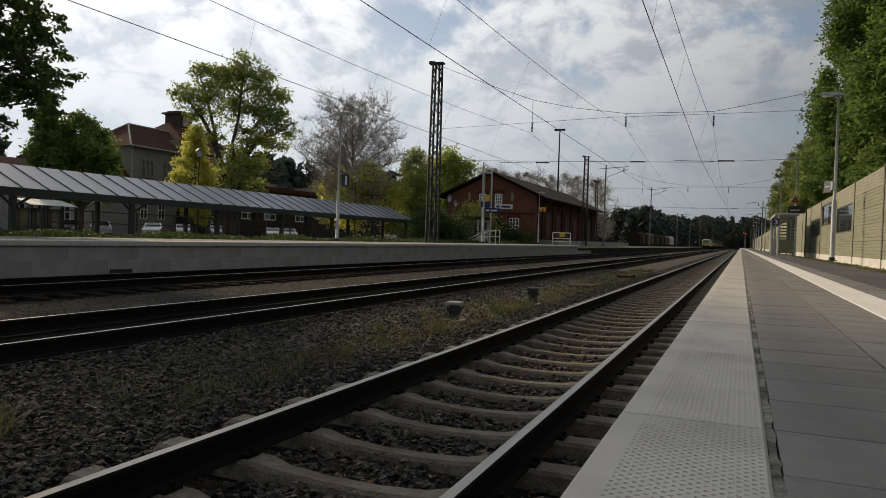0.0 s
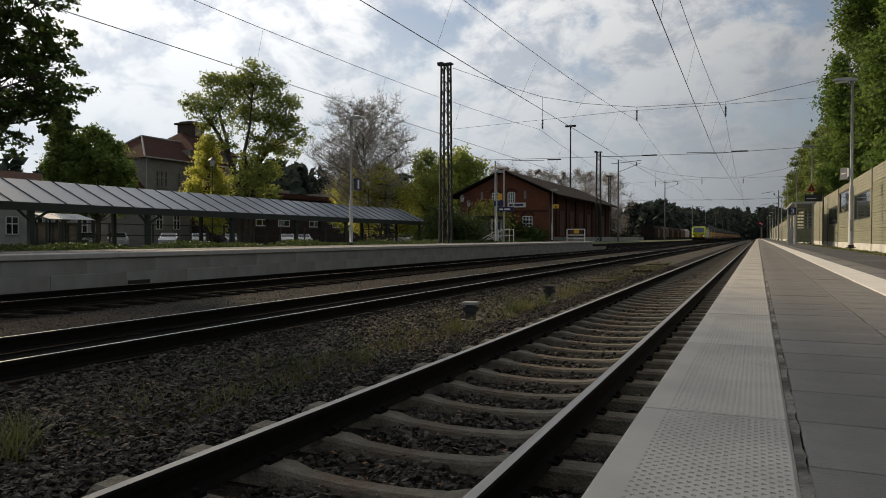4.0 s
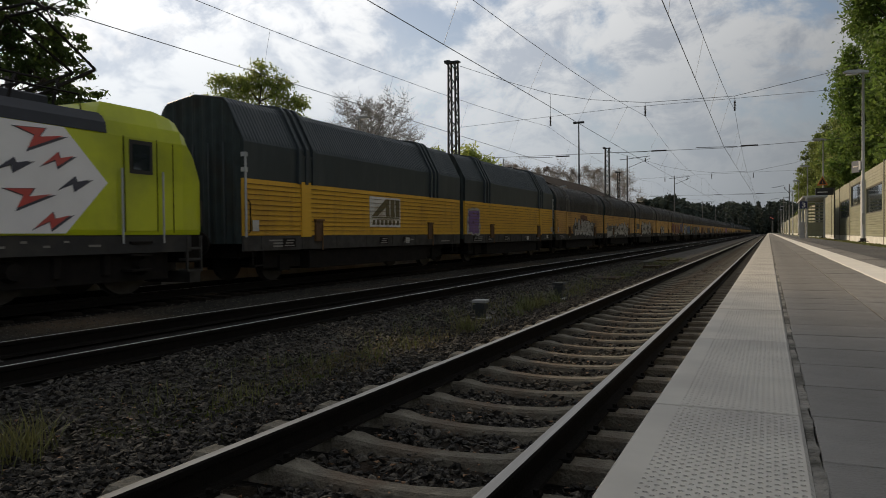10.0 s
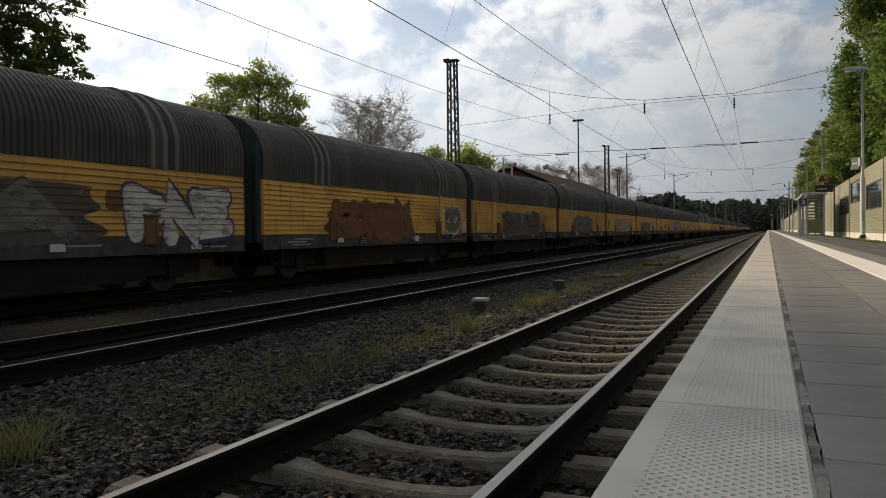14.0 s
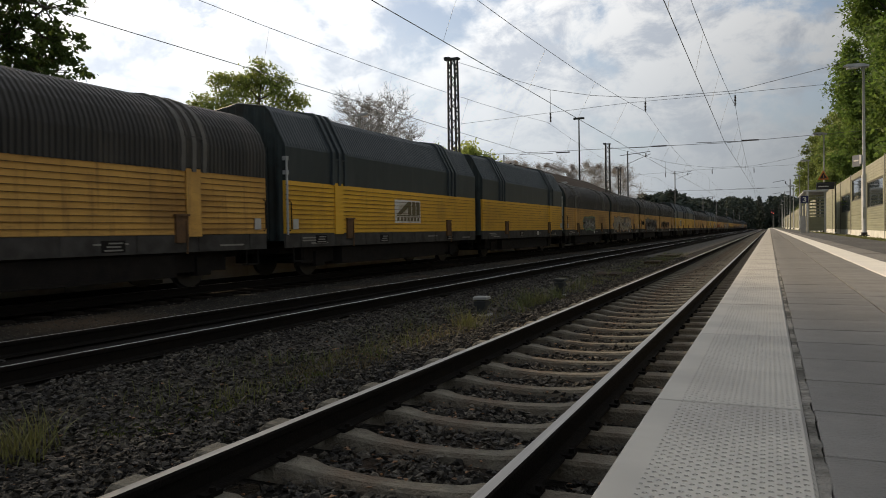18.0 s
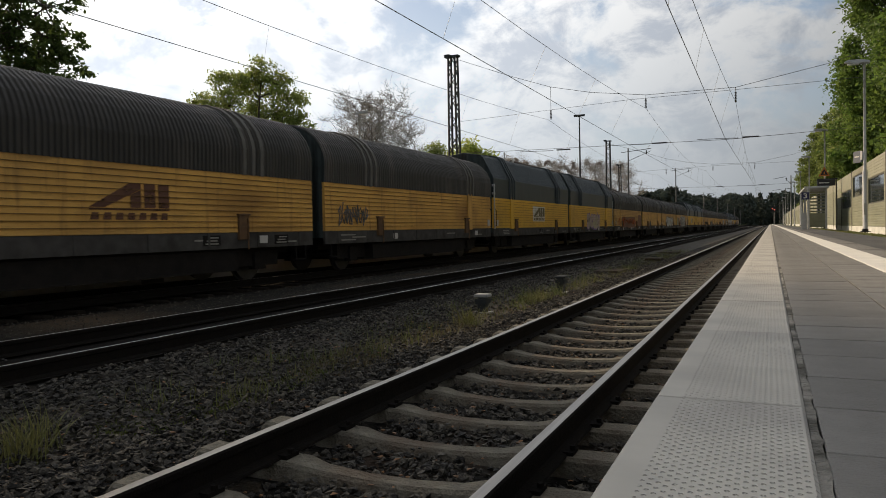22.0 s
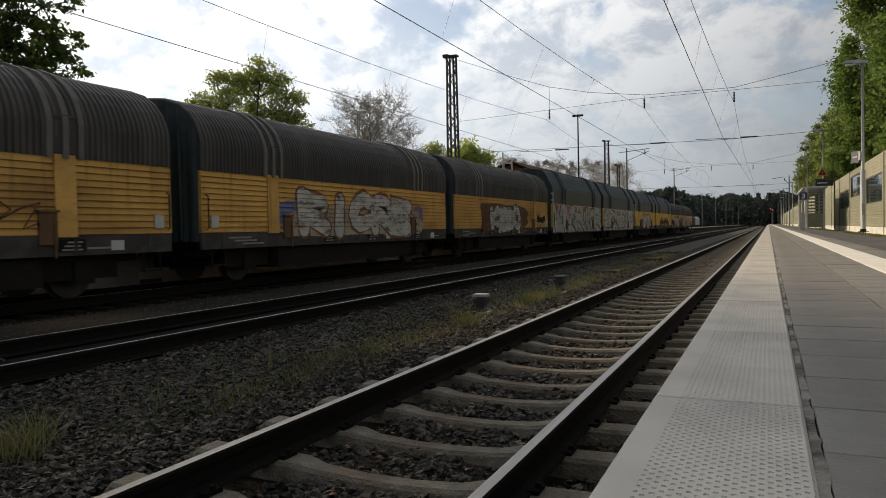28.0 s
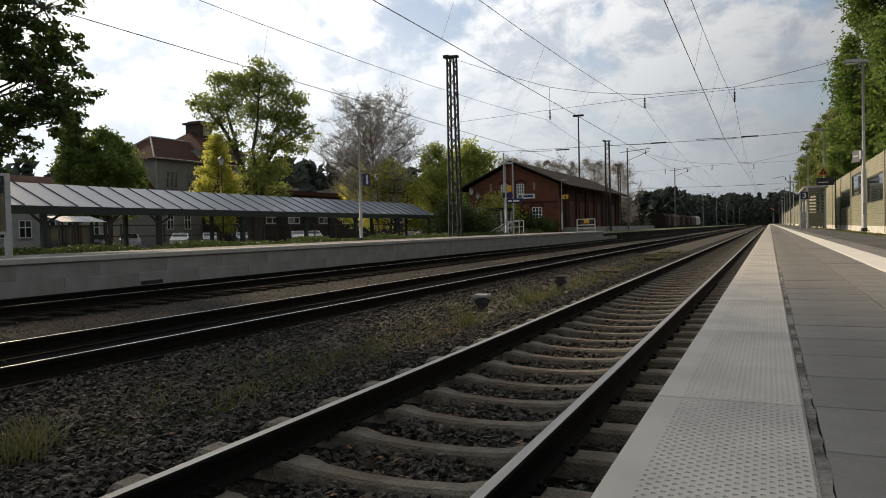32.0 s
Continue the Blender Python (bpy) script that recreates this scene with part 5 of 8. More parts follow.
def wheel_mesh(r=0.46):
    b = Build()
    for s in (-1, 1):
        x = s * 0.72
        b.tube([(x - 0.06, 0, 0), (x + 0.06, 0, 0)], r, 24)
        b.tube([(x - s * 0.08, 0, 0), (x - s * 0.05, 0, 0)], r + 0.03, 24)
    b.tube([(-0.8, 0, 0), (0.8, 0, 0)], 0.08, 8)
    return b.mesh("wheelset", [TYRE])


WHEELS = wheel_mesh()
LEN = 12.4


def side_profile(z0, z1, half, rib=0.0775, depth=0.022):
    """Flat slats that lean out a little towards their lower edges."""
    out, n = [], int(round((z1 - z0) / rib))
    for i in range(n):
        a = z0 + (z1 - z0) * i / n
        out += [(half, a + 0.004), (half - 0.004, a + rib - 0.004)]
    return out + [(half - depth, z1)]


def roof_line(new_type):
    if new_type:
        return [(1.44, 2.46), (1.46, 3.30), (1.42, 3.39), (1.0, 4.20), (0.86, 4.34), (0.0, 4.48)]
    return [(1.44, 2.46), (1.46, 3.02), (1.42, 3.22), (1.31, 3.47), (1.12, 3.70), (0.84, 3.90), (0.46, 4.03), (0.0, 4.08)]


def wagon_meshes(new_type):
    out = {}
    y0, y1 = -LEN / 2, LEN / 2
    prof = side_profile(1.14, 2.46, 1.442, 0.12)
    ins = [(1.36, 2.46), (1.36, 1.14)]
    for s, nm in ((1, "a"), (-1, "b")):
        p = [(s * x, z) for x, z in prof + ins]
        out["side_" + nm] = Build().extrude_y(p if s > 0 else p[::-1], y0, y1)
        out["side_" + nm] = out["side_" + nm].mesh("side_wall", [YELLOW_NEW if new_type else YELLOW])
    # proud dark strips stand for the shadow lines between the slats
    out["joint"] = Build().box(1.43, 1.470, y0, y1, -0.0045, 0.0045).mesh("slat_joint", [SLAT_JOINT])
    line = roof_line(new_type)
    b = Build()
    # the roof skin, ribbed across its length
    pitch = 0.115 if not new_type else 0.12
    n = int(LEN / pitch)
    rows = []
    for i in range(n):
        ya, yb = y0 + LEN * i / n, y0 + LEN * (i + 1) / n
        w = (yb - ya)
        for y, d in ((ya, 0), (ya + w * 0.2, 1), (ya + w * 0.62, 1), (ya + w * 0.8, 0)):
            rows.append((y, d))
    rows.append((y1, 0))
    full = line + [(-x, z) for x, z in line[-2::-1]]
    cx, cz = 0.0, 2.8
    m = len(full)
    amp = 0.038 if not new_type else 0.016
    for y, d in rows:
        for x, z in full:
            k = amp * d * (1 if (z > 3.32 or not new_type) else 0)
            v = Vector((x - cx, z - cz)).normalized()
            b.v.append((x + v.x * k, y, z + v.y * k))
    for i in range(len(rows) - 1):
        for j in range(m - 1):
            b.f.append((i * m + j, i * m + j + 1, (i + 1) * m + j + 1, (i + 1) * m + j))
            b.k.append(0)
    b.f += [tuple(range(m)), tuple(range((len(rows)) * m - 1, (len(rows) - 1) * m - 1, -1))]
    b.k += [0, 0]
    b.k[-2:] = [1, 1]
    out["roof"] = b.mesh("roof", [ROOF_NEW if new_type else ROOF_OLD, END_WALL])
    h = Build()
    off = [(x * 1.05, 2.8 + (z - 2.8) * 1.065) for x, z in full]
    inn = [(x * 0.97, 2.8 + (z - 2.8) * 0.98) for x, z in full]
    ring = off + inn[::-1]
    h.extrude_y(ring, -0.055, 0.055)
    h2 = h.mesh("roof_hoop", [HOOP_NEW if new_type else HOOP_OLD])
    out["hoop"] = h2
    e, cols = Build(), 37
    zs = [q[1] for q in line[::-1]]
    for i in range(cols):
        x = -1.36 + 2.72 * i / (cols - 1)
        e.v += [(x, (0, 0.045, 0.045, 0)[i % 4], 0.95), (x, (0, 0.045, 0.045, 0)[i % 4], float(np.interp(abs(x), [q[0] * 0.985 for q in line[::-1]], zs)) - 0.04)]
    e.f = [(2 * i, 2 * i + 2, 2 * i + 3, 2 * i + 1) for i in range(cols - 1)]
    e.k = [0] * (cols - 1)
    for x in (-0.92, -0.46, 0.0, 0.46, 0.92):
        e.box(x - 0.02, x + 0.02, 0.046, 0.075, 1.0, 3.3, 1)
    out["end"] = e.mesh("end_wall", [END_WALL, HOOP_NEW])
    s = Build().box(-1.40, 1.40, y0 + 0.1, y1 - 0.1, 0.95, 1.135)
    for q in (-1, 1):
        a, c = sorted((q * 1.36, q * 1.43))
        s.box(a, c, y0, y1, 0.78, 1.135)
        for i in range(8):
            yy = y0 + 0.6 + i * 1.6
            a2, c2 = sorted((q * 1.43, q * 1.445))
            s.box(a2, c2, yy, yy + 0.07, 0.80, 1.13)
    out["sill"] = s.mesh("sill", [GREY_SILL])
    out["beam"] = Build().box(-0.9, 0.9, y0 + 0.4, y1 - 0.4, 0.62, 0.95).mesh("frame_beam", [UNDER])
    out["guard"] = Build().box(-0.1, 0.1, -0.75, 0.75, 0.34, 0.78).box(-0.02, 0.18, -0.2, 0.2, 0.26, 0.66).mesh("axle_guard", [UNDER])
    # low floor, added so the shaded space under the sill stays black
    out["tank"] = Build().slab(-1.3, 1.3, -3.5, 3.5, 0.27, 0.79, 0.06).mesh("lower_deck", [UNDER])
    p = Build()
    p.box(1.43, 1.482, -0.2, 0.2, 1.10, 2.50)
    out["pillar"] = p.mesh("pillar", [YELLOW_NEW if new_type else YELLOW])
    out["white_pillar"] = p.mesh("pillar", [SPRAY_WHITE])
    out["hatch"] = Build().box(1.44, 1.49, -0.22, 0.22, 2.52, 3.12).box(1.44, 1.51, -0.26, 0.26, 3.12, 3.17).mesh("hatch", [ROOF_NEW if new_type else ROOF_OLD])
    k = Build().box(1.43, 1.50, -0.16, 0.16, 0.98, 1.52).box(1.43, 1.53, -0.19, 0.19, 1.52, 1.56)
    k.tube([(1.52, 0.10, 0.75), (1.52, 0.10, 1.45)], 0.018, 5)
    out["latch"] = k.mesh("latch_box", [RUST_BOX])
    out["plate"] = Build().box(1.47, 1.483, -0.11, 0.11, 1.24, 1.50).mesh("label_plate", [SPRAY_WHITE])
    mk = Build()
    mk.box(1.432, 1.437, -0.38, 0.38, -0.018, 0.018)
    out["mark"] = mk.mesh("stencilled_mark", [STENCIL])
    pl = Build().box(1.431, 1.440, -0.26, 0.26, -0.11, 0.11, 1)
    for i in range(3):
        pl.box(1.440, 1.443, -0.20 + 0.05 * i, 0.20 - 0.04 * (i % 2), -0.085 + 0.065 * i, -0.055 + 0.065 * i, 0)
    out["panel"] = pl.mesh("stencil_panel", [STENCIL, UNDER])
    dn = Build().box(1.431, 1.441, -0.14, 0.14, -0.09, 0.09)
    out["card"] = dn.mesh("card_holder", [WHITE_DULL])
    st = Build().box(1.30, 1.46, -0.2, 0.2, 0.42, 0.45).tube([(1.42, -0.2, 0.42), (1.42, -0.2, 0.80)], 0.016, 4).tube([(1.42, 0.2, 0.42), (1.42, 0.2, 0.80)], 0.016, 4)
    out["step"] = st.mesh("step", [UNDER])
    gr = Build().tube([(1.47, 0, 1.2), (1.53, 0, 1.25), (1.53, 0, 1.9), (1.47, 0, 1.95)], 0.014, 5)
    out["grab"] = gr.mesh("grab_rail", [UNDER])
    hg = Build().box(1.38, 1.50, -0.05, 0.05, 2.95, 3.05).box(1.38, 1.50, -0.05, 0.05, 2.6, 2.7).tube([(1.47, 0, 1.1), (1.47, 0, 3.05)], 0.03, 6)
    out["hinge"] = hg.mesh("end_door_hinge", [STEEL])
    return out


SLAT_JOINT = material("dark_slat_joint", (0.17, 0.092, 0.026), (0.10, 0.056, 0.02), 0.8, scale=3)
WAGON = {True: wagon_meshes(True), False: wagon_meshes(False)}


def wagon(k, new_type):
    m = WAGON[new_type]
    t = thing("car_carrier_wagon", "yellow ribbed car carrier wagon with " + ("slate blue faceted roof" if new_type else "dark round ribbed roof"), "railway wagon", group="train wagons")
    wall = part("side_wall", m["side_a"], None, t)
    for i in range(1, 11):
        part("slat_joint", m["joint"], None, wall, at=pose(0, 0, 1.14 + 0.12 * i))
    part("side_wall", m["side_b"], None, t)
    part("roof", m["roof"], None, t)
    part("end_wall", m["end"], None, t, at=pose(0, -LEN / 2 - 0.006, 0, 0, 0, 180))
    part("end_wall", m["end"], None, t, at=pose(0, LEN / 2 + 0.006, 0))
    part("sill", m["sill"], None, t)
    part("frame_beam", m["beam"], None, t)
    part("lower_deck", m["tank"], None, t)
    for y in (-4.4, 4.4):
        part("axle_guard", m["guard"], None, t, at=pose(1.0, y, 0))
        part("axle_guard", m["guard"], None, t, at=pose(-1.0, y, 0, 0, 0, 180))
    for y in (-4.4, 4.4):
        part("wheelset", WHEELS, None, t, at=pose(0, y, 0.46))
    flip = 1 if k % 2 == 0 else -1
    for y in (-LEN / 2 + 2.35, LEN / 2 - 2.35):
        for d in (-0.30, 0.0, 0.30):
            part("roof_hoop", m["hoop"], None, t, at=pose(0, y + d, 0))
        part("pillar", m["white_pillar" if k in (42, 43, 47) else "pillar"], None, t, at=pose(0, y, 0)) if y * flip < 0 else None
        part("hatch", m["hatch"], None, t, at=pose(0, y, 0)) if y * flip < 0 else None
    for y in (-LEN / 2 + 2.9, LEN / 2 - 2.7):
        part("latch_box", m["latch"], None, t, at=pose(0, y, 0))
    part("label_plate", m["plate"], None, t, at=pose(0, -flip * (LEN / 2 - 0.35), 0))
    for y, z in ((-LEN / 2 + 1.3, 0.88), (-LEN / 2 + 1.4, 0.95), (-LEN / 2 + 1.35, 1.02), (LEN / 2 - 4.2, 0.98), (LEN / 2 - 1.2, 0.9)):
        part("stencilled_mark", m["mark"], None, t, at=pose(0, y + random.uniform(-0.4, 0.4), z))
    for y in (-5.0, -3.4, -1.9, -1.2, 0.4, 2.1, 3.6, 5.2):
        if random.random() < 0.42:
            part("stencil_panel", m["panel"], None, t, at=pose(0, y + random.uniform(-0.5, 0.5), random.uniform(0.93, 0.98)))
    for y in (-2.6, 1.4, 4.7):
        if random.random() < 0.6:
            part("card_holder", m["card"], None, t, at=pose(0, y + random.uniform(-0.5, 0.5), random.uniform(0.92, 1.0)))
    for y in (-LEN / 2 + 0.5, LEN / 2 - 0.5):
        part("step", m["step"], None, t, at=pose(0, y, 0))
    part("grab_rail", m["grab"], None, t, at=pose(-0.01, -flip * (LEN / 2 - 0.12), 0))
    if new_type:
        part("end_door_hinge", m["hinge"], None, t, at=pose(0, -flip * (LEN / 2 - 0.03), 0))
    return t


NEW_UNITS = {0, 1, 18, 19, 24, 25, 28, 29, 34, 35, 42, 43, 44, 45}
UNITS = [wagon(k, k in NEW_UNITS) for k in range(48)]


def lens():
    m = bpy.data.materials.new("lit_headlight")
    m.use_nodes = True
    p = m.node_tree.nodes["Principled BSDF"]
    p.inputs["Base Color"].default_value = (0.8, 0.8, 0.75, 1)
    p.inputs["Emission Color"].default_value = (1.0, 0.92, 0.75, 1)
    p.inputs["Emission Strength"].default_value = 1.5
    return m


LENS = lens()


def side_sheet(t, sx, name, poly, mat, d=0.0, x=1.492, label=""):
    """A thin sheet on the side at x: a polygon of (y, z)."""
    b = Build()
    p, r = [(sx * (x + d), y, z) for y, z in poly], [(sx * (x + d + 0.007), y, z) for y, z in poly]
    n = len(p)
    b.v, b.f = p + r, [tuple(range(n)), tuple(range(2 * n - 1, n - 1, -1))] + [(i, (i + 1) % n, n + (i + 1) % n, n + i) for i in range(n)]
    b.k = [0] * len(b.f)
    return part(name, b, mat, t, label)


def lettering(body, width, height, mat, bold=0.0, wobble=0.0, seed=0):
    """The built-in letters as a mesh fitted to a width and height, lying on a side that faces +x and reading along +y."""
    cu = bpy.data.curves.new("letters", "FONT")
    cu.body, cu.size, cu.offset, cu.extrude = body, 1.0, bold, 0.003
    cu.resolution_u = 3
    ob = bpy.data.objects.new("letters", cu)
    scene.collection.objects.link(ob)
    me = bpy.data.meshes.new_from_object(ob)
    bpy.data.objects.remove(ob)
    v = np.zeros(len(me.vertices) * 3)
    me.vertices.foreach_get("co", v)
    v = v.reshape(-1, 3)
    plain = v[:, :2]
    lo, hi = plain.min(0) + bold, plain.max(0) - bold
    u = (v[:, 0] - lo[0]) / (hi[0] - lo[0])
    w = (v[:, 1] - lo[1]) / (hi[1] - lo[1])
    if wobble:
        g = np.random.default_rng(seed)
        f, q = g.uniform(5, 9), g.uniform(0, 6)
        w2 = w + wobble * np.sin(u * f + q) * 0.7
        u = u + wobble * 0.35 * np.sin(w * 3.5 + u * 17 + q)
        w = w2
    out = np.stack([v[:, 2], u * width, w * height], 1)
    me.vertices.foreach_set("co", out.ravel())
    me.materials.clear()
    me.materials.append(mat)
    me.update()
    return me


def loco():
    t = thing("electric_locomotive", "lime green electric locomotive with white side film and raised pantograph", "locomotive")
    L = 16.5
    rake = 1.75

    def outline(y):
        """Half outline of (x, z) at the distance y from a cab's face."""
        w = 1.22 + 0.27 * min(1, y / 0.75) ** 0.55
        top = min(2.28 + rake * y, 3.62 + 0.14 * min(1, max(0, (y - 0.72) / 0.6)))
        side = min(top - 0.04, 3.12)
        return [(w - 0.02, 1.22), (w, 1.32), (w, side * 0.6 + 0.5), (w, side), (w - 0.07, min(top - 0.015, 3.40)), (w - 0.20, top), (0.0, top + 0.03)]
    ys = [0.0, 0.08, 0.2, 0.4, 0.6, 0.75, 0.9, 1.3]
    deck = [(1.47, 1.22), (1.49, 1.32), (1.49, 2.3), (1.49, 3.10), (1.44, 3.30), (1.30, 3.42), (0.0, 3.45)]
    secs = [(y, outline(y)) for y in ys + [2.5]] + [(2.66, deck), (L - 2.66, deck)] + [(L - y, outline(y)) for y in reversed(ys + [2.5])]
    b, m = Build(), 13
    for y, h in secs:
        b.v += [(x, y, z) for x, z in h + [(-x, z) for x, z in h[-2::-1]]]
    for i in range(len(secs) - 1):
        for j in range(m - 1):
            b.f.append((i * m + j, i * m + j + 1, (i + 1) * m + j + 1, (i + 1) * m + j))
    b.f += [tuple(range(m)), tuple(range(len(secs) * m - 1, (len(secs) - 1) * m - 1, -1))]
    b.k = [0] * len(b.f)
    part("body", b, LIME, t, "glossy lime green body")
    part("underframe", Build().box(-1.45, 1.45, 0.5, L - 0.5, 0.86, 1.215), LOCO_SILL, t, "dirty black sill")
    for y in (2.9, 13.6):
        g = part("bogie", Build().box(-0.95, 0.95, y - 2.1, y + 2.1, 0.5, 0.86), UNDER, t)
        for sx in (-1, 1):
            part("side_frame", Build().box(*sorted((sx * 0.955, sx * 1.2)), y - 2.0, y + 2.0, 0.3, 0.86), UNDER, g)
            for d in (-1.3, 1.3):
                part("axle_box", Build().tube([(sx * 1.2, y + d, 0.6), (sx * 1.34, y + d, 0.6)], [0.2, 0.15], 10), UNDER, g)
        for d in (-1.3, 1.3):
            part("wheelset", BIG_WHEELS, None, g, at=pose(0, y + d, 0.60))
        for d in (-0.5, 0.5):
            for sx in (-1, 1):
                part("spring", Build().tube([(sx * 1.22, y + d, 0.45), (sx * 1.22, y + d, 0.85)], 0.09, 8), UNDER, g)
    part("transformer_box", Build().slab(-1.35, 1.35, 5.6, 11.3, 0.34, 0.86, 0.05), UNDER, t)
    for i in range(7):
        part("equipment_box", Build().box(1.30, 1.42, 5.4 + 0.9 * i, 6.0 + 0.9 * i, 0.45 + 0.06 * (i % 3), 0.84), UNDER, t)
    for y0, s in ((0.0, 1), (L, -1)):
        def q(y):
            return y0 + s * y

        def ybox(bb, x0, x1, a, c, z0, z1):
            ya, yc = sorted((q(a), q(c)))
            return bb.box(x0, x1, ya, yc, z0, z1)

        def on_screen(x, u, lift):
            y = 0.05 + u * 0.66
            return (x, q(y - lift * 0.87), 2.28 + rake * y + lift * 0.5)
        rim = [(1.13, 0.0), (1.14, 0.3), (1.10, 0.97), (-1.10, 0.97), (-1.14, 0.3), (-1.13, 0.0)]
        ws = Build()
        f, g = [on_screen(x, u, 0.045) for x, u in rim], [on_screen(x, u, -0.05) for x, u in rim]
        ws.v, n = f + g, len(rim)
        ws.f = [tuple(range(n)), tuple(range(2 * n - 1, n - 1, -1))] + [(i, (i + 1) % n, n + (i + 1) % n, n + i) for i in range(n)]
        ws.k = [0] * len(ws.f)
        o = part("windscreen", ws, WINDSCREEN, t, "dark glossy windscreen")
        for a, c in ((-0.28, -0.08), (0.02, 0.06), (0.22, 0.16)):
            part("wiper", Build().tube([on_screen(a, 0.02, 0.07), on_screen(c, 0.8, 0.07)], 0.022, 4), BLACK, o)
        part("screen_seal", Build().tube([on_screen(x, u, 0.05) for x, u in rim + rim[:1]], 0.018, 4), BLACK, o)
        for a in (-0.75, -0.15):
            part("wiper_drive", ybox(Build(), a - 0.1, a + 0.1, -0.05, 0.03, 2.16, 2.24), BLACK, t)
        for i in range(4):
            z = 1.53 + 0.135 * i
            for sx in (-1, 1):
                a, c = sorted((sx * 0.28, sx * 1.0))
                part("grille_bar", ybox(Build(), a, c, -0.02, 0.02, z, z + 0.04), BLACK, t)
        for sx in (-1, 1):
            a, c = sorted((sx * 0.28, sx * 1.12))
            for z in (1.25, 1.40):
                part("warning_stripe", ybox(Build(), a, c, -0.012, 0.05, z, z + 0.11), LOCO_ORANGE, t)
            a, c = sorted((sx * 0.92, sx * 1.26))
            h = part("headlight", ybox(Build(), a, c, -0.03, 0.10, 1.42, 1.98), BLACK, t, "black bezel with lit lamps")
            part("lens", Build().tube([(sx * 1.08, q(-0.03), 1.55), (sx * 1.08, q(-0.045), 1.55)], 0.085, 12), LENS, h)
            part("lens", Build().tube([(sx * 1.08, q(-0.03), 1.78), (sx * 1.08, q(-0.045), 1.78)], 0.07, 12), STEEL, h)
            part("buffer", Build().tube([(sx * 0.875, q(0.4), 1.02), (sx * 0.875, q(-0.30), 1.02), (sx * 0.875, q(-0.31), 1.02), (sx * 0.875, q(-0.37), 1.02)], [0.11, 0.11, 0.27, 0.27], 14), UNDER, t)
        part("front_emblem", Build().tube([(-0.26 + 0.13 * math.cos(a * 0.5236) * 2, q(-0.008), 2.0 + 0.26 * math.sin(a * 0.5236)) for a in range(0, 7)], 0.022, 4), LOCO_RED, t)
        part("front_panel", ybox(Build(), -0.26, 0.26, -0.014, 0.04, 1.24, 1.98), LIME, t)
        part("top_light", ybox(Build(), -0.2, 0.2, 0.70, 0.86, 3.66, 3.78), STEEL, t)
        part("front_skirt", ybox(Build(), -1.25, 1.25, 0.05, 0.5, 0.62, 1.21), UNDER, t)
        part("coupler", ybox(Build(), -0.14, 0.14, -0.35, 0.1, 0.82, 1.15), UNDER, t)
        part("plough", ybox(ybox(Build(), -1.15, 1.15, -0.05, 0.25, 0.16, 0.42), -0.5, 0.5, 0.0, 0.3, 0.42, 0.62), GREY_SILL, t, "pale grey plough plate")
    for sx in (-1, 1):
        side_sheet(t, sx, "white_film", [(2.62, 2.2), (3.5, 3.13), (13.1, 3.13), (13.95, 2.2), (13.1, 1.25), (3.4, 1.25)], LOCO_WHITE, 0, 1.492, "white film with coloured shapes")
        # two horseshoe magnets facing each other: (outer, inner) pairs along each
        arc = [radians(-90 + 15 * i) for i in range(13)]
        one = [((5.07, 1.28), (5.22, 1.78)), ((5.5, 1.28), (5.6, 1.62))] + [((6.1 + 1.0 * math.cos(a), 2.2 + 0.92 * math.sin(a)), (6.0 + 0.6 * math.cos(a), 2.16 + 0.54 * math.sin(a))) for a in arc] + [((5.6, 3.09), (5.62, 2.64)), ((5.15, 3.06), (5.27, 2.48))]
        two = [((11.75, 1.28), (11.71, 1.64)), ((11.3, 1.28), (11.2, 1.62))] + [((10.7 - 0.94 * math.cos(a), 2.2 + 0.91 * math.sin(a)), (10.8 - 0.57 * math.cos(a), 2.18 + 0.56 * math.sin(a))) for a in arc] + [((11.15, 3.10), (11.15, 2.76)), ((11.65, 3.07), (11.6, 2.70))]
        for pairs, low, mid, end in ((one, LOCO_OLIVE, LOCO_PINK, LOCO_PINK), (two, LOCO_OLIVE, LOCO_OLIVE, LOCO_RED)):
            n = len(pairs) - 1
            for i in range(n):
                (o0, i0), (o1, i1) = pairs[i], pairs[i + 1]
                side_sheet(t, sx, "magnet_piece", [o0, o1, i1, i0], low if i < 2 else end if i == n - 1 else mid, 0.009)
                d0, d1 = (i0[0] + 0.06 * (o0[0] - i0[0]), i0[1] + 0.06 * (o0[1] - i0[1])), (i1[0] + 0.06 * (o1[0] - i1[0]), i1[1] + 0.06 * (o1[1] - i1[1]))
                side_sheet(t, sx, "magnet_outline", [d0, d1, i1, i0], LOCO_SILL, 0.017)
        side_sheet(t, sx, "emblem_swoosh", [(5.62, 2.22), (5.72, 2.42), (5.95, 2.52), (6.18, 2.45), (6.30, 2.28), (6.15, 2.38), (5.95, 2.42), (5.78, 2.36)], LOCO_RED, 0.012)
        side_sheet(t, sx, "emblem_bar", [(5.5, 2.08), (6.42, 2.08), (6.42, 2.18), (5.5, 2.18)], LOCO_SILL, 0.012)
        side_sheet(t, sx, "emblem_bar", [(10.45, 2.20), (11.35, 2.20), (11.35, 2.27), (10.45, 2.27)], HOOP_OLD, 0.012)
        side_sheet(t, sx, "emblem_block", [(10.85, 2.16), (10.95, 2.16), (10.95, 2.31), (10.85, 2.31)], LOCO_SILL, 0.021)
        zig = ((-0.5, 0.30), (0.10, 0.36), (-0.03, 0.0), (0.5, 0.16), (-0.26, -0.5), (-0.12, 0.06))
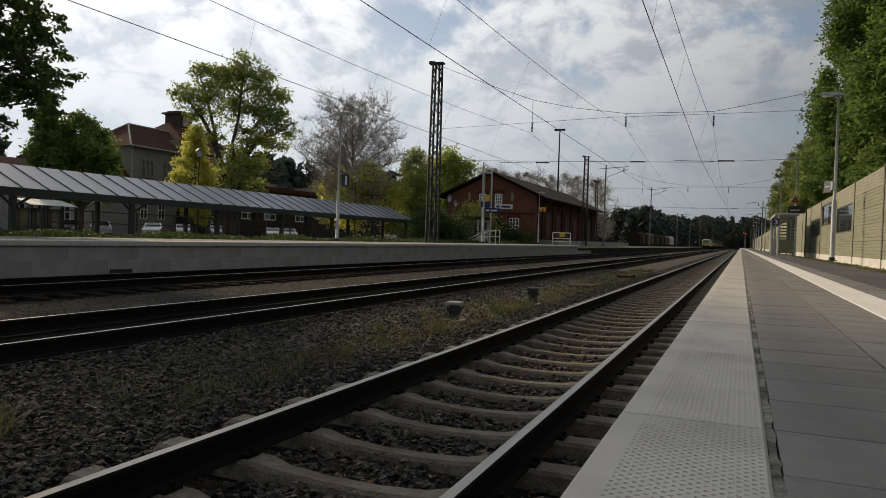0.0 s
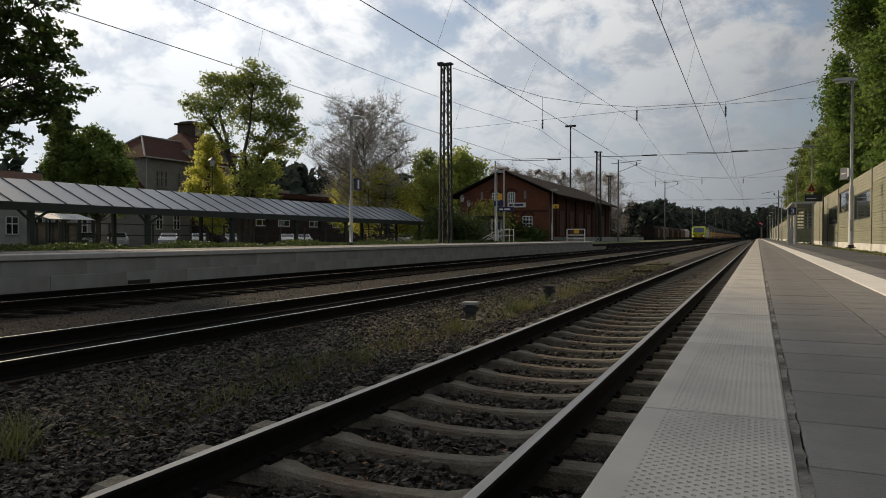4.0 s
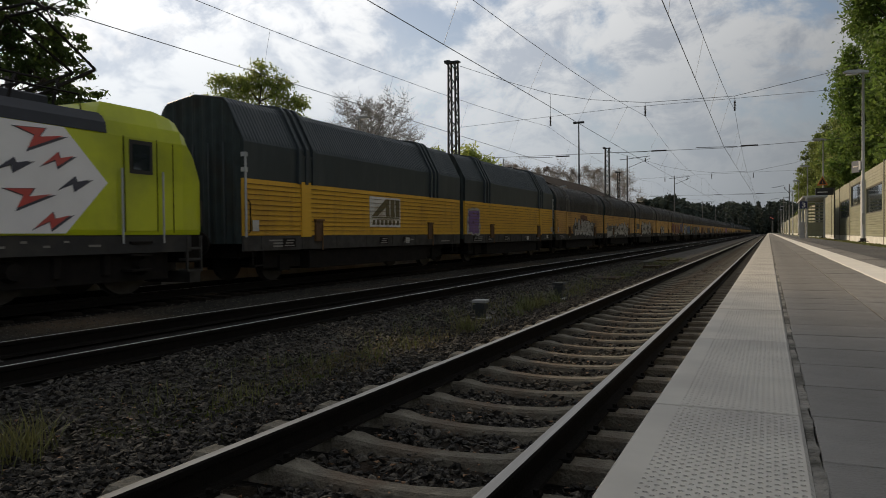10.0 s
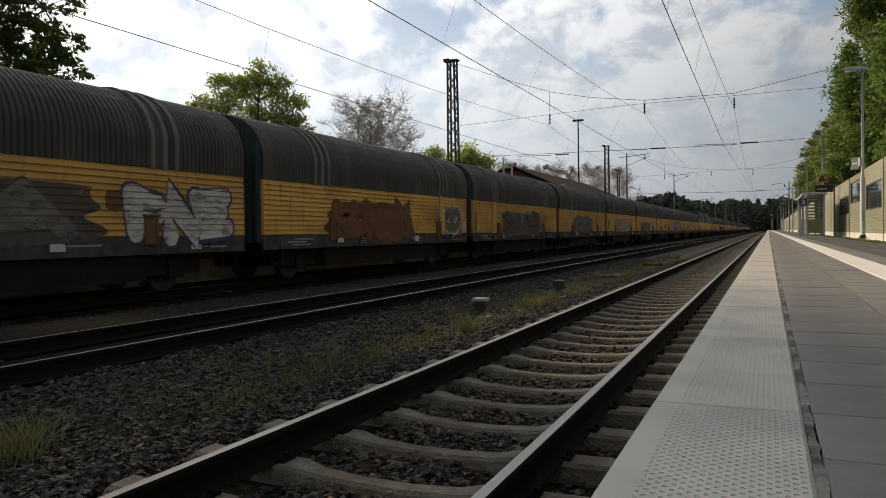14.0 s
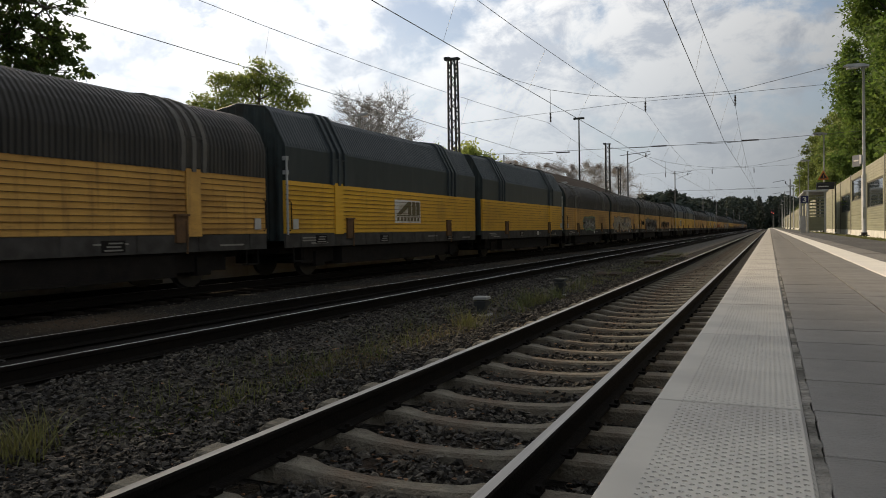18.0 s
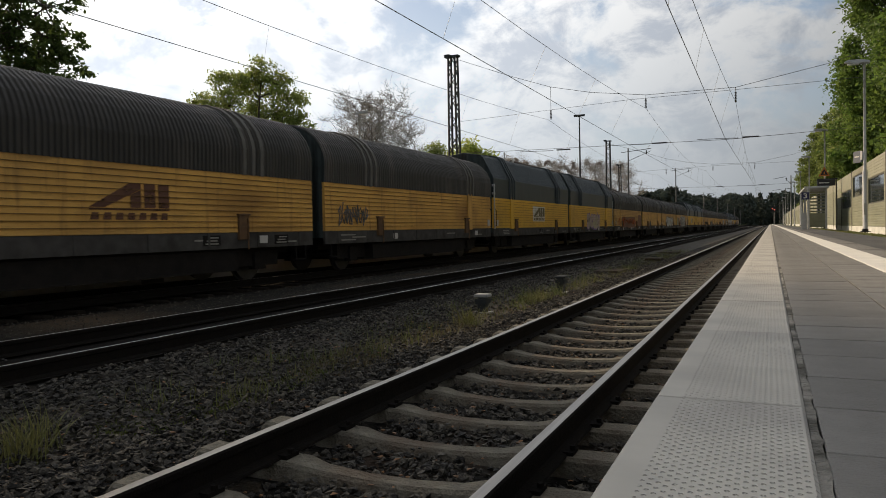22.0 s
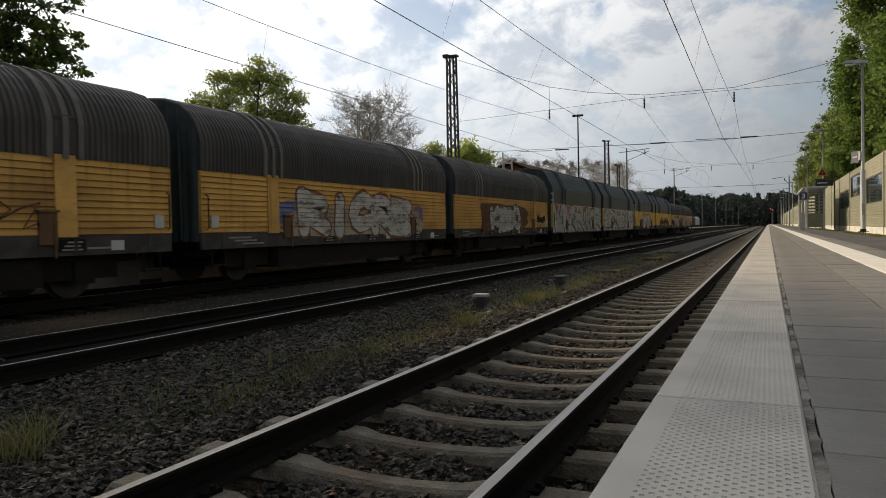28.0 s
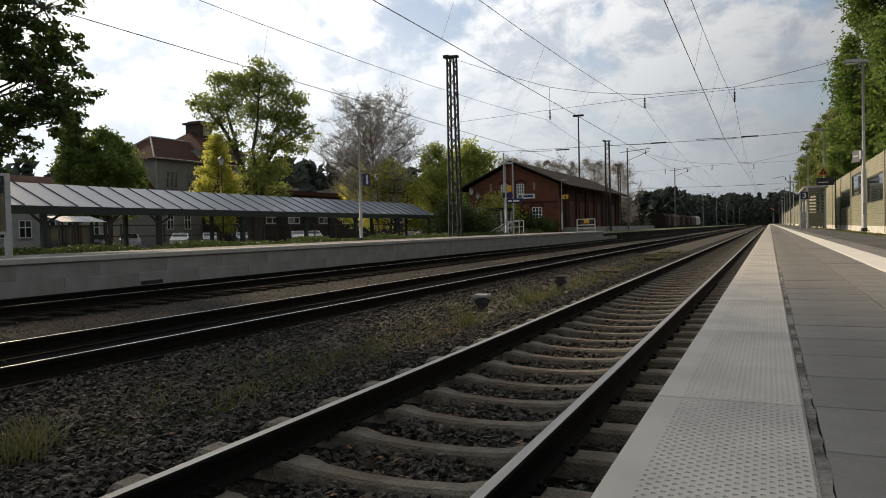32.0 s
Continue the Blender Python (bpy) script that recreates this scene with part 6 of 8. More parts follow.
        flash = ((-0.5, -0.38), (0.0, 0.5), (0.06, 0.14), (0.5, 0.36), (-0.04, -0.42), (-0.08, 0.02))
        for cy, cz, w, h, shape, mat in ((4.12, 2.86, 0.6, 0.46, zig, LOCO_OLIVE), (3.28, 2.32, 0.85, 0.36, flash, LOCO_OLIVE), (4.68, 2.53, 0.55, 0.32, flash, LOCO_OLIVE), (3.55, 1.75, 0.55, 0.42, flash, LOCO_OLIVE), (4.33, 1.94, 0.95, 0.50, flash, LOCO_OLIVE), (4.43, 1.42, 0.5, 0.26, flash, LOCO_OLIVE),
                                         (12.66, 2.90, 0.9, 0.46, zig, LOCO_RED), (12.97, 2.53, 0.62, 0.30, flash, LOCO_RED), (12.2, 2.39, 0.62, 0.26, flash, LOCO_NAVY), (13.28, 2.14, 0.62, 0.28, flash, LOCO_NAVY), (12.45, 1.87, 0.85, 0.42, zig, LOCO_RED), (12.85, 1.46, 0.7, 0.34, flash, LOCO_RED)):
            for grow, dy, d, m in ((1.12, 0.02, 0.009, LOCO_NAVY if cy > 9 else LOCO_EDGE), (0.92, 0.0, 0.018, mat)):
                side_sheet(t, sx, "lightning_shape", [(cy + dy + grow * w * u, cz - dy + grow * h * v) for u, v in shape], m, d)
        for yd in (1.80, L - 1.80):
            side_sheet(t, sx, "cab_door", [(yd - 0.36, 1.3), (yd + 0.36, 1.3), (yd + 0.36, 3.12), (yd - 0.36, 3.12)], LIME, 0.004)
            side_sheet(t, sx, "window_seal", [(yd - 0.27, 2.42), (yd + 0.27, 2.42), (yd + 0.27, 3.08), (yd - 0.27, 3.08)], BLACK, 0.013)
            side_sheet(t, sx, "door_window", [(yd - 0.2, 2.50), (yd + 0.2, 2.50), (yd + 0.2, 3.0), (yd - 0.2, 3.0)], PANE, 0.022)
            for hh in (-0.48, 0.48):
                part("handrail", Build().tube([(sx * 1.56, yd + hh, 1.05), (sx * 1.56, yd + hh, 2.5)], 0.02, 5), STEEL, t)
            for z in (0.5, 0.8, 1.05):
                part("step", Build().box(*sorted((sx * 1.2, sx * 1.5)), yd - 0.25, yd + 0.25, z, z + 0.04), UNDER, t)
            for hh in (-0.40, 0.38):
                side_sheet(t, sx, "door_joint", [(yd + hh, 1.28), (yd + hh + 0.014, 1.28), (yd + hh + 0.014, 3.14), (yd + hh, 3.14)], UNDER, 0.005)
        for yj in (0.98, L - 1.01):
            side_sheet(t, sx, "cab_joint", [(yj, 1.26), (yj + 0.014, 1.26), (yj + 0.014, 3.1), (yj, 3.1)], UNDER, 0.001)
        marks = np.random.default_rng(8)
        for i in range(26):
            ym, wm, zm = 2.6 + 0.44 * i + marks.uniform(-0.15, 0.15), marks.uniform(0.08, 0.42), marks.choice((0.93, 1.0, 1.08))
            side_sheet(t, sx, "stencilled_mark", [(ym, zm), (ym + wm, zm), (ym + wm, zm + 0.04), (ym, zm + 0.04)], STENCIL, 0.003, 1.45)
        for ye in (0.42, L - 0.42):
            for z in (0.42, 0.66, 0.9):
                part("shunter_step", Build().box(*sorted((sx * 1.22, sx * 1.48)), ye - 0.2, ye + 0.2, z, z + 0.05), GREY_SILL, t)
            for d in (-0.19, 0.19):
                part("step_hanger", Build().box(*sorted((sx * 1.42, sx * 1.47)), ye + d - 0.02, ye + d + 0.02, 0.42, 1.2), GREY_SILL, t)
    for body, y, z, w, h, bold in (("ZWEI POLE", 7.49, 2.57, 1.82, 0.30, 0), ("MIT", 8.15, 2.35, 0.4, 0.12, 0), ("ENORMER", 7.49, 1.87, 1.82, 0.30, 0), ("ZUG", 7.47, 1.47, 0.72, 0.30, 0.012), ("KRAFT", 8.24, 1.47, 1.07, 0.30, 0)):
        part("slogan", lettering(body, w, h, LOCO_SILL, bold), None, t, "dark grey slogan lettering", at=pose(1.508, y, z))
    part("roof_housing", Build().extrude_y([(1.505, 3.14), (1.47, 3.34), (1.36, 3.52), (1.0, 3.56), (-1.0, 3.56), (-1.36, 3.52), (-1.47, 3.34), (-1.505, 3.14)], 2.6, 13.95), LOCO_ROOF, t, "dark grey roof housing")
    for i in range(6):
        part("roof_box", Build().slab(-0.7, 0.7, 3.4 + 1.8 * i, 4.4 + 1.8 * i, 3.54, 3.74 + 0.08 * (i % 2), 0.03), LOCO_ROOF, t)
        part("roof_insulator", Build().tube([(0.5, 4.8 + 1.5 * i, 3.54), (0.5, 4.8 + 1.5 * i, 4.16)], 0.05, 8), PORCELAIN, t)
        part("roof_rail", Build().tube([(1.1, 3.2 + 1.8 * i, 3.54), (1.1, 3.25 + 1.8 * i, 3.86), (1.1, 4.7 + 1.8 * i, 3.86), (1.1, 4.75 + 1.8 * i, 3.54)], 0.02, 4), UNDER, t)
    for i in range(14):
        y = 2.9 + 0.80 * i
        part("roof_insulator", Build().tube([(-0.55 + 0.3 * (i % 3), y, 3.54), (-0.55 + 0.3 * (i % 3), y, 4.0), (-0.55 + 0.3 * (i % 3), y, 4.2 + 0.05 * (i % 2))], [0.07, 0.05, 0.03], 8), PORCELAIN if i % 2 else UNDER, t)
        part("roof_conduit", Build().tube([(0.95, y, 3.54), (0.9, y + 0.1, 3.85), (0.7, y + 0.3, 4.08 + 0.05 * (i % 3)), (0.2, y + 0.7, 4.05), (-0.4, y + 0.8, 4.1)], 0.028, 5), UNDER, t)
    part("roof_busbar", Build().tube([(0.5, 2.6, 4.16), (0.5, 13.4, 4.16)], 0.025, 5), UNDER, t)
    pan = Build()
    for sx in (-0.45, 0.45):
        pan.tube([(sx, 12.9, 3.54), (sx * 0.7, 14.7, 4.62)], 0.04, 5)
        pan.tube([(sx * 0.7, 14.7, 4.62), (sx * 0.9, 13.4, 5.46)], 0.03, 5)
    for d in (-0.16, 0.16):
        pan.tube([(-0.95, 13.4 + d, 5.30), (-0.6, 13.4 + d, 5.50), (0.6, 13.4 + d, 5.50), (0.95, 13.4 + d, 5.30)], 0.03, 5)
    part("pantograph", pan, UNDER, t, "raised pantograph touching the wire")
    for a in (2.8, 9.0):
        low = Build()
        for sx in (-0.45, 0.45):
            low.tube([(sx, a, 3.54), (sx, a + 0.1, 3.86), (sx, a + 2.1, 3.96)], 0.035, 5)
        for d in (-0.16, 0.16):
            low.tube([(-0.95, a + 0.2 + d, 3.90), (-0.6, a + 0.2 + d, 4.04), (0.6, a + 0.2 + d, 4.04), (0.95, a + 0.2 + d, 3.90)], 0.03, 5)
        part("folded_pantograph", low, UNDER, t)
    return t


LOCO_SILL = material("black_locomotive_sill", (0.030, 0.030, 0.030), (0.020, 0.020, 0.020), 0.7, scale=4, stain=(0.05, 0.045, 0.04), stain_scale=1.5)
LOCO_PINK = material("streaky_red_film", (0.50, 0.07, 0.055), (0.58, 0.17, 0.14), 0.5, scale=5, stain=(0.70, 0.50, 0.46), stain_scale=5, stain_cut=(0.55, 0.66), stretch=(1, 0.6, 3.0))
LOCO_OLIVE = material("lime_olive_film", (0.36, 0.39, 0.035), (0.47, 0.50, 0.10), 0.5, scale=4, stain=(0.60, 0.60, 0.30), stain_scale=4, stain_cut=(0.6, 0.75), stretch=(1, 0.8, 2.0))
LOCO_NAVY = material("dark_navy_film", (0.045, 0.048, 0.07), (0.07, 0.07, 0.09), 0.5, scale=4)
LOCO_EDGE = material("pale_olive_film", (0.40, 0.41, 0.24), (0.52, 0.52, 0.36), 0.5, scale=4)
LOCO_ORANGE = material("orange_red_warning_stripe", (0.60, 0.10, 0.025), (0.52, 0.09, 0.025), 0.5, scale=3)
WINDSCREEN = glass("locomotive_windscreen", (0.105, 0.122, 0.130), 0.08, 0.7, 0.8)
BIG_WHEELS = wheel_mesh(0.6)
LOCO = loco()
LOCO.scale = (1, 1, 0.957)


# ---------------------------------------------------------------- spray paint on the wagons
def spray(name, a, b, worn=0.5):
    """Faded spray paint that has worn through in small patches."""
    m = material(name, a, b, 0.7, scale=2.5, stain=tuple(c * 0.6 for c in a), stain_scale=1.2, stain_cut=(0.5, 0.8))
    n, l = m.node_tree.nodes, m.node_tree.links
    co, mp, t, r = n.new("ShaderNodeTexCoord"), n.new("ShaderNodeMapping"), n.new("ShaderNodeTexNoise"), n.new("ShaderNodeMapRange")
    mp.inputs["Scale"].default_value = (1, 0.8, 2.0)
    t.inputs["Scale"].default_value, t.inputs["Detail"].default_value, t.inputs["Roughness"].default_value = 3.0, 9.0, 0.7
    r.inputs["From Min"].default_value, r.inputs["From Max"].default_value = 0.40 + 0.30 * worn, 0.62 + 0.12 * worn
    r.inputs["To Min"].default_value, r.inputs["To Max"].default_value = 1.0 - 0.15 * worn, 0.35 * (1 - worn)
    l.new(co.outputs["Object"], mp.inputs[0])
    l.new(mp.outputs[0], t.inputs["Vector"])
    l.new(t.outputs[0], r.inputs[0])
    l.new(r.outputs[0], n["Principled BSDF"].inputs["Alpha"])
    return m


PAINT_WHITE, PAINT_BLACK = spray("chalky_white_spray", (0.55, 0.54, 0.505), (0.44, 0.43, 0.395), 0.3), spray("matt_black_spray", (0.022, 0.020, 0.020), (0.034, 0.030, 0.028), 0.4)
RED_S, BLUE_S, TEAL_S = spray("red_spray", (0.30, 0.05, 0.04), (0.20, 0.05, 0.05)), spray("blue_spray", (0.10, 0.14, 0.32), (0.20, 0.24, 0.40)), spray("teal_spray", (0.06, 0.22, 0.24), (0.12, 0.30, 0.30))
PINK_S, BROWN_S, GREY_S = spray("pink_spray", (0.40, 0.17, 0.27), (0.28, 0.17, 0.34)), spray("brown_spray", (0.10, 0.04, 0.025), (0.14, 0.06, 0.03)), spray("grey_spray", (0.17, 0.165, 0.15), (0.11, 0.105, 0.10))
OCHRE_S, BEIGE_S, DARK_S = spray("ochre_spray", (0.30, 0.16, 0.05), (0.22, 0.12, 0.05)), spray("beige_spray", (0.42, 0.36, 0.26), (0.34, 0.30, 0.22)), spray("dark_spray", (0.05, 0.045, 0.045), (0.08, 0.07, 0.065))
LILAC_S = spray("dull_lilac_spray", (0.26, 0.23, 0.26), (0.20, 0.17, 0.18), 0.7)
RUSTY_S, BLUE_D, PALE_PINK = spray("rust_brown_spray", (0.20, 0.085, 0.04), (0.15, 0.06, 0.03), 0.7), spray("dark_blue_spray", (0.03, 0.045, 0.11), (0.04, 0.05, 0.10)), spray("pale_pink_spray", (0.52, 0.36, 0.40), (0.42, 0.40, 0.22))
GREEN_S, VIOLET_S, ORANGE_S = spray("green_spray", (0.12, 0.20, 0.13), (0.20, 0.25, 0.18)), spray("violet_spray", (0.18, 0.10, 0.30), (0.26, 0.16, 0.36)), spray("orange_spray", (0.50, 0.13, 0.03), (0.44, 0.11, 0.03))


def blob(t, y0, y1, z0, z1, mat, seed, d=0.0, name="paint_patch", n=56, rough=0.10):
    """A sprayed cloud with a soft bumpy outline."""
    g = np.random.default_rng(seed)
    q = [g.uniform(0, 6.3) for _ in range(4)]
    poly = []
    for i in range(n):
        a = 2 * math.pi * i / n
        c, s = math.cos(a), math.sin(a)
        k = max(abs(c), abs(s)) ** -0.8 * (1 + rough * (0.5 * math.sin(3 * a + q[0]) + 0.6 * abs(math.sin(4 * a + q[1])) + 0.3 * math.sin(9 * a + q[2]) - 0.3))
        poly.append(((y0 + y1) / 2 + (y1 - y0) / 2 * c * k, min(2.45, max(0.82, (z0 + z1) / 2 + (z1 - z0) / 2 * s * k))))
    b = Build()
    b.quad(*[(1.4435 + d, y, z) for y, z in poly])
    return part(name, b, mat, t)


def bow(cx, cy, rx, ry, a0, a1, n=8):
    return [(cx + rx * math.cos(radians(a0 + (a1 - a0) * i / n)), cy + ry * math.sin(radians(a0 + (a1 - a0) * i / n))) for i in range(n + 1)]


# letters as strokes in a box of one by one
STROKES = {
    "A": [[(0, 0), (0.5, 1), (1, 0)], [(0.25, 0.32), (0.75, 0.32)]], "B": [[(0, 0), (0, 1)], bow(0.1, 0.75, 0.75, 0.25, 90, -90), bow(0.1, 0.25, 0.9, 0.25, 90, -90)],
    "C": [bow(0.55, 0.5, 0.55, 0.5, 50, 310)], "D": [[(0.05, 0), (0.05, 1)], bow(0.1, 0.5, 0.85, 0.5, 90, -90)], "E": [[(1, 1), (0, 1), (0, 0), (1, 0)], [(0, 0.5), (0.8, 0.5)]],
    "F": [[(1, 1), (0, 1), (0, 0)], [(0, 0.5), (0.8, 0.5)]], "G": [bow(0.5, 0.5, 0.5, 0.5, 50, 330) + [(0.6, 0.45)]], "H": [[(0, 0), (0, 1)], [(1, 0), (1, 1)], [(0, 0.5), (1, 0.5)]],
    "I": [[(0.5, 0), (0.5, 0.62)], [(0.5, 0.92), (0.5, 0.98)]], "K": [[(0, 0), (0, 1)], [(1, 1), (0.1, 0.45), (1, 0)]], "L": [[(0, 1), (0, 0), (1, 0.05)]],
    "M": [[(0, 0), (0.1, 1), (0.5, 0.35), (0.9, 1), (1, 0)]], "N": [[(0, 0), (0, 1), (1, 0), (1, 1)]], "O": [bow(0.5, 0.5, 0.5, 0.5, 90, 450, 12)], "P": [[(0, 0), (0, 1)], bow(0.1, 0.7, 0.85, 0.3, 90, -90)],
    "R": [[(0, 0), (0, 1)], bow(0.1, 0.72, 0.8, 0.28, 90, -90), [(0.3, 0.45), (1, 0)]], "S": [bow(0.5, 0.75, 0.45, 0.25, 20, 200, 6) + bow(0.5, 0.25, 0.5, 0.25, 80, -160, 7)],
    "T": [[(0, 1), (1, 1)], [(0.5, 1), (0.5, 0)]], "U": [[(0, 1), (0, 0.35)] + bow(0.5, 0.35, 0.5, 0.35, 180, 360, 6) + [(1, 1)]], "W": [[(0, 1), (0.2, 0), (0.5, 0.7), (0.8, 0), (1, 1)]],
    "X": [[(0, 0), (1, 1)], [(0, 1), (1, 0)]], "Y": [[(0, 1), (0.5, 0.5), (1, 1)], [(0.5, 0.5), (0.5, 0)]],
}


def ribbon(b, pts, r, x, k, g, swell=0.0):
    """A flat sprayed stroke with round ends on the wagon's side."""
    pts = [Vector(p) for p in pts]
    n = len(pts)
    left, right = [], []
    for i, p in enumerate(pts):
        a, c = pts[max(0, i - 1)], pts[min(n - 1, i + 1)]
        w = (c - a).normalized() if (c - a).length > 1e-6 else Vector((1, 0))
        m = Vector((-w.y, w.x))
        if 0 < i < n - 1:
            u, v = (p - a).normalized(), (c - p).normalized()
            bend = max(0.55, math.sqrt(max(0.0, (1 + u.dot(v)) / 2)))
        else:
            bend = 1.0
        h = r * (1 + swell * math.sin(i * 1.7 + r * 40)) / bend
        left.append(p + m * h)
        right.append(p - m * h)
    for i in range(n - 1):
        b.quad(*[(x, q.x, min(2.45, max(0.80, q.y))) for q in (left[i], left[i + 1], right[i + 1], right[i])], k=k)
    for e, (p, q) in enumerate(((pts[0], pts[1]), (pts[-1], pts[-2]))):
        w = (p - q).normalized()
        a0 = math.atan2(w.y, w.x)
        b.quad(*[(x + 0.0001 * (e + 1), p.x + r * math.cos(a0 + f), min(2.45, max(0.80, p.y + r * math.sin(a0 + f)))) for f in (-1.57, -1.0, -0.4, 0.4, 1.0, 1.57)], k=k)


def letters(t, text, y0, y1, z0, z1, fill, line, seed, weight=0.21, edge=0.055, lift=0.0):
    """Fat sprayed letters with an outline, each one bent a little differently."""
    g = np.random.default_rng(seed)
    w, h = (y1 - y0) / len(text), z1 - z0
    r = weight * min(w, h * 0.95)
    for i, ch in enumerate(text):
        lean, drop, grow = g.normal(0, 0.12), g.normal(0, 0.05) * h, g.uniform(0.9, 1.12)
        b = Build()
        for layer, (rr, x) in enumerate(((r + edge, 1.4460 + lift + 0.0014 * i), (r, 1.4500 + lift + 0.0014 * i))):
            for j, st in enumerate(STROKES[ch]):
                pts = []
                for u, v in st:
                    y = y0 + w * i + r * 0.75 + (w - r * 1.5) * (u * 1.12 - 0.06) + lean * (v - 0.5) * h * 0.5
                    z = z0 + r * 0.9 + (h - r * 1.8) * v * grow + drop * (1 - v * 0.5) + 0.05 * h * math.sin(5 * u + seed + i)
                    pts.append((y, z))
                ribbon(b, pts, rr, x + 0.0003 * j, layer, g, 0.10)
        part("painted_letter", b, [line, fill], t)


def scribble(t, y0, y1, z0, z1, mat, seed):
    g = np.random.default_rng(seed)
    pts, n = [], 34
    for i in range(n):
        u = i / (n - 1)
        pts.append((1.466, y0 + (y1 - y0) * min(1, max(0, u + 0.05 * math.sin(i * 2.1))), (z0 + z1) / 2 + (z1 - z0) * 0.5 * math.sin(i * 1.9 + g.uniform(-0.6, 0.6)) * g.uniform(0.4, 1)))
    part("spray_line", Build().tube(pts, 0.018, 4), mat, t)
    pts = [(x, y, z + g.uniform(-0.1, 0.1)) for x, y, z in pts[3:-4:2]]
    part("spray_line", Build().tube(pts, 0.014, 4), mat, t)


def emblem_board(t, y0, y1, z0, z1, faded=False):
    """A roof-shaped emblem with bars in the place of its writing."""
    if not faded:
        side_sheet(t, 1, "emblem_board", [(y0, z0), (y1, z0), (y1, z1), (y0, z1)], EMBLEM_WHITE, -0.004, 1.443)
    w, h = y1 - y0, z1 - z0
    mat = EMBLEM_GOLD if not faded else BROWN_S

    def sheet(name, *poly):
        side_sheet(t, 1, name, [(y0 + u * w, z0 + v * h) for u, v in poly], mat, 0.006, 1.443)
    sheet("emblem_slope", (0.06, 0.36), (0.50, 0.94), (0.62, 0.94), (0.62, 0.80), (0.22, 0.36))
    sheet("emblem_bar", (0.06, 0.30), (0.96, 0.30), (0.96, 0.345), (0.06, 0.345))
    sheet("emblem_bar", (0.50, 0.36), (0.62, 0.36), (0.62, 0.78), (0.50, 0.66))
    sheet("emblem_bar", (0.66, 0.36), (0.79, 0.36), (0.79, 0.94), (0.66, 0.94))
    sheet("emblem_bar", (0.83, 0.36), (0.96, 0.36), (0.96, 0.94), (0.83, 0.94))
    for i in range(7):
        u = 0.07 + 0.13 * i
        sheet("emblem_bar", (u, 0.08), (u + 0.085, 0.08), (u + 0.085, 0.24), (u + 0.02, 0.24))


EMBLEM_WHITE = material("white_emblem_board", (0.72, 0.70, 0.66), (0.60, 0.58, 0.54), 0.6, scale=3, stain=(0.42, 0.38, 0.30), stain_scale=1.5)
EMBLEM_GOLD = material("dark_gold_emblem", (0.14, 0.115, 0.05), (0.09, 0.075, 0.035), 0.6, scale=5)


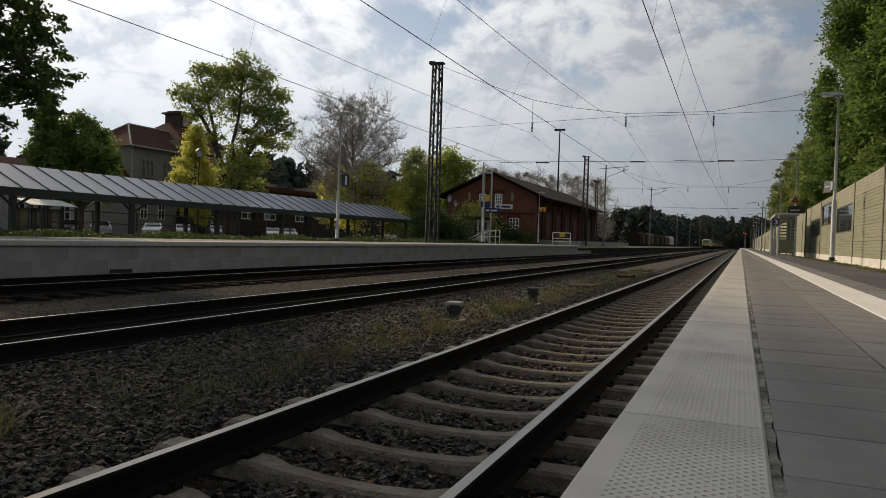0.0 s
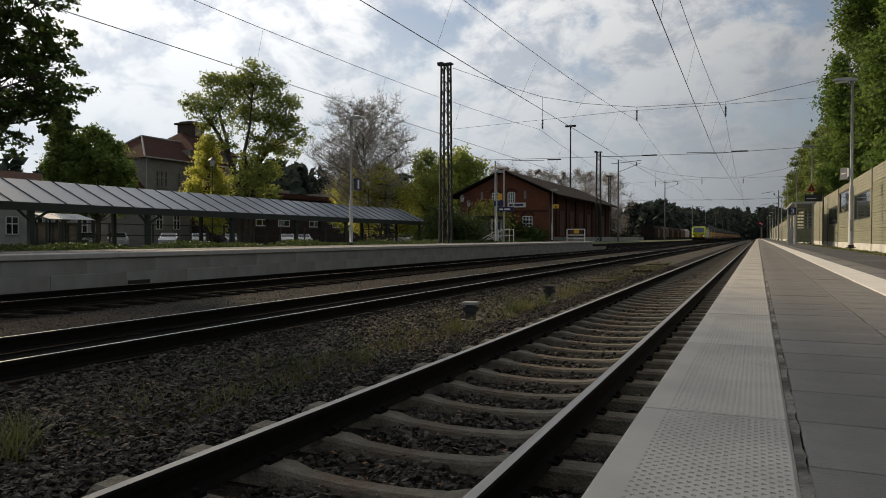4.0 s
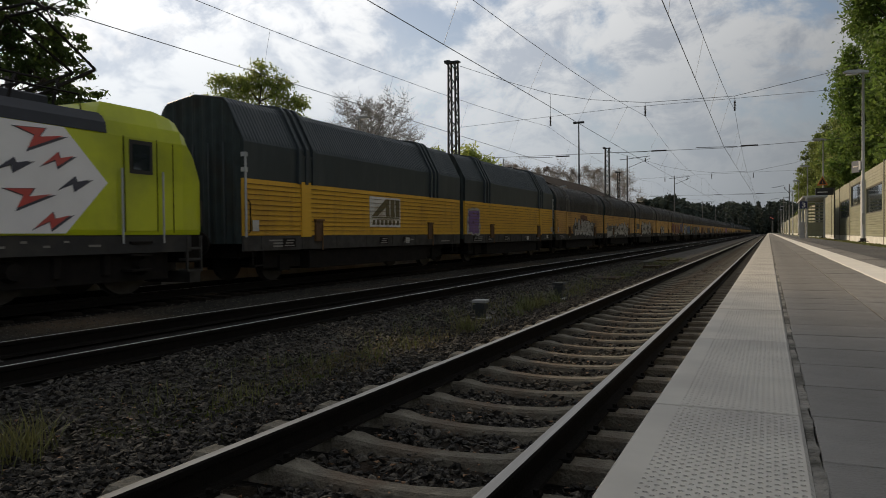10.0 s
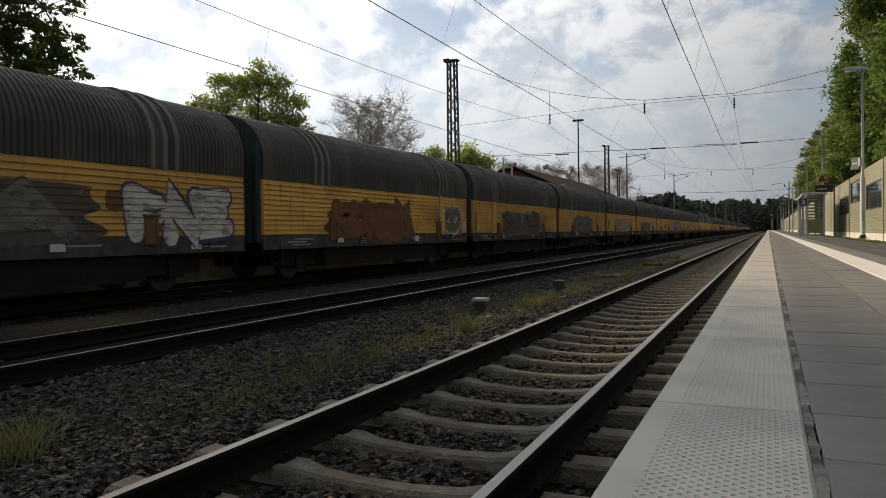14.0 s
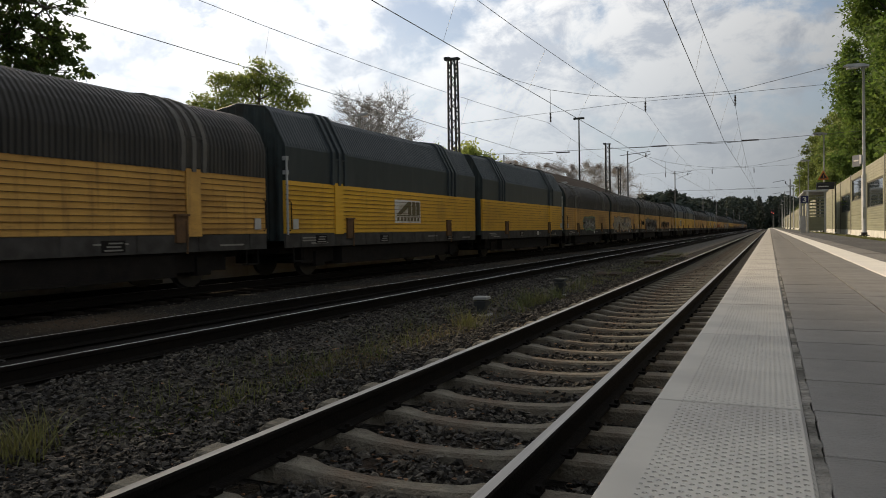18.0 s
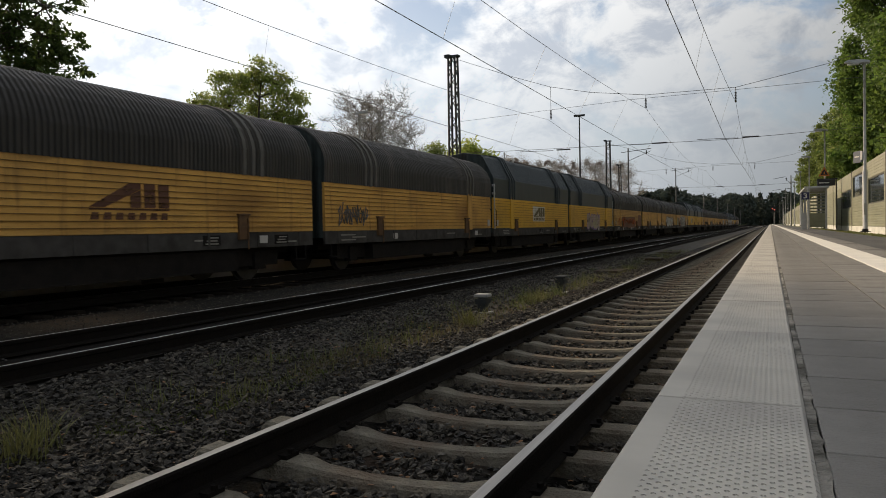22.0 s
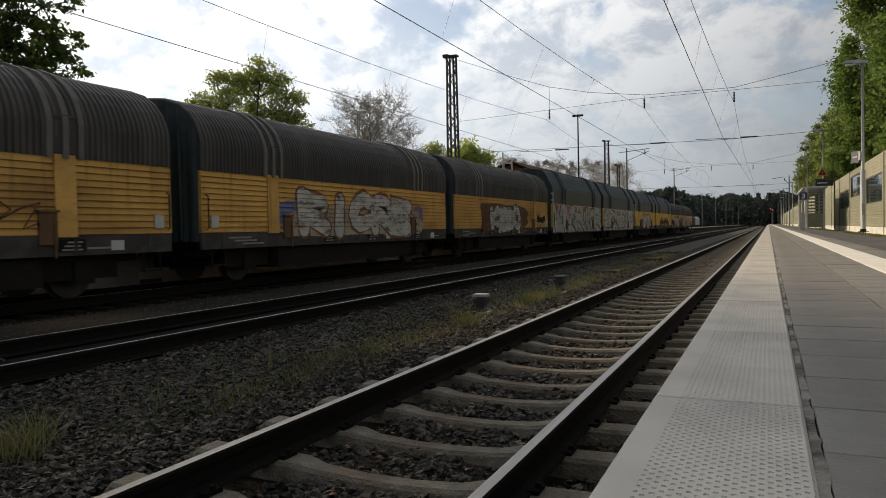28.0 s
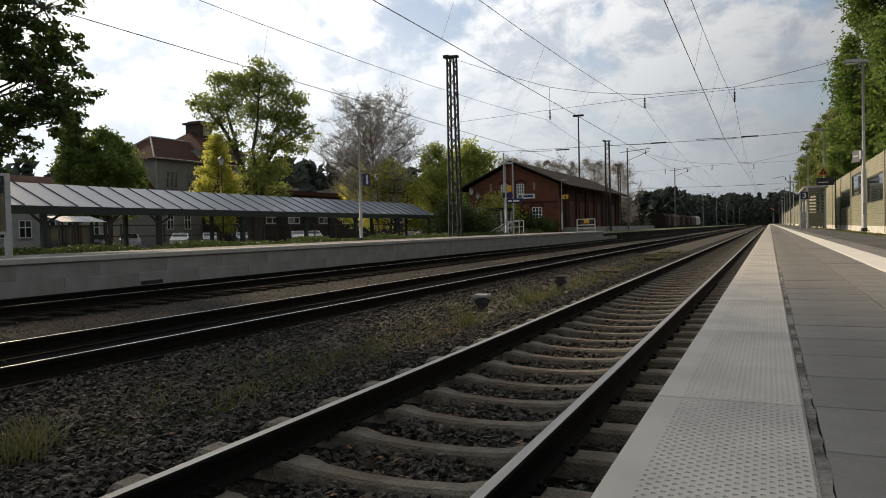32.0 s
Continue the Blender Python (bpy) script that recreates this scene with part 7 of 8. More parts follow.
def graffiti():
    for k, y0, y1, z0, z1 in ((0, -0.62, 1.32, 1.37, 2.3), (18, -0.6, 1.22, 1.43, 2.18), (24, -0.91, 1.11, 1.39, 2.19), (28, -0.64, 1.4, 1.45, 2.2), (34, -1.0, 0.9, 1.4, 2.1)):
        emblem_board(UNITS[k], y0, y1, z0, z1)
    for k, y0, y1, z0, z1 in ((26, -0.6, 1.43, 1.35, 2.15), (14, -0.8, 1.14, 1.35, 1.9), (17, -4.5, -3.0, 1.4, 1.9)):
        emblem_board(UNITS[k], y0, y1, z0, z1, True)
    W, B = PAINT_WHITE, PAINT_BLACK
    # clouds of colour behind the letters
    for k, y0, y1, z0, z1, mat in (
            (1, -6.0, -4.6, 1.1, 2.2, W), (1, -5.85, -4.75, 1.18, 2.1, VIOLET_S), (2, -2.4, 3.6, 1.0, 1.85, GREY_S), (2, -0.6, 1.4, 1.7, 2.3, RUSTY_S), (3, -5.6, 3.2, 1.0, 1.7, GREY_S), (4, -3.2, 3.2, 1.0, 1.95, DARK_S), (4, -5.6, -3.4, 1.5, 2.0, GREY_S),
            (6, 1.3, 2.4, 1.05, 1.6, DARK_S), (6, -6.1, 1.1, 1.0, 1.9, BEIGE_S), (6, 3.2, 6.0, 1.02, 1.45, OCHRE_S), (7, -5.9, -1.3, 1.0, 1.9, GREY_S), (7, -1.2, 3.2, 1.05, 2.1, TEAL_S), (7, 3.7, 6.0, 1.1, 2.1, GREEN_S), (8, -6.0, 2.4, 1.0, 2.05, DARK_S), (8, 2.5, 3.2, 1.6, 2.0, BROWN_S),
            (9, -3.5, 1.5, 1.0, 2.05, BROWN_S), (9, 3.5, 5.6, 1.05, 2.1, GREEN_S), (10, -2.9, 3.0, 1.0, 2.05, GREY_S), (11, -3.2, 2.2, 1.05, 2.0, GREY_S), (12, -3.4, 2.8, 1.1, 2.0, BEIGE_S), (13, -4.2, 1.7, 1.1, 1.9, BROWN_S), (16, -0.8, 1.3, 1.3, 2.0, GREY_S),
            (20, -1.9, 1.6, 1.08, 2.0, GREEN_S), (21, -5.4, 2.3, 1.0, 2.1, GREY_S), (22, -3.4, 4.2, 1.0, 2.05, GREY_S), (23, -5.6, 1.1, 1.1, 1.9, OCHRE_S), (30, -3.5, 3.0, 1.0, 1.9, RUSTY_S), (30, 4.2, 6.0, 1.1, 2.1, RUSTY_S), (31, -2.14, -1.15, 1.05, 1.63, DARK_S), (33, -1.9, 5.0, 1.0, 2.25, LILAC_S),
            (33, -5.6, -4.9, 1.1, 2.2, GREEN_S), (33, -4.3, -3.7, 1.1, 2.1, DARK_S), (33, -3.5, -2.9, 1.1, 2.1, PALE_PINK), (33, -2.6, -1.3, 1.2, 2.1, LILAC_S), (33, -2.1, -1.7, 1.9, 2.3, W), (33, 5.0, 5.7, 1.3, 2.0, PALE_PINK), (40, -3.6, -2.6, 1.3, 1.9, BLUE_S), (40, -3.4, 4.2, 1.0, 1.8, BEIGE_S), (40, 3.6, 4.3, 1.2, 1.9, VIOLET_S), (41, -3.6, 2.6, 1.0, 2.2, BROWN_S),
            (44, -3.2, 4.2, 1.0, 1.75, RED_S), (46, -1.0, 1.4, 1.85, 2.3, RUSTY_S), (46, 1.7, 3.0, 1.05, 1.8, BROWN_S), (46, 2.8, 6.1, 1.0, 1.6, RED_S), (47, -6.1, -1.4, 1.0, 2.38, BEIGE_S), (47, -1.6, 4.4, 1.02, 2.1, BEIGE_S), (47, -1.7, -0.7, 1.1, 1.8, GREY_S), (46, -6.2, -3.4, 1.0, 1.5, GREY_S)):
        blob(UNITS[k], y0, y1, z0, z1, mat, k * 7 + int(y0 * 10) % 5, 0.0006 * (abs(int(y0 * 10)) % 4))
    for k in (42, 43):
        b = Build()
        b.quad((1.4434, -6.1, 0.84), (1.4434, 6.2, 0.84), (1.4434, 6.2, 2.42), (1.4434, -6.1, 2.42))
        part("paint_coat", b, W, UNITS[k], "white sprayed coat over the whole side")
    for k, y0, y1, z0, z1 in ((42, -6.0, -5.0, 2.0, 2.42), (42, -4.0, -2.7, 1.95, 2.42), (42, -0.9, -0.2, 2.1, 2.42), (42, 1.0, 2.0, 2.1, 2.42), (43, 0.5, 1.3, 2.1, 2.42)):
        blob(UNITS[k], y0, y1, z0, z1, ORANGE_S, k + int(y0), 0.0015)
    for k, text, y0, y1, z0, z1, fill, line in (
            (2, "LUSEK", -1.9, 2.82, 1.03, 1.95, W, B), (3, "LUKON", -5.3, 2.84, 1.02, 1.85, W, GREY_S), (4, "SOKIR", -2.82, 2.69, 1.05, 2.1, W, B), (5, "SHC", -3.04, -0.3, 1.08, 1.86, W, B), (6, "OURIS", -6.0, 1.0, 1.0, 2.25, RED_S, BEIGE_S), (6, "KAST", 3.07, 6.05, 1.15, 2.3, BLUE_S, B),
            (7, "CSD", -5.7, -1.9, 1.02, 2.2, W, B), (7, "KOMET", -1.0, 3.0, 1.1, 2.0, BLUE_S, TEAL_S), (7, "SE", 3.9, 5.9, 1.1, 2.05, GREEN_S, W), (8, "PNE", 3.0, 5.7, 1.05, 2.12, W, BLUE_D), (8, "ROMA", -5.4, 1.8, 1.05, 2.0, GREY_S, DARK_S), (9, "RUNEM", -3.2, 1.2, 1.05, 2.0, RUSTY_S, BROWN_S), (9, "KO", 3.7, 5.5, 1.1, 2.0, GREY_S, W),
            (10, "SKUNE", -2.7, 2.8, 1.05, 2.0, DARK_S, GREY_S), (11, "MOKER", -3.0, 2.0, 1.1, 2.0, GREY_S, DARK_S), (12, "TAKE", -3.2, 2.6, 1.1, 2.0, BEIGE_S, DARK_S), (13, "RUSK", -4.0, 1.5, 1.1, 1.9, GREY_S, BROWN_S), (15, "NBMCREW", -5.4, 3.73, 1.0, 2.2, PINK_S, B),
            (20, "OKS", -1.7, 1.4, 1.12, 1.92, GREY_S, GREEN_S), (21, "BERLON", -5.1, 2.0, 1.05, 2.0, BEIGE_S, OCHRE_S), (22, "EROALCK", -3.1, 3.65, 1.03, 2.05, GREY_S, B), (29, "BOEN", -1.97, 1.64, 1.05, 1.96, PALE_PINK, VIOLET_S), (32, "AEROM", -3.2, 2.95, 1.03, 2.02, W, B), (33, "TMOR", -1.1, 4.3, 0.98, 2.4, W, B), (33, "O", -2.15, -1.25, 1.4, 2.1, W, DARK_S),
            (37, "KERO", -3.0, 2.5, 1.05, 1.8, GREY_S, B), (40, "RICRE", -2.75, 3.3, 1.03, 2.15, W, RUSTY_S), (41, "KEBO", -2.4, 1.49, 1.05, 2.12, W, B), (42, "WARRIOR", -5.9, 6.1, 0.98, 2.42, W, DARK_S), (43, "SCREWE", -5.9, 5.9, 0.98, 2.42, W, DARK_S), (44, "EPOX", -1.6, 3.0, 1.0, 2.25, W, B), (45, "KRUSE", -3.3, 2.9, 1.1, 1.9, OCHRE_S, B),
            (46, "GFN", -3.9, 1.5, 0.98, 2.15, W, B), (46, "ICHR", 2.9, 6.1, 1.05, 2.1, RED_S, B), (47, "UD", -5.9, -2.2, 1.0, 2.36, BEIGE_S, W)):
        wide = y1 - y0 > 9
        letters(UNITS[k], text, y0, y1, z0, z1, fill, line, k, 0.19 if wide else 0.165 if k == 6 and text == "OURIS" else 0.205, 0.09 if k in (42, 43) else 0.065, 0.003)
    for k, y0, y1, z0, z1, mat in ((22, -5.7, -3.6, 1.45, 1.9, PAINT_BLACK), (23, -5.6, 1.1, 1.2, 2.0, PAINT_BLACK), (30, -4.9, 3.4, 1.1, 1.9, ORANGE_S), (45, -3.3, 3.3, 1.18, 1.83, PAINT_BLACK), (22, -3.0, 3.4, 1.1, 2.0, PAINT_BLACK),
                                   (41, 4.2, 5.6, 1.3, 1.8, PAINT_BLACK), (20, -1.6, 1.2, 1.15, 1.8, W), (21, -4.8, 1.8, 1.1, 1.9, W), (27, -5.6, -4.0, 1.2, 2.0, GREY_S), (16, -4.0, -2.0, 1.3, 1.7, W), (46, -5.8, -3.4, 1.1, 1.9, PAINT_BLACK), (36, -3, 3, 1.1, 1.8, DARK_S), (39, -2, 3.5, 1.1, 1.9, BROWN_S), (38, 1, 4, 1.1, 1.7, GREY_S)):
        scribble(UNITS[k], y0, y1, z0, z1, mat, k)


graffiti()


# ---------------------------------------------------------------- buildings beyond the forecourt
def window_in(t, x, y, z, w, h, mat=None):
    """A window on a wall that faces +x."""
    o = part("window", Build().box(x + 0.002, x + 0.03, y - w / 2, y + w / 2, z, z + h), PANE, t)
    f = Build()
    for a in (-w / 2, 0, w / 2):
        f.box(x + 0.031, x + 0.07, y + a - 0.05, y + a + 0.05, z, z + h)
    for a in (0, h * 0.6, h):
        f.box(x + 0.033, x + 0.068, y - w / 2, y + w / 2, z + a - 0.05, z + a + 0.05)
    part("frame", f, mat or WHITE_PAINT, o)
    part("sill", Build().box(x + 0.002, x + 0.14, y - w / 2 - 0.08, y + w / 2 + 0.08, z - 0.12, z - 0.055), RENDER_WALL, o)


TURRET = material("brown_boarded_turret", (0.085, 0.065, 0.052), (0.055, 0.044, 0.036), 0.9, spec=0.2, scale=4, stretch=(5, 5, 0.5))


def house():
    t = thing("house", "grey rendered house with a hipped red tile roof", "building")
    x1, x0, y0, y1, e = -59.6, -66.2, 55.8, 62.7, 9.72
    part("wall", Build().box(x0, x1, y0, y1, 0.0, e), RENDER_WALL, t)
    b = Build()
    q = [(x0 - 0.5, y0 - 0.5, e - 0.12), (x1 + 0.5, y0 - 0.5, e - 0.12), (x1 + 0.5, y1 + 6, e - 0.12), (x0 - 0.5, y1 + 6, e - 0.12), (-62.9, y0 + 2.6, 12.4), (-62.9, y1 + 6, 12.4)]
    b.v, b.f, b.k = q, [(0, 1, 4), (1, 2, 5, 4), (2, 3, 5), (3, 0, 4, 5), (3, 2, 1, 0)], [0] * 5
    part("roof", b, ROOF_TILE, t, "weathered red tile roof")
    for a, c in (((x1 + 0.5, y0 - 0.5, e - 0.05), (-62.9, y0 + 2.6, 12.45)), ((x0 - 0.5, y0 - 0.5, e - 0.05), (-62.9, y0 + 2.6, 12.45)), ((-62.9, y0 + 2.6, 12.45), (-62.9, y1 + 6, 12.45))):
        part("ridge_tiles", Build().tube([a, c], 0.1, 5), EDGE_LIGHT, t)
    part("gutter", Build().tube([(x1 + 0.55, y0 - 0.5, e - 0.08), (x1 + 0.55, y1 + 6, e - 0.08)], 0.09, 6), EDGE_LIGHT, t)
    part("downpipe", Build().tube([(x1 + 0.08, y0 + 0.1, 0.0), (x1 + 0.08, y0 + 0.1, e - 0.1)], 0.07, 6), EDGE_LIGHT, t)
    part("downpipe", Build().tube([(x1 + 0.08, y1 - 0.1, 0.0), (x1 + 0.08, y1 - 0.1, e - 0.1)], 0.07, 6), EDGE_LIGHT, t)
    part("side_roof", Build().extrude_y([(x1 - 2.9, 9.3), (x1 + 0.2, 6.1), (x1 - 4.5, 6.1)], y0 - 1.4, y0 - 0.004), ROOF_TILE, t)
    part("rear_block", Build().box(x0 - 2, x1 - 0.4, y1 + 0.003, y1 + 8, 0.0, 11.2), RENDER_WALL, t)
    b = Build()
    q = [(x0 - 2.5, y1 + 0.2, 11.2), (x1 + 0.1, y1 + 0.2, 11.2), (x1 + 0.1, y1 + 8.5, 11.2), (x0 - 2.5, y1 + 8.5, 11.2), (-64.2, y1 + 3.2, 14.0), (-64.2, y1 + 5.5, 14.0)]
    b.v, b.f, b.k = q, [(0, 1, 4), (1, 2, 5, 4), (2, 3, 5), (3, 0, 4, 5), (3, 2, 1, 0)], [0] * 5
    part("rear_roof", b, ROOF_TILE, t)
    tu = part("turret", Build().box(-65.2, -62.9, y1 + 3.4, y1 + 5.5, 12.2, 14.9), TURRET, t, "dark boarded roof turret")
    part("turret_roof", Build().box(-65.5, -62.6, y1 + 3.1, y1 + 5.8, 14.9, 15.1).box(-65.0, -63.1, y1 + 3.5, y1 + 5.4, 15.1, 15.3), TURRET, tu)
    part("turret_louvre", Build().box(-62.895, -62.86, y1 + 3.9, y1 + 5.0, 13.5, 14.6), RENDER_WALL, tu)
    for y in (y0 + 1.75, y0 + 2.3, y0 + 2.85, y0 + 4.75, y0 + 5.3):
        window_in(t, x1, y, 6.6, 0.42, 1.75, RENDER_WALL)
    for y in (y0 + 1.9, y0 + 4.4):
        window_in(t, x1, y, 2.0, 0.9, 1.7)


house()


def wing():
    t = thing("white_wing_building", "white rendered wing with rows of windows and a red roof", "building")
    x1, x0, y0, y1, e = -66.5, -76.0, 18.0, 54.8, 5.0
    part("wall", Build().box(x0, x1, y0, y1, 0.0, e), WHITE_RENDER, t)
    part("roof", Build().extrude_y([(x0 - 0.5, e), (x1 + 0.5, e), ((x0 + x1) / 2, 8.0)], y0 - 0.5, y1 - 2.0), ROOF_TILE, t)
    for i in range(14):
        for z in (1.4, 4.3):
            window_in(t, x1, y0 + 1.8 + 2.6 * i, z, 1.25, 1.7)


WHITE_RENDER = material("white_render", (0.44, 0.44, 0.435), (0.37, 0.37, 0.365), 0.9, scale=2, stain=(0.27, 0.27, 0.26), stain_scale=0.3)
wing()


def station_building():
    t = thing("station_building", "low dark brick station building with a flat roof", "building")
    x1, x0, y0, y1, e = -57.5, -66.6, 62.5, 120.0, 6.3
    part("wall", Build().box(x0, x1, y0, y1, 0.0, e), DARK_BRICK, t)
    part("roof", Build().box(x0 - 0.6, x1 + 0.6, y0 - 0.6, y1 + 0.6, e, e + 0.6), ROOF_TILE, t)
    part("roof_light", Build().box(-60, -58, 76, 79, e + 0.6, e + 1.1), RENDER_WALL, t)
    part("roof_light", Build().box(-60, -58, 86, 89, e + 0.6, e + 1.1), RENDER_WALL, t)
    for y in (72.5, 77, 84, 90, 96, 102, 108):
        window_in(t, x1, y, 2.6, 2.4, 1.3)


DARK_BRICK = material("dark_brown_brick", (0.045, 0.03, 0.025), (0.03, 0.022, 0.02), 0.9, scale=2, bump=0.2)
station_building()


# ---------------------------------------------------------------- parked cars
def car_meshes():
    out = {}
    b = Build()
    prof = [(-2.1, 0.35), (-2.15, 0.75), (-1.95, 0.92), (-1.1, 0.98), (-0.45, 1.42), (1.0, 1.46), (1.75, 1.02), (2.1, 0.95), (2.15, 0.4)]
    n = len(prof)
    rows = []
    for x, pinch in ((-0.86, 0.06), (-0.80, 0.0), (0.80, 0.0), (0.86, 0.06)):
        for y, z in prof:
            sh = 0.14 if z > 1.1 else 0
            b.v.append((x * (1 - sh), y * (1 - pinch * 0.3), z - pinch * 0.4 * (z > 0.5)))
    for i in range(3):
        for j in range(n):
            k = (j + 1) % n
            b.f.append((i * n + j, i * n + k, (i + 1) * n + k, (i + 1) * n + j))
    b.f += [tuple(range(n)), tuple(range(4 * n - 1, 3 * n - 1, -1))]
    b.k = [0] * len(b.f)
    out["body"] = b
    g = Build()
    for s in (-1, 1):
        x0, x1 = sorted((s * 0.735, s * 0.775))
        g.extrude_y([(0, 0)] * 3, 0, 0) if False else None
        p = [(-0.95, 1.0), (-0.42, 1.36), (0.92, 1.38), (1.5, 1.02)]
        i = len(g.v)
        g.v += [(s * 0.80, y, z) for y, z in p] + [(s * 0.70, y, z) for y, z in p]
        g.f += [(i, i + 1, i + 2, i + 3), (i + 7, i + 6, i + 5, i + 4)]
        g.k += [0, 0]
    g.quad((-0.68, -1.06, 1.01), (0.68, -1.06, 1.01), (0.62, -0.5, 1.41), (-0.62, -0.5, 1.41))
    g.quad((-0.68, 1.74, 1.04), (0.68, 1.74, 1.04), (0.62, 1.06, 1.45), (-0.62, 1.06, 1.45))
    out["glazing"] = g.mesh("glazing", [PANE])
    w = Build().tube([(-0.1, 0, 0), (0.1, 0, 0)], 0.32, 14)
    out["wheel"] = w.mesh("wheel", [BLACK])
    out["light"] = Build().box(-0.14, 0.14, -0.03, 0.03, -0.07, 0.07).mesh("headlight", [STEEL])
    return out


CAR = car_meshes()


def paint(name, c):
    m = material(name, c, tuple(q * 0.9 for q in c), 0.25, 0.2, scale=1, coat=0.8)
    return m


CAR_PAINTS = [("white", paint("white_car_paint", (0.7, 0.7, 0.7))), ("silver", paint("silver_car_paint", (0.42, 0.43, 0.44))), ("dark grey", paint("dark_car_paint", (0.05, 0.05, 0.055))), ("silver", paint("pale_car_paint", (0.55, 0.55, 0.54)))]
CAR_BODIES = [CAR["body"].mesh("body", [p]) for _, p in CAR_PAINTS]


def car(x, y, turn, k):
    t = thing("parked_car", CAR_PAINTS[k][0] + " car parked on the station forecourt", "car", pose(x, y, 0.1, 0, 0, turn), group="parked cars")
    part("body", CAR_BODIES[k], None, t)
    part("glazing", CAR["glazing"], None, t)
    for sx in (-0.78, 0.78):
        for sy in (-1.35, 1.35):
            part("wheel", CAR["wheel"], None, t, at=pose(sx, sy, 0.32))
    for sx in (-0.6, 0.6):
        part("headlight", CAR["light"], None, t, at=pose(sx, -2.12, 0.68))


for i, (x, y) in enumerate(((-56, 42.3), (-55.6, 45.2), (-55.2, 48.3), (-54.2, 53.8), (-54.4, 58.1), (-54.4, 63.1), (-51.6, 69.8), (-52, 73.5), (-47, 91.7), (-50, 97.0))):
    car(x, y, 40 + 6 * (i % 3), (1, 2, 1, 0, 3, 1, 0, 3, 0, 3)[i])


# ---------------------------------------------------------------- forecourt and platform furniture
def lantern(x, y, z, h):
    t = thing("lantern_post", "old style lantern on a slim dark post", "street lamp", pose(x, y, z), group="lantern posts")
    part("post", Build().tube([(0, 0, 0), (0, 0, 0.8), (0, 0, 0.85), (0, 0, h)], [0.08, 0.08, 0.05, 0.04], 8), DARK_GREEN, t)
    part("collar", Build().tube([(0, 0, h - 0.1), (0, 0, h)], [0.05, 0.12], 8), DARK_GREEN, t)
    part("glass_body", Build().tube([(0, 0, h), (0, 0, h + 0.45)], [0.12, 0.22], 8), WHITE_DULL, t)
    part("cap", Build().tube([(0, 0, h + 0.45), (0, 0, h + 0.6), (0, 0, h + 0.7)], [0.30, 0.15, 0.03], 8), DARK_GREEN, t)


lantern(-38.5, 42.6, 0.1, 6.5)
lantern(-38.5, 66.5, 0.1, 6.6)
lantern(-27.3, 66.0, 0.5, 4.2)
lantern(-28.2, 70.0, 0.5, 3.9)


def fence(x, y0, y1, z=0.5):
    t = thing("fence", "black metal fence behind the hedge", "fence")
    for i in range(int((y1 - y0) / 2.2) + 1):
        part("post", Build().box(x - 0.03, x + 0.03, y0 + 2.2 * i - 0.03, y0 + 2.2 * i + 0.03, z, z + 1.2), BLACK, t)
    for zz in (0.25, 0.7, 1.15):
        part("rail", Build().box(x - 0.02, x + 0.02, y0, y1, z + zz - 0.02, z + zz + 0.02), BLACK, t)


fence(-23.5, 18, 38)
fence(-23.5, 40, 46)


def sign_one():
    t = thing("track_number_sign", "dark blue track sign with a white number one", "sign", pose(-17.75, 29.55, 3.3))
    part("panel", Build().box(-0.02, 0.02, -0.22, 0.42, 0.1, 0.68), BLUE_SIGN, t)
    part("bracket", Build().box(-0.36, -0.022, -0.03, 0.03, 0.2, 0.26), STEEL, t)
    part("numeral", lettering("1", 0.11, 0.40, WHITE_PAINT, 0.02), None, t, at=pose(0.026, 0.06, 0.2))


sign_one()


def notice_board():
    t = thing("notice_board", "tall glazed notice board on grey posts", "notice board", pose(-16.9, 9.0, TOP))
    for y in (0.0, 2.2):
        part("post", Build().box(-0.05, 0.05, y - 0.07, y + 0.07, 0, 2.02), STEEL, t)
    part("panel", Build().box(-0.03, 0.03, 0.08, 2.12, 0.6, 1.95), PANE, t)
    part("frame_rail", Build().box(-0.045, 0.045, 0.07, 2.13, 1.95, 2.02), STEEL, t)
    part("frame_rail", Build().box(-0.045, 0.045, 0.07, 2.13, 0.53, 0.60), STEEL, t)


notice_board()


def platform_sign(x, y):
    t = thing("station_sign", "dark blue station sign between two grey poles", "sign", pose(x, y, TOP))
    part("pole", Build().tube([(0.35, 0, 0), (0.35, 0, 6.3)], 0.06, 8), STEEL, t)
    part("pole", Build().tube([(1.07, 0, 0), (1.07, 0, 5.7)], 0.06, 8), STEEL, t)
    part("panel", Build().box(0.5, 1.88, -0.11, -0.065, 2.38, 2.72), BLUE_SIGN, t)
    part("lettering", Build().box(0.7, 1.0, -0.116, -0.112, 2.48, 2.6), WHITE_PAINT, t)
    part("lettering", Build().box(1.1, 1.6, -0.116, -0.112, 2.48, 2.6), WHITE_PAINT, t)
    part("upper_panel", Build().box(0.28, 1.05, -0.11, -0.065, 2.8, 3.2), BLUE_SIGN, t)
    part("warning_sign", Build().box(0.6, 0.96, -0.11, -0.065, 3.26, 3.75), YELLOW_SIGN, t)


platform_sign(-19.0, 51.8)


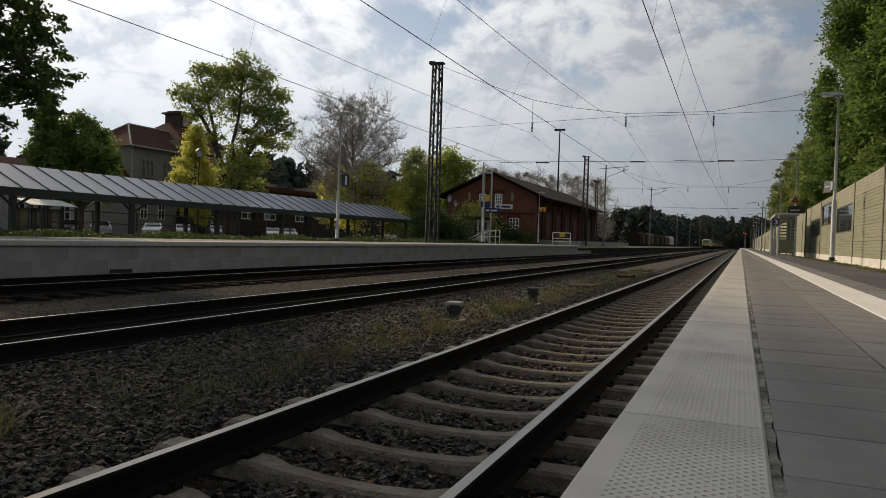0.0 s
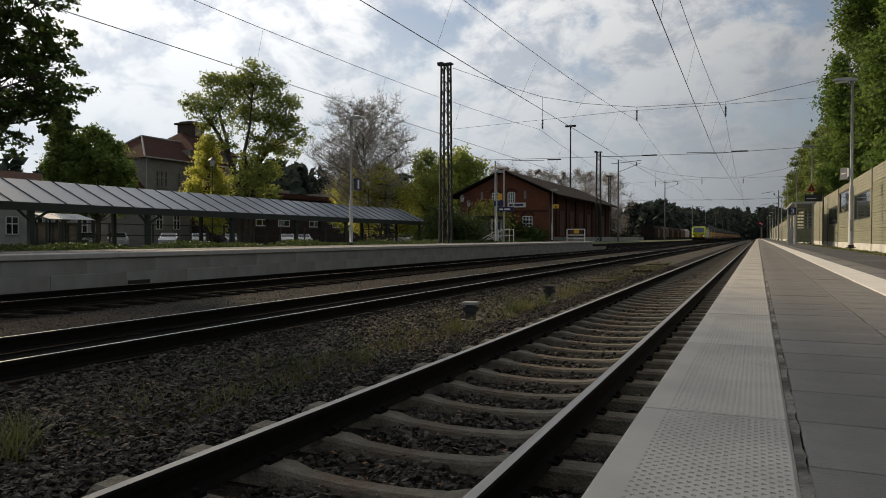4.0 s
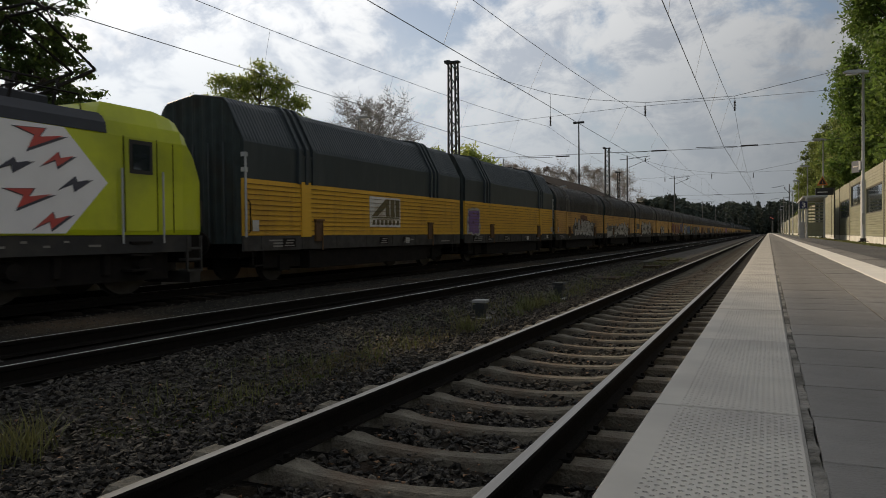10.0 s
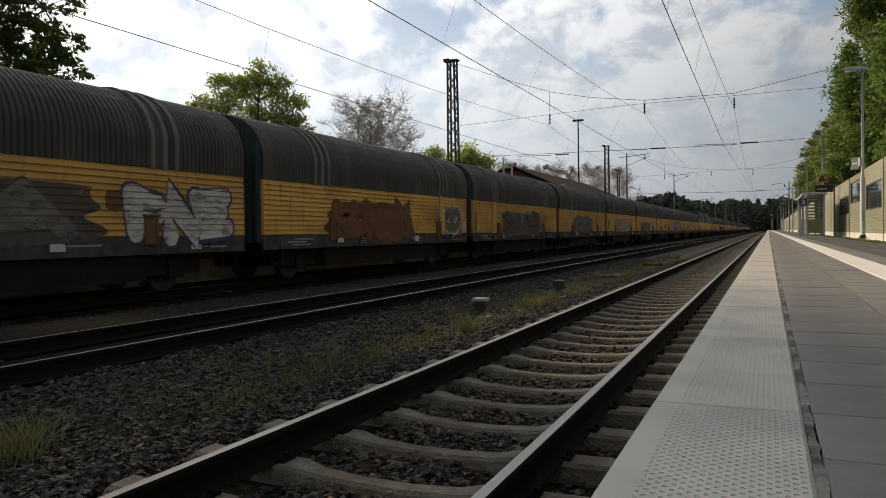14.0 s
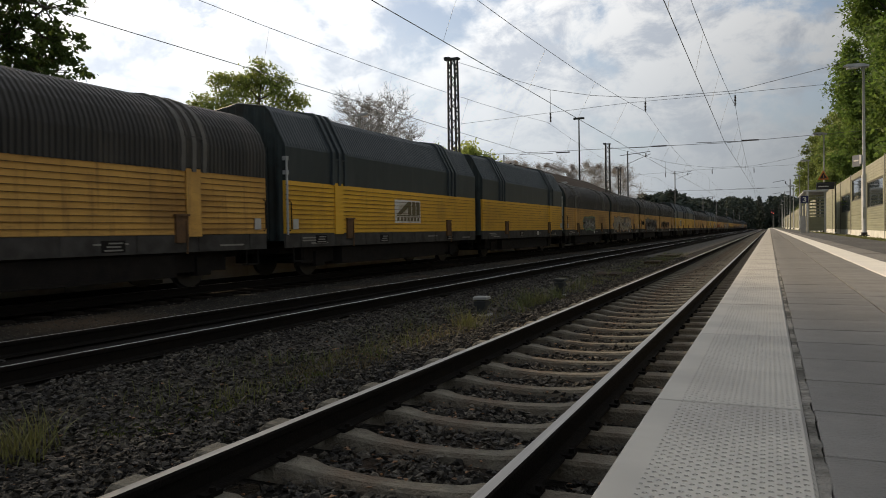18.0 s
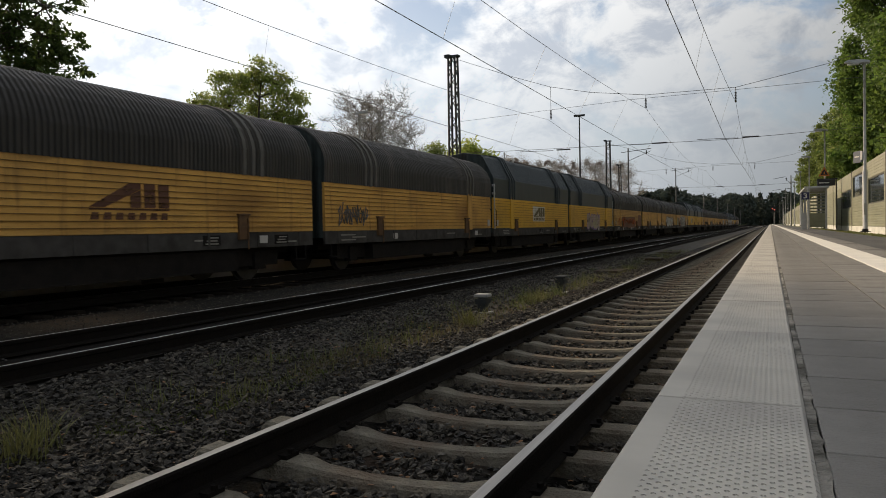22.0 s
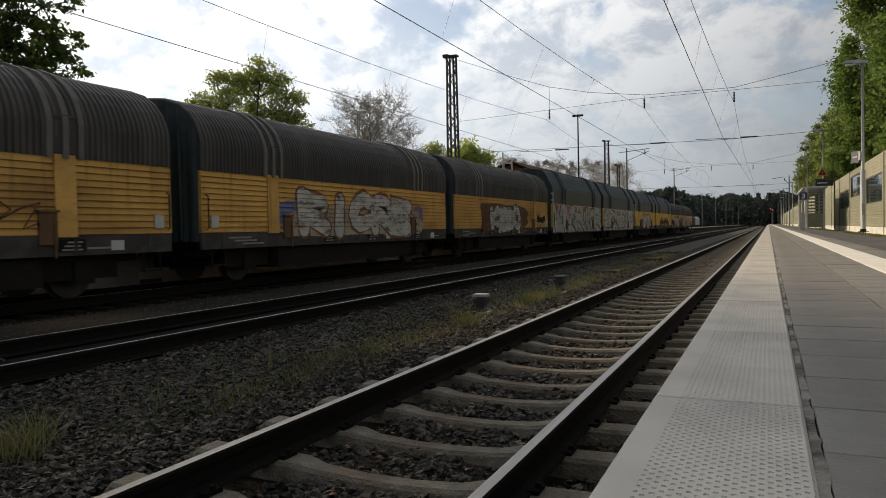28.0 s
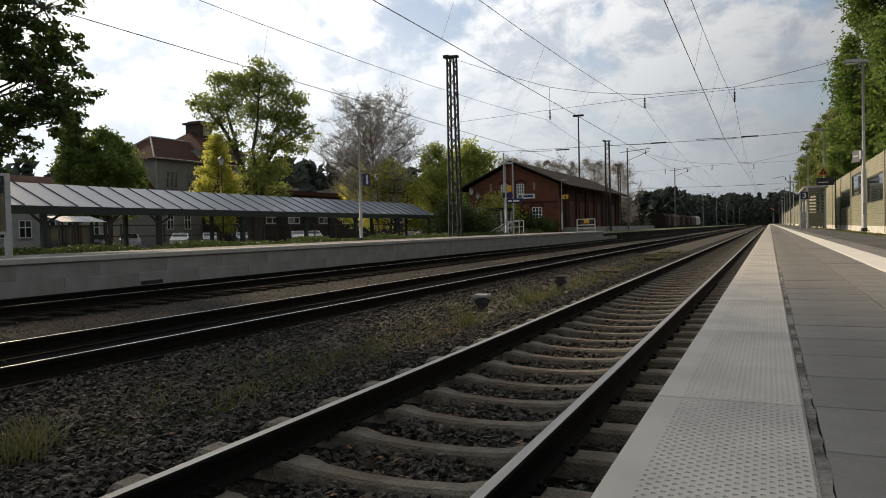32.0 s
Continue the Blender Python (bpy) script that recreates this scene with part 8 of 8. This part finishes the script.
def warning(x, y, z, plain):
    t = thing("warning_sign", "yellow square warning plate on a lamp pole" if plain else "triangular red-edged warning sign on a lamp pole", "sign", pose(x, y, z), group="warning signs")
    if plain:
        part("plate", Build().box(-0.32, 0.32, -0.02, 0.02, 0, 0.42), YELLOW_SIGN, t)
        part("symbol", Build().extrude_y([(-0.14, 0.08), (0.14, 0.08), (0.0, 0.33)], -0.026, -0.021), BLACK, t)
    else:
        part("plate", Build().extrude_y([(-0.31, 0), (0.31, 0), (0.0, 0.56)], -0.02, 0.02), ORANGE_EDGE, t)
        part("field", Build().extrude_y([(-0.20, 0.07), (0.20, 0.07), (0.0, 0.43)], -0.026, -0.021), BLACK, t)
        part("symbol", Build().extrude_y([(-0.03, 0.12), (0.05, 0.12), (0.0, 0.32)], -0.031, -0.027), ORANGE_EDGE, t)
    part("clip", Build().box(-0.03, 0.03, 0.02, 0.13, 0.2, 0.26), STEEL, t)


ORANGE_EDGE = material("orange_red_sign", (0.52, 0.17, 0.03), (0.45, 0.15, 0.03), 0.5)
warning(-19.18, 71.85, 4.15, True)
warning(2.95, 48.06, 3.9, False)


def stair_rail(x, y):
    t = thing("stair_railing", "white tubular railing at the platform steps", "railing", pose(x, y, TOP - 0.1))
    for s in (0.0, 1.1):
        part("handrail", Build().tube([(-1.8, s, 0.25), (-0.9, s, 0.3), (0.5, s, 1.05), (1.5, s, 1.15), (1.5, s, 0.0)], 0.04, 6), WHITE_PAINT, t)
        part("lower_rail", Build().tube([(-0.9, s, 0.05), (0.5, s, 0.6), (1.5, s, 0.65)], 0.035, 6), WHITE_PAINT, t)
        for a, b in ((-0.2, 0.65), (0.6, 1.05)):
            part("upright", Build().tube([(a, s, 0), (a, s, b)], 0.035, 6), WHITE_PAINT, t)


stair_rail(-19.6, 53.6)


def end_gate(x, y):
    t = thing("platform_end_gate", "white tubular gate with an orange plate", "railing", pose(x, y, TOP))
    for a in (0.0, 1.7):
        part("upright", Build().tube([(a, 0, 0), (a, 0, 1.15)], 0.045, 6), WHITE_PAINT, t)
    for z in (0.3, 0.6, 1.15):
        part("rail", Build().tube([(0, 0, z), (1.7, 0, z)], 0.045, 6), WHITE_PAINT, t)
    part("plate", Build().box(0.65, 1.15, -0.03, 0.03, 0.75, 1.2), YELLOW_SIGN, t)


end_gate(-16.6, 66.3)


def pavilion():
    t = thing("waiting_pavilion", "small open waiting pavilion with a flat dark roof", "shelter", pose(-25.4, 66.5, 0.5))
    part("roof", Build().slab(-2.2, 1.8, -1.6, 1.6, 2.5, 2.75, 0.05), DARK_ROOF, t)
    for x in (-2.0, 1.6):
        for y in (-1.4, 1.4):
            part("post", Build().box(x - 0.07, x + 0.07, y - 0.07, y + 0.07, 0, 2.5), STEEL, t)
    part("back_panel", Build().box(-1.9, 1.5, 1.34, 1.40, 0.3, 2.2), SMOKED, t)
    part("notice", Build().box(-0.9, 0.0, -1.5, -1.45, 1.0, 1.9), DARK_GREEN, t)


pavilion()


def bus_shelter(x, y):
    t = thing("bus_shelter", "glass bus shelter with a pale sloping roof on the forecourt", "shelter", pose(x, y, 0.1))
    for i in range(4):
        yy = 1.4 * i
        part("post", Build().box(-0.05, 0.05, yy - 0.05, yy + 0.05, 0, 2.35), DARK_GREEN, t)
        part("post", Build().box(-1.55, -1.45, yy - 0.05, yy + 0.05, 0, 2.75), DARK_GREEN, t)
        part("rafter", Build().tube([(0.25, yy, 2.36), (-1.75, yy, 2.86)], 0.05, 4), DARK_GREEN, t)
    for i in range(3):
        part("roof_pane", Build().extrude_y([(0.25, 2.41), (-1.75, 2.91), (-1.75, 2.94), (0.25, 2.44)], 1.4 * i + 0.05, 1.4 * i + 1.35), EMBLEM_PALE, t)
        part("back_pane", Build().box(-1.53, -1.50, 1.4 * i + 0.06, 1.4 * i + 1.34, 0.3, 2.2), SMOKED, t)
    part("bench", Build().slab(-1.3, -0.9, 0.4, 3.8, 0.42, 0.48, 0.01), BROWN_WOOD, t)


EMBLEM_PALE = material("pale_roof_sheet", (0.62, 0.63, 0.62), (0.52, 0.53, 0.52), 0.6, scale=3)
bus_shelter(-50.0, 37.2)


# ---------------------------------------------------------------- between the tracks
def marker(x, y, h, cap):
    t = thing("track_marker", "short dark post with a pale cap between the tracks", "marker post", pose(x, y, -0.3), group="track markers")
    part("post", Build().box(-0.07, 0.07, -0.07, 0.07, 0, h - 0.05).box(-0.1, 0.1, -0.1, 0.1, h - 0.16, h - 0.08), MAST, t)
    part("cap", Build().slab(-0.12, 0.12, -0.1, 0.1, h - 0.05, h, 0.015), CONCRETE if cap else MAST, t)
    part("foot", Build().box(-0.14, 0.14, -0.14, 0.14, -0.1, 0.06), CONCRETE, t)


marker(-4.35, 10.9, 0.36, True)
marker(-4.09, 14.8, 0.40, False)


RUST_LID = material("rusty_cover", (0.055, 0.038, 0.024), (0.032, 0.024, 0.017), 0.95, spec=0.15, scale=6, bump=0.3)


def ground_box(x, y, w, l, h):
    t = thing("cable_duct_cover", "flat rusty cable cover lying beside the track", "cover", pose(x, y, -0.30), group="cable covers")
    part("lid", Build().slab(-w / 2, w / 2, -l / 2, l / 2, 0.0, h, 0.02), RUST_LID, t)
    part("handle", Build().tube([(-0.1, 0, h), (-0.1, 0, h + 0.05), (0.1, 0, h + 0.05), (0.1, 0, h)], 0.01, 5), MAST, t)


for x, y, w, l, h in ((-4.5, 22.0, 0.8, 1.2, 0.10), (-4.2, 29, 0.6, 0.9, 0.16), (-4.6, 37, 0.9, 1.6, 0.12), (-9.7, 19.0, 0.5, 0.8, 0.12)):
    ground_box(x, y, w, l, h)
cable = solid("loose_cable", Build().tube([(-4.75, 10.2, -0.27), (-4.6, 10.4, -0.2), (-4.5, 10.7, -0.17), (-4.42, 10.85, -0.2), (-4.38, 10.9, -0.28)], 0.016, 6), GREY_SILL, "grey cable looping out of the ballast", "cable")


# ---------------------------------------------------------------- shelter and signs on the near platform
def shelter():
    t = thing("platform_shelter", "grey platform shelter with slatted side and flat roof", "shelter", pose(1.95, 45.0, TOP))
    part("roof", Build().slab(-0.2, 1.05, -0.3, 8.3, 2.28, 2.40, 0.03), STEEL, t)
    for y in (0.0, 4.0, 8.0):
        for x in (0.0, 0.9):
            part("post", Build().box(x - 0.05, x + 0.05, y - 0.05, y + 0.05, 0, 2.28), STEEL, t)
    for i in range(7):
        part("slat", Build().box(0.06, 0.84, -0.02, 0.02, 0.95 + 0.18 * i, 1.03 + 0.18 * i), BARRIER, t)
    part("back_pane", Build().box(0.88, 0.92, 0.06, 7.94, 0.3, 2.2), SMOKED, t)
    part("side_panel", Build().box(0.06, 0.84, -0.015, 0.015, 0.1, 0.9), BARRIER, t)
    part("bin", Build().box(-0.35, -0.06, 0.2, 0.5, 0.0, 0.95), STEEL, t)


shelter()


def sign_three():
    t = thing("track_number_sign", "dark blue track sign with a white number three", "sign", pose(1.95, 44.2, TOP))
    part("post", Build().tube([(0, 0, 0), (0, 0, 2.3)], 0.05, 8), STEEL, t)
    part("panel", Build().box(-0.36, 0.02, -0.1, -0.06, 1.66, 2.06), BLUE_SIGN, t)
    part("numeral", lettering("3", 0.17, 0.26, WHITE_PAINT, 0.015), None, t, at=pose(-0.255, -0.104, 1.73, 0, 0, -90))


sign_three()


def display():
    t = thing("departure_display", "black departure display hanging from a dark post", "display", pose(3.36, 45.0, TOP))
    part("post", Build().box(-0.035, 0.035, -0.04, 0.04, 0, 2.8), BARRIER_POST, t)
    part("arm", Build().box(-0.95, 0.06, -0.05, 0.05, 2.77, 2.82), MAST, t)
    part("case", Build().slab(-0.95, -0.06, -0.14, 0.14, 2.41, 2.765, 0.02), BLACK, t)
    part("text_line", Build().box(-0.85, -0.35, -0.147, -0.143, 2.55, 2.61), WHITE_DULL, t)


display()


NAME_PLATE = material("faded_grey_blue_plate", (0.10, 0.115, 0.14), (0.08, 0.09, 0.115), 0.5, scale=3)


def name_board():
    t = thing("station_name_board", "grey-blue station name board on a lamp post", "sign", pose(2.95, 28.5, TOP + 2.42, 0, 0, -62))
    part("panel", Build().box(-0.50, -0.08, -0.03, 0.03, 0.02, 0.42), NAME_PLATE, t)
    part("white_band", Build().box(-0.42, -0.16, -0.037, -0.032, 0.2, 0.25), WHITE_DULL, t)
    part("clamp", Build().box(-0.1, 0.0, -0.04, 0.04, 0.1, 0.4), STEEL, t)


name_board()


# ---------------------------------------------------------------- masts farther on, parked wagons, loading ramp
POLE_STEEL = material("weathered_pole_steel", (0.17, 0.17, 0.165), (0.12, 0.12, 0.115), 0.7, scale=4)


def pole_mast(x, y, h, arm, z=-0.2):
    t = thing("catenary_pole", "slim steel catenary pole with a cross arm", "mast", pose(x, y, z), group="catenary poles")
    part("pole", Build().tube([(0, 0, 0), (0, 0, h)], [0.13, 0.08], 8), POLE_STEEL, t)
    a, b = sorted((-0.9 if arm else 0.2, 2.8 * (1 if arm >= 0 else -1)))
    part("arm", Build().tube([(a, 0, h - 0.5), (b, 0, h - 0.2)], 0.04, 5), MAST, t)
    part("stay", Build().tube([(0, 0, h - 1.6), (b, 0, h - 0.5)], 0.03, 5), MAST, t)
    part("insulator", Build().tube([(b * 0.8, 0, h - 0.9), (b * 0.8, 0, h - 0.4)], 0.07, 6), PORCELAIN, t)


pole_mast(-16.2, 91, 11.2, 1)
pole_mast(-15.7, 136, 11.9, 1)
for y in (190, 240, 300, 360, 430):
    pole_mast(-15.2, y, 9.5, 1)
for y in (140, 190, 240, 300, 360, 430):
    pole_mast(1.9 if y > 330 else 3.4, y, 9.0, -1, 0.6)


def signal_lamp():
    m = bpy.data.materials.new("lit_red_signal")
    m.use_nodes = True
    p = m.node_tree.nodes["Principled BSDF"]
    p.inputs["Base Color"].default_value = (0.5, 0.02, 0.02, 1)
    p.inputs["Emission Color"].default_value = (1.0, 0.16, 0.12, 1)
    p.inputs["Emission Strength"].default_value = 1.1
    return m


def railway_signal(x, y):
    t = thing("railway_signal", "railway signal on a post showing two red lights", "signal", pose(x, y, TOP))
    part("post", Build().tube([(0, 0, 0), (0, 0, 4.4)], 0.06, 8), MAST, t)
    head = part("signal_board", Build().slab(-0.55, 0.55, -0.16, -0.09, 2.95, 4.3, 0.02), BLACK, t)
    red = signal_lamp()
    for a, z in ((-0.2, 3.75), (0.22, 3.5)):
        part("lamp_hood", Build().tube([(a, -0.16, z), (a, -0.34, z)], [0.19, 0.17], 10), BLACK, head)
        part("lens", Build().tube([(a, -0.345, z), (a, -0.36, z)], 0.11, 10), red, head)
    part("ladder", Build().box(0.16, 0.19, 0.1, 0.13, 0, 4.2).box(0.4, 0.43, 0.1, 0.13, 0, 4.2), MAST, t)


railway_signal(0.69, 180)
t_flood = thing("floodlight_mast", "tall slim floodlight mast behind the shed", "street lamp", pose(-29.0, 118, 0.5))
part("pole", Build().tube([(0, 0, 0), (0, 0, 19.4)], [0.2, 0.1], 8), MAST, t_flood)
part("lamp_head", Build().box(-0.9, 0.9, -0.2, 0.2, 19.3, 19.6), MAST, t_flood)


def boxcar(y, mat, label):
    t = thing("parked_wagon", label, "railway wagon", pose(-22.0, y, 0), group="parked wagons")
    part("body", Build().extrude_y([(-1.4, 1.2), (1.4, 1.2), (1.4, 3.2), (0.9, 3.8), (-0.9, 3.8), (-1.4, 3.2)], 0.3, 13.7), mat, t)
    part("frame", Build().box(-1.3, 1.3, 0.1, 13.9, 0.85, 1.2), UNDER, t)
    part("door", Build().box(1.402, 1.45, 5.5, 8.5, 1.25, 3.15), BROWN_WOOD if mat is not WHITE_DULL else STEEL, t)
    for yy in (3.0, 11.0):
        part("wheelset", WHEELS, None, t, at=pose(0, yy, 0.46))


for i, y in enumerate((160, 174.5, 189, 203.5, 218, 232.5)):
    boxcar(y, (DARK_ROOF, BROWN_WOOD, DARK_ROOF, DARK_ROOF, BROWN_WOOD, WHITE_DULL)[i], ("dark", "brown", "dark", "dark", "brown", "pale")[i] + " covered wagon parked on a siding")


# ---------------------------------------------------------------- a bird
PLUMAGE = material("dark_plumage", (0.035, 0.035, 0.042), (0.02, 0.02, 0.025), 0.8, scale=30)


def swallow():
    t = thing("bird", "small dark swallow in fast flight over the tracks", "bird")
    part("body", Build().tube([(0, -0.085, 0), (0, -0.05, 0), (0, 0.01, 0), (0, 0.055, 0.004), (0, 0.085, 0.004)], [0.006, 0.014, 0.021, 0.016, 0.004], 8), PLUMAGE, t)
    for sx in (-1, 1):
        w = Build()
        tip = [(0.012, 0.035), (0.07, 0.045), (0.15, -0.035), (0.07, 0.0), (0.012, -0.02)]
        low, top = [(sx * x, y, 0.25 * x) for x, y in tip], [(sx * x, y, 0.25 * x + 0.006) for x, y in tip]
        w.v, w.f = low + top, [(0, 1, 2, 3, 4), (9, 8, 7, 6, 5)] + [(i, (i + 1) % 5, 5 + (i + 1) % 5, 5 + i) for i in range(5)]
        w.k = [0] * len(w.f)
        part("wing", w, PLUMAGE, t)
        part("tail_feather", Build().tube([(sx * 0.004, -0.08, 0), (sx * 0.028, -0.16, 0)], [0.007, 0.002], 4), PLUMAGE, t)
    return t


BIRD = swallow()


# ---------------------------------------------------------------- movement
def motions():
    for k, u in enumerate(UNITS):
        y = (gap(k) + gap(k + 1)) / 2 + (0.18 if k == 0 else 0.0)
        walk(u, [(0, pose(FAR, y + SPEED * 10, FAR_LIFT)), (32.0, pose(FAR, y - SPEED * 22, FAR_LIFT))])
    y = gap(0) - 0.62 - 16.5
    walk(LOCO, [(0, pose(FAR, y + SPEED * 10, FAR_LIFT)), (32.0, pose(FAR, y - SPEED * 22, FAR_LIFT))])
    path = ((0, -60, -50, 20), (8.6, -16, -10, 3.4), (9.2, -8.02, 3.69, 2.89), (9.3, -6.81, 5.42, 3.42), (9.4, -5.48, 6.65, 3.73), (9.5, -4.16, 8.54, 4.24), (9.6, -4.31, 10.53, 4.95), (9.7, -4.63, 13.32, 6.6), (10.2, -4.0, 17.0, 16.0), (32.0, 30.0, -60.0, 40.0))
    walk(BIRD, [(a, pose(x, y, z, 0, 20, -35)) for a, x, y, z in path])


motions()
